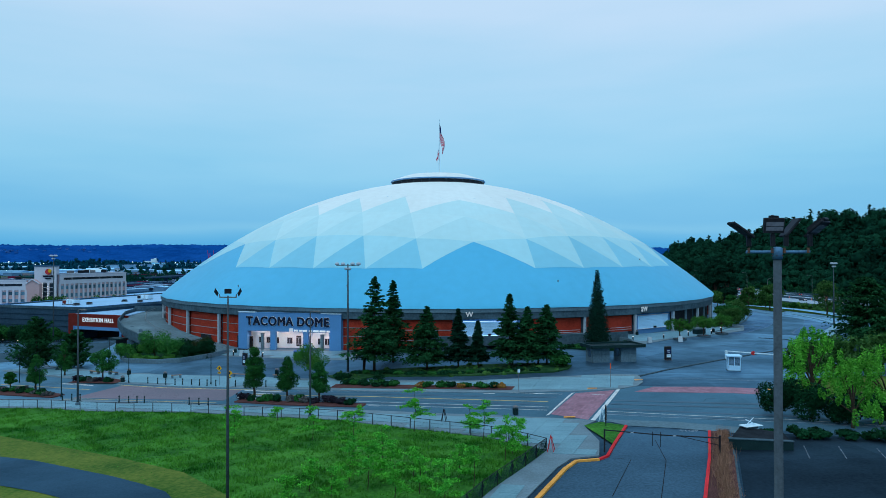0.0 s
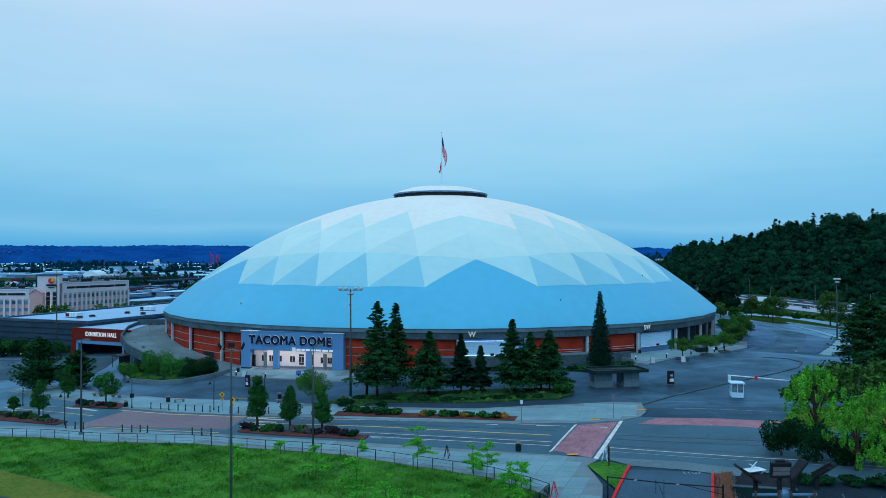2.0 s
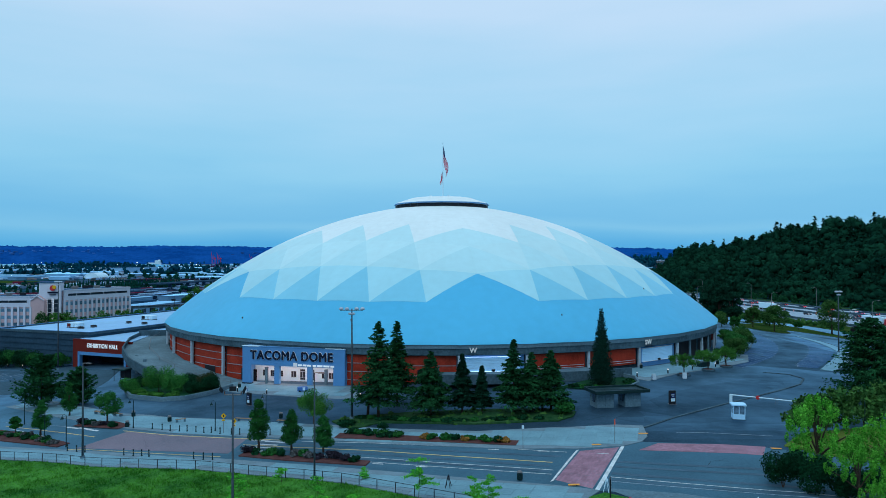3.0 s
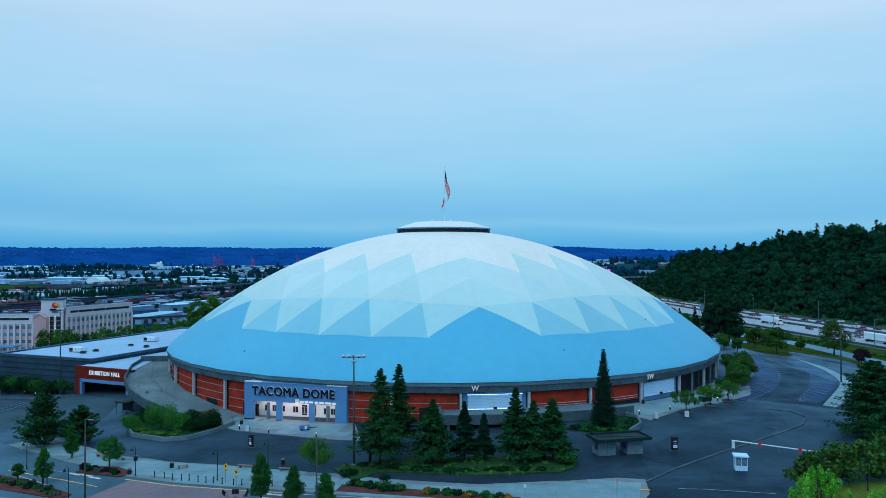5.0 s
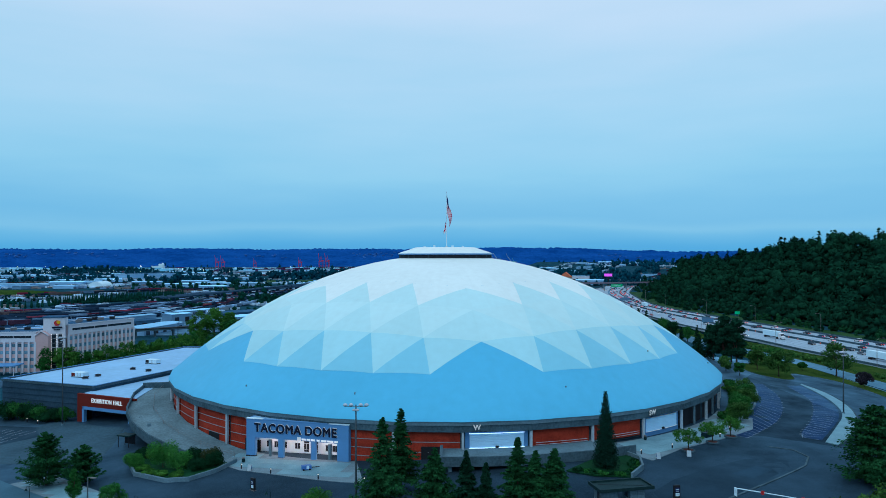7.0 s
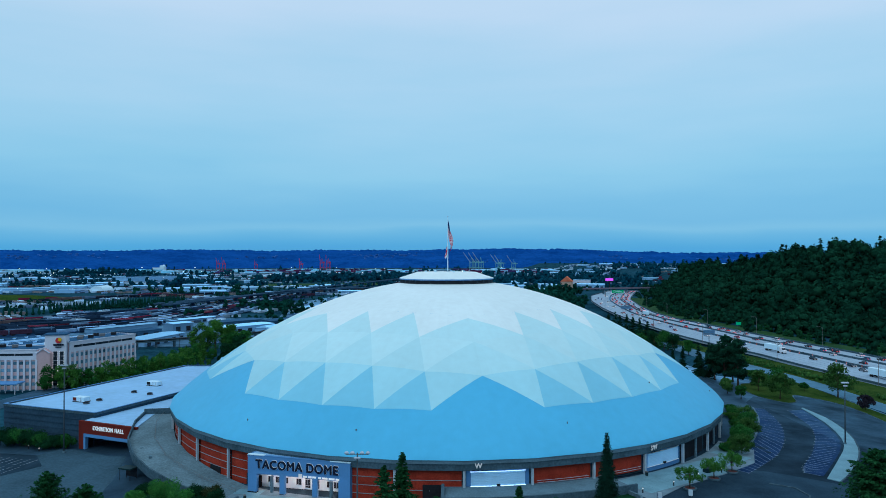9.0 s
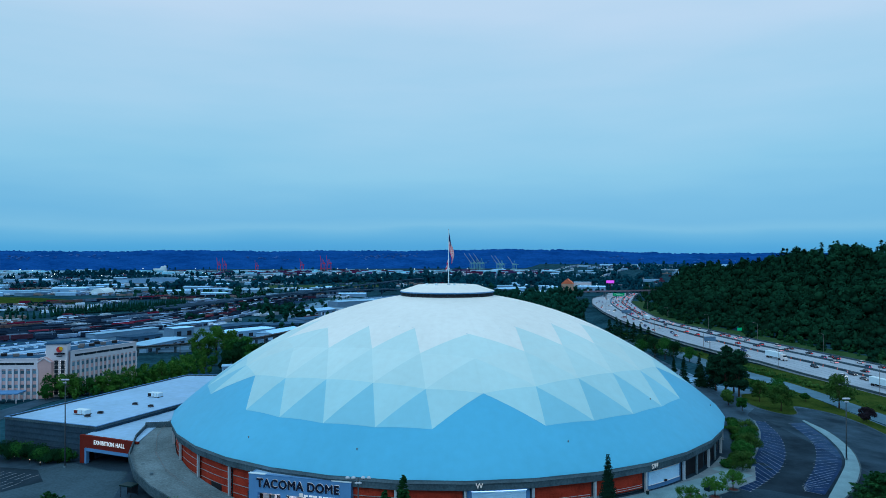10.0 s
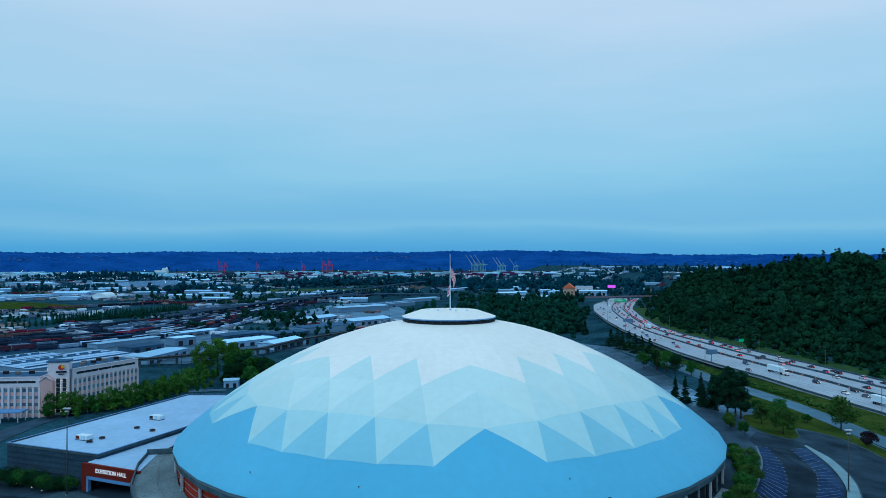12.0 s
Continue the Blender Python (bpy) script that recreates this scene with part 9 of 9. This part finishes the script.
# dark and pale wagon paints include some haze blue
wagon_strings("dark_wagon_strings", mat("dark_wagon_paint", (0.012, 0.030, 0.060), 0.8, spec=0.0, var=0.3, scale=0.3, island=0.5), 61, 0.42, "long strings of dark freight wagons in the yard")
wagon_strings("pale_wagon_strings", mat("pale_wagon_paint", (0.18, 0.34, 0.54), 0.8, spec=0.0, var=0.3, scale=0.3, island=0.6), 62, 0.14, "strings of pale freight wagons in the yard")
wagon_strings("red_wagon_strings", mat("maroon_wagon_paint", (0.12, 0.022, 0.045), 0.8, var=0.3, scale=0.3, island=0.6), 63, 0.035, "strings of maroon freight wagons in the yard")
for i, k in enumerate(pool):
    k.matrix_world = Matrix.Translation((-200 - 20 * i, 600, -13.7)) @ Matrix.Rotation(0.45, 4, "Z")
def poplars(spots):
    """A row of slim upright trees, in one mesh."""
    rg = np.random.default_rng(44)
    vs, qs, off = [], [], 0
    bv, bf = ball(1)
    for x, y, sc in spots:
        base = np.array([x, y, float(gz(x, y))])
        for k in range(6):
            u = k / 5
            r = (2.1 - 1.75 * u) * rg.uniform(0.85, 1.15)
            v = bv * np.array([r, r, 1.9]) * (1 + 0.15 * rg.normal(size=(len(bv), 1)).clip(-1.5, 1.5)) + np.array([rg.normal(0, 0.15), rg.normal(0, 0.15), 1.8 + 9.0 * u])
            vs.append(v * sc + base)
            qs.append(bf + off)
            off += len(bv)
    ob = new("poplar_row", np_mesh("poplar_row", np.concatenate(vs), np.concatenate(qs), M["woods"]))
    tagged(ob, "long row of dark upright trees along the rail yard", "woods", kind="stuff")


# lines of trees and belts of woods
rwd = np.random.default_rng(15)
row = [(x + rwd.uniform(-1, 1), y + rwd.uniform(-1, 1), rwd.uniform(0.75, 1.05)) for x, y, a in along([(-470, 430), (-442, 487), (-425, 554)], 7.5) + along([(-435, 561), (-380, 636), (-359, 747)], 3.2) + along([(-428, 575), (-374, 650)], 4.0)]
poplars(row)
belt = []
for (x0, y0, x1, y1, n, wd, smin, smax) in ((-1300, 2154, -1075, 2298, 120, 60, 1.2, 2.0), (-396, 1500, -100, 1779, 260, 110, 1.2, 2.0), (70, 1330, 470, 1500, 240, 130, 1.1, 2.0), (-100, 1779, 70, 1500, 120, 110, 1.2, 1.9), (-566, 1156, -494, 1350, 70, 50, 1.0, 1.7), (-895, 1260, -743, 1342, 60, 50, 0.9, 1.5),
                                            (25, 500, 100, 470, 130, 46, 0.9, 1.5), (112, 585, 146, 630, 60, 26, 0.8, 1.3), (118, 490, 138, 560, 44, 20, 0.6, 1.0), (138, 700, 160, 800, 50, 24, 0.8, 1.3), (96, 455, 122, 450, 16, 14, 0.5, 0.9), (35, 620, 112, 600, 130, 56, 0.9, 1.6), (45, 760, 125, 720, 90, 56, 0.9, 1.6), (40, 960, 150, 860, 60, 60, 0.8, 1.4), (-30, 640, 40, 640, 30, 40, 0.7, 1.2), (-230, 600, -160, 600, 40, 26, 0.7, 1.1), (-180, 520, -150, 540, 16, 20, 0.6, 1.0),
                                            (330, 1000, 560, 1200, 90, 80, 0.8, 1.4), (-1500, 1900, -600, 1900, 110, 100, 0.9, 1.6), (-700, 1250, -300, 1250, 60, 60, 0.8, 1.4), (-240, 1050, -60, 1150, 60, 60, 0.8, 1.3), (-520, 980, -300, 1010, 30, 30, 0.7, 1.1), (-360, 860, -300, 920, 16, 20, 0.6, 1.0), (-1500, 2250, -700, 2250, 60, 60, 1.0, 1.6), (100, 1900, 900, 2100, 200, 200, 1.0, 1.9), (-150, 385, -90, 500, 12, 14, 0.5, 0.9), (-330, 560, -310, 640, 10, 8, 0.6, 0.9), (-255, 470, -250, 500, 6, 6, 0.7, 1.0), (200, 1000, 330, 1300, 60, 100, 0.7, 1.2)):
    for _ in range(n):
        u = rwd.uniform()
        belt.append((x0 + (x1 - x0) * u + rwd.normal(0, wd * 0.4), y0 + (y1 - y0) * u + rwd.normal(0, wd * 0.5), rwd.uniform(smin, smax)))
near = [p for p in belt if p[1] < 1020]
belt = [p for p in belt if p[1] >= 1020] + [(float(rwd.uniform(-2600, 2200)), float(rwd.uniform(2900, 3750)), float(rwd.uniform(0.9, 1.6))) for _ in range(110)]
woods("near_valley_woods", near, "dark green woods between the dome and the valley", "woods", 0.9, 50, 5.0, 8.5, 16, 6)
woods("valley_woods", belt, "dark belts of trees across the valley, tinted haze blue", "haze_blue_woods", 1.5, 16, 5.0, 8.0, 6, 5)
foot = []
for y in range(60, 620, 3):
    foot.append((float(np.interp(y, *FARX)) + float(rwd.uniform(7, 22)), y + float(rwd.uniform(-2, 2)), float(rwd.uniform(0.3, 0.75))))
woods("hill_foot_shrubs", foot, "green shrubs along the foot of the wooded hill", "hedge", 0.6, 70, 4.2, 6.0, 36)
strip = []
for x, y, a in along(FRONT, 2.6):
    if y > 10:
        strip.append((x + 9.5 + float(rwd.uniform(-3.0, 3.0)), y, float(rwd.uniform(0.12, 0.42))))
woods("verge_shrubs", strip, "loose green shrubs on the strip beside the freeway", "olive", 0.55, 70, 4.2, 6.0, 37)
scrub = []
while len(scrub) < 820:
    y = 470 + 1330 * float(rwd.uniform()) ** 1.2
    x = float(rwd.uniform(-0.7, 0.1)) * (y + 221)
    if math.sin(x * 0.021 + 1.3 * math.sin(y * 0.013)) + math.sin(y * 0.017 - x * 0.008) > 0.35 and not (-760 < x < -500 and 740 < y < 960):
        scrub.append((x, y, float(rwd.uniform(0.3, 0.8))))
woods("valley_scrub", scrub, "small dark bushes and trees between the yards", "woods", 1.0, 14, 4.0, 6.0, 26, 4)
drape("valley_field_ground", [(-633, 773), (-728, 924), (-665, 911), (-527, 822), (-524, 765)], 0.3, M["dry_verge"], cell=60.0, label="dull yellow-green field")
drape("valley_meadow_ground", [(-420, 1240), (-140, 1300), (-140, 1400), (-430, 1380)], 0.3, M["verge"], cell=60.0, label="green meadow in the valley")
for nm, poly in (("truck_park_road", [(-372, 440), (-318, 405), (-300, 500), (-350, 560)]), ("yard_road", [(-330, 270), (-180, 260), (-110, 350), (-150, 480), (-235, 480), (-300, 370)]), ("depot_road", [(-170, 500), (-60, 480), (-40, 650), (-90, 900), (-170, 880), (-200, 700)])):
    drape(nm, poly, 0.15, M["dark_asphalt"], cell=60.0, label="dark asphalt yard in the valley")

# many far sheds, in rows, sharing one look
rv = random.Random(33)
FARSHED = []
for i in range(5):
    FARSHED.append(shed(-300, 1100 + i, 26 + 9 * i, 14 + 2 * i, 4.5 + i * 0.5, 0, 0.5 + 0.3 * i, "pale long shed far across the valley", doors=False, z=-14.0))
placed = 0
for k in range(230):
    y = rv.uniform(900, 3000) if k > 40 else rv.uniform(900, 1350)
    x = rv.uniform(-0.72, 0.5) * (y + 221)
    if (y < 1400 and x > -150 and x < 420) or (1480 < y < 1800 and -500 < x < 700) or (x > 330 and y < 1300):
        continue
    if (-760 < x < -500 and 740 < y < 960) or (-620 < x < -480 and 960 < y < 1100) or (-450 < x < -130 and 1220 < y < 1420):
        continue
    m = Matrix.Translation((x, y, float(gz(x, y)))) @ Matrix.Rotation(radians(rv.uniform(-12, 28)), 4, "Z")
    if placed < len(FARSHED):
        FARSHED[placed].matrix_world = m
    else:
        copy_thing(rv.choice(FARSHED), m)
    placed += 1
# truck parks and container yards: rows of small boxes as one mass
def keep_clear(x, y):
    return ((-150 < x < 420 and y < 1300 and not (-150 < x < 20 and 480 < y < 720)) or (1480 < y < 1800 and -500 < x < 700)
            or (-760 < x < -500 and 740 < y < 960) or (-450 < x < -130 and 1220 < y < 1420) or (-440 < x < -355 and 560 < y < 750))


def parked(name, seed, lots, colour, island, label, y0=430, y1=2900, tall=1.0):
    rq = random.Random(seed)
    m = Mesh()
    for k in range(lots):
        y = y0 + (y1 - y0) * rq.random() ** 1.25
        x = rq.uniform(-0.7, 0.42) * (y + 221)
        turn = rq.uniform(0.55, 1.1)
        far = 1 + y / 1300
        c, s = math.cos(turn), math.sin(turn)
        for i in range(rq.randint(3, 9)):
            for j in range(rq.randint(1, 3)):
                if rq.random() < 0.25:
                    continue
                u, w = (i - 4) * 4.2 * far * 0.8, j * 11.0 * far * 0.7
                px, py = x + u * s + w * c, y - u * c + w * s
                if keep_clear(px, py):
                    continue
                h = rq.uniform(1.3, 2.6) * (1 + y / 2600) * tall
                m.box((px, py, float(gz(px, py)) + 0.3 + h / 2), (rq.uniform(3.5, 9) * (0.6 + 0.4 * far), 2.3 * (0.7 + 0.3 * far), h), turn)
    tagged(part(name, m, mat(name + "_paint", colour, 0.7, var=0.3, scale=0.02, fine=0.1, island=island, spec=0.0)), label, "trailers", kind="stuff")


# trailer and lorry colours are made bluer to imitate distance haze
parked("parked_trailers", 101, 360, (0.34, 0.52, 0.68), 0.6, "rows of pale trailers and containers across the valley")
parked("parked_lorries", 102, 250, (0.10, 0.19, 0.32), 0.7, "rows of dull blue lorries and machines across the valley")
parked("stacked_goods", 103, 90, (0.070, 0.022, 0.040), 0.7, "rows of maroon containers across the valley")
parked("yard_clutter", 104, 110, (0.16, 0.16, 0.17), 0.6, "tan goods and sheds across the valley", 430, 1500)
# port colours lean blue and violet, with haze put into the paint
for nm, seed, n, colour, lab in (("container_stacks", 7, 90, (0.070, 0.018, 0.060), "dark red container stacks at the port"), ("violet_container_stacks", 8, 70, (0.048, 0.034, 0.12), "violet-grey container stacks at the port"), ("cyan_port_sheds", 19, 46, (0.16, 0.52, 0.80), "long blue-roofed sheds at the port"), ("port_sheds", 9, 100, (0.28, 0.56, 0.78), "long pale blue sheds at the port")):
    rq = random.Random(seed)
    m = Mesh()
    for k in range(n):
        y = rq.uniform(2350, 2950)
        x = rq.uniform(-0.66 if nm.endswith("port_sheds") else -0.40, 0.16) * (y + 221)
        m.box((x, y, -14 + 4), (rq.uniform(14, 40) * (2.2 if nm.endswith("port_sheds") else 1.0), 12, rq.uniform(5, 9)), 0.1)
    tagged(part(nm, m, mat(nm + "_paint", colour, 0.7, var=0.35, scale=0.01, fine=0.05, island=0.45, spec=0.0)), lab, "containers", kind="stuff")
tent2 = thing("arched_store", pose(-603, 1015, -14, 0, 0, 4), "white arched fabric store in the valley", "warehouse")
arch = [(13 * math.cos(math.pi * k / 10), 11 * math.sin(math.pi * k / 10)) for k in range(11)]
part("arched_shell", Mesh().add([(x, s * 22, z) for s in (-1, 1) for x, z in arch], [(i, i + 1, 12 + i, 11 + i) for i in range(10)] + [tuple(range(10, -1, -1)), tuple(range(11, 22))]), M["white"], tent2)
part("store_base", Mesh().box((0, 0, 0.8), (26.4, 44.4, 1.6)), M["shed"], tent2)
# viaduct across the valley
rv2 = thing("road_viaduct", pose(0, 0, 0), "long grey road viaduct on slim piers", "viaduct")
for line, zl in (([(-300, 560), (-277, 661), (-255, 796), (-220, 963), (-170, 1171), (-120, 1397), (-60, 1600)], -5.0), ([(-230, 880), (-211, 913), (-110, 1002), (-12, 987), (110, 960)], -5.5), ([(-330, 600), (-311, 650), (-246, 823), (-150, 1100)], -7.0)):
    for i, (x, y, a) in enumerate(along(line, 34.0)):
        part("span", Mesh().box((x, y, zl), (34.4, 9, 1.0), a), M["viaduct"], rv2)
        part("span_parapet", Mesh().box((x - 4.5 * math.sin(a), y + 4.5 * math.cos(a), zl + 1.0), (34.4, 0.4, 0.8), a).box((x + 4.5 * math.sin(a), y - 4.5 * math.cos(a), zl + 1.0), (34.4, 0.4, 0.8), a), M["viaduct_deck"], rv2)
        part("pier", Mesh().box((x, y, (zl - 15) / 2), (1.2, 4, zl + 14), a), M["viaduct"], rv2)

# port cranes
def crane(x, y, s, mt, boom, label, group):
    s *= 0.8
    c = thing("port_crane", pose(x, y, -14, 0, 0, 20) @ Matrix.Diagonal((s, s, s, 1)), label, "crane", group)
    for sx in (-9, 9):
        for sy in (-12, 12):
            part("leg", Mesh().box((sx, sy, 20), (2.2, 2.2, 40)), M[mt], c)
    part("sill", Mesh().box((0, -12, 14), (20, 2, 2.4)).box((0, 12, 14), (20, 2, 2.4)), M[mt], c)
    part("portal_beam", Mesh().box((0, -12, 39), (20, 2.4, 3)).box((0, 12, 39), (20, 2.4, 3)).box((-9, 0, 39), (2.4, 24, 3)).box((9, 0, 39), (2.4, 24, 3)), M[mt], c)
    part("machine_house", Mesh().box((8, 0, 43), (12, 8, 6)), M[mt], c)
    part("mast", Mesh().tube([(-6, 0, 40), (0, 0, 66)], [1.0, 0.8], 6).tube([(8, 0, 40), (0, 0, 66)], [0.9, 0.7], 6), M[mt], c)
    if boom:
        part("boom", Mesh().tube([(-9, 0, 42), (-46, 0, 92)], [1.6, 1.0], 6), M["rail"], c, "raised pale boom")
        part("backreach", Mesh().box((16, 0, 41), (26, 3, 2.4)), M[mt], c)
    else:
        part("boom", Mesh().tube([(-9, 0, 42), (-14, 0, 84)], [1.6, 1.0], 6), M[mt], c)


for px, mt, bm_, s in ((389, "port_red", 0, 0.9), (399, "port_red", 0, 0.9), (456, "port_red", 0, 0.75), (536, "port_red", 0, 0.85), (573, "port_red", 0, 1.05), (584, "port_red", 0, 1.05),
                       (838, "port_green", 1, 1.08), (846, "port_green", 1, 1.1), (854, "port_green", 1, 1.1), (884, "port_green", 1, 0.95), (890, "port_green", 1, 0.95), (912, "port_green", 1, 0.9)):
    y = 3000.0
    crane((px - 792) / 1250 * (y + 221), y, s, mt, bm_, "red port crane with a raised boom" if mt == "port_red" else "green port crane with a slanting pale boom", "port cranes")
# billboard, gabled inn and blue shed by the freeway bend
bb = thing("billboard", pose(279, 985, -12, 0, 0, -10), "glowing magenta roadside billboard", "billboard")
part("billboard_post", Mesh().tube([(0, 0, 0), (0, 0, 16)], [1.0, 0.9], 8), M["dark_metal"], bb)
part("billboard_screen", Mesh().box((0, 0, 20), (13, 1.2, 4.6), bevel=0.1), M["magenta"], bb)
part("billboard_frame", Mesh().box((0, 0.2, 17.1), (14.6, 1.6, 0.5)).box((0, 0.2, 22.9), (14.6, 1.6, 0.5)), M["dark_metal"], bb)
inn = thing("gabled_inn", pose(216, 1040, -13, 0, 0, -15), "tan gabled inn with a coral roof", "house")
part("inn_wall", Mesh().box((0, 0, 8), (20, 18, 16)), mat("tan_stucco", (0.42, 0.32, 0.26), 0.85, var=0.1, scale=0.1), inn)
part("inn_roof", Mesh().add([(-11, -10, 16), (11, -10, 16), (11, 10, 16), (-11, 10, 16), (0, -10, 25), (0, 10, 25)], [(0, 1, 4), (2, 3, 5), (1, 2, 5, 4), (3, 0, 4, 5), (0, 3, 2, 1)]), mat("coral_roof", (0.55, 0.16, 0.09), 0.8, var=0.1, scale=0.1), inn)
for k in range(3):
    part("inn_window", Mesh().box((-6 + 6 * k, -9.1, 9), (2.5, 0.3, 3)), M["glass"], inn)
shed(268, 1085, 50, 22, 9, -15, 1.5, "blue shed beside the freeway bend", "shed", "shed_roof", z=-13)
shed(262, 1140, 32, 16, 15, -15, 0.5, "cream block behind the blue shed", "cream", "shed_roof", z=-13)
for k in range(14):
    shed(rv.uniform(90, 230), rv.uniform(960, 1350), rv.uniform(18, 40), rv.uniform(12, 20), rv.uniform(4, 7), rv.uniform(-20, 20), rv.uniform(0.5, 2.5), "small pale building beyond the dome", doors=False, z=-14)
# far street lights
fl = Mesh()
for k in range(120):
    y = rv.uniform(900, 3100)
    x = rv.uniform(-0.72, 0.5) * (y + 221)
    r = 0.00032 * y * rv.uniform(0.6, 1.3)
    fl.lathe((x, y, -14 + rv.uniform(8, 16)), ((r * 0.3, -r), (r, 0), (r * 0.3, r)), 6)
tagged(part("far_street_lights", fl, M["far_light"]), "scattered white street lights across the valley", "street lights", kind="stuff")
# wooden utility poles by the tracks
for i, (x, y) in enumerate(((-165, 215), (-118, 235), (-80, 262), (-40, 300), (-5, 340), (30, 380), (-190, 190), (-60, 500), (40, 520))):
    up = thing("utility_pole", pose(x, y, float(gz(x, y))), "dark wooden utility pole with a crossarm", "utility pole", "utility poles")
    part("pole_shaft", Mesh().tube([(0, 0, 0), (0, 0, 14)], [0.22, 0.14], 7), M["bark"], up)
    part("crossarm", Mesh().box((0, 0, 13), (2.6, 0.15, 0.18), 0.5), M["bark"], up)
# pale mill far across the valley
mill = thing("mill", pose(-1300, 2980, -14) @ Matrix.Diagonal((0.7, 0.7, 0.7, 1)), "pale mill with a tall silo block", "factory")
part("mill_block", Mesh().box((0, 0, 9), (80, 30, 18)), M["white"], mill)
part("mill_tower", Mesh().box((22, 0, 16), (30, 24, 32), bevel=2.0), M["white"], mill)
part("silo", Mesh().lathe((34, -6, 0), ((9, 0), (9, 30), (5, 36), (1, 38)), 14), M["white"], mill)

# ---------------------------------------------------------------- far ridge
def far_ridge():
    n = 2600
    rr = np.random.default_rng(3)
    deg = np.linspace(-52, 52, n + 1)
    a = np.radians(deg)
    slow = 8 * np.sin(a * 5.0 + 1.0) + 5 * np.sin(a * 13) + 3 * np.sin(a * 31) + 2.5 * np.sin(a * 67 + 2)

    def soft(k):
        return np.convolve(rr.uniform(-1, 1, n + 1), np.ones(k) / math.sqrt(k), "same")

    trees = 1.6 * soft(2) + 1.9 * soft(5) + 2.2 * soft(17) + 5.0 * np.clip(soft(3) - 1.05, 0, 1.2)
    crest = 90 + slow * 0.55 - 18 * smooth(9, 16, deg)
    v = []
    for r, z in ((3900, np.full(n + 1, -15.0)), (4120, crest * 0.34 + 3 * soft(9)), (4330, crest * 0.64 + 3 * soft(9)), (4500, crest * 0.90 + 2 * soft(5)), (4560, crest + trees)):
        v.append(np.stack([r * np.sin(a), -221 + r * np.cos(a), z], 1))
    v = np.concatenate(v)
    i = (np.arange(4)[:, None] * (n + 1) + np.arange(n)[None]).ravel()
    q = np.stack([i, i + 1, i + n + 2, i + n + 1], 1)
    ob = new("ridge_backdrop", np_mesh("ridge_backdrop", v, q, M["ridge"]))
    tagged(ob, "long wooded ridge tinted haze blue beyond the valley", "hills", kind="structure")


far_ridge()

houses = Mesh()
for deg, u0, n in ((-31, 0.62, 20), (-27, 0.7, 12), (-14, 0.5, 14), (-5.5, 0.62, 34), (-3.0, 0.7, 22), (4, 0.4, 10), (14, 0.5, 12), (21, 0.35, 14)):
    for k in range(n):
        a, u = radians(deg + rv.gauss(0, 0.9)), min(0.85, max(0.1, u0 + rv.gauss(0, 0.07)))
        r = 3900 + 600 * u
        houses.box((r * math.sin(a), -221 + r * math.cos(a) - 10, 88 * (0.34 + (u - 0.37) * 0.95) + 1), (rv.uniform(7, 16), 8, rv.uniform(3, 5.5)), 0.0)
# houses share the ridge's haze: blue is mixed into their paint
tagged(part("ridge_houses", houses, mat("haze_tinted_house", (0.035, 0.13, 0.36), 0.9, var=0.1, scale=0.05, island=0.4, spec=0.0)), "scattered pale houses among the ridge's woods", "houses", kind="stuff")
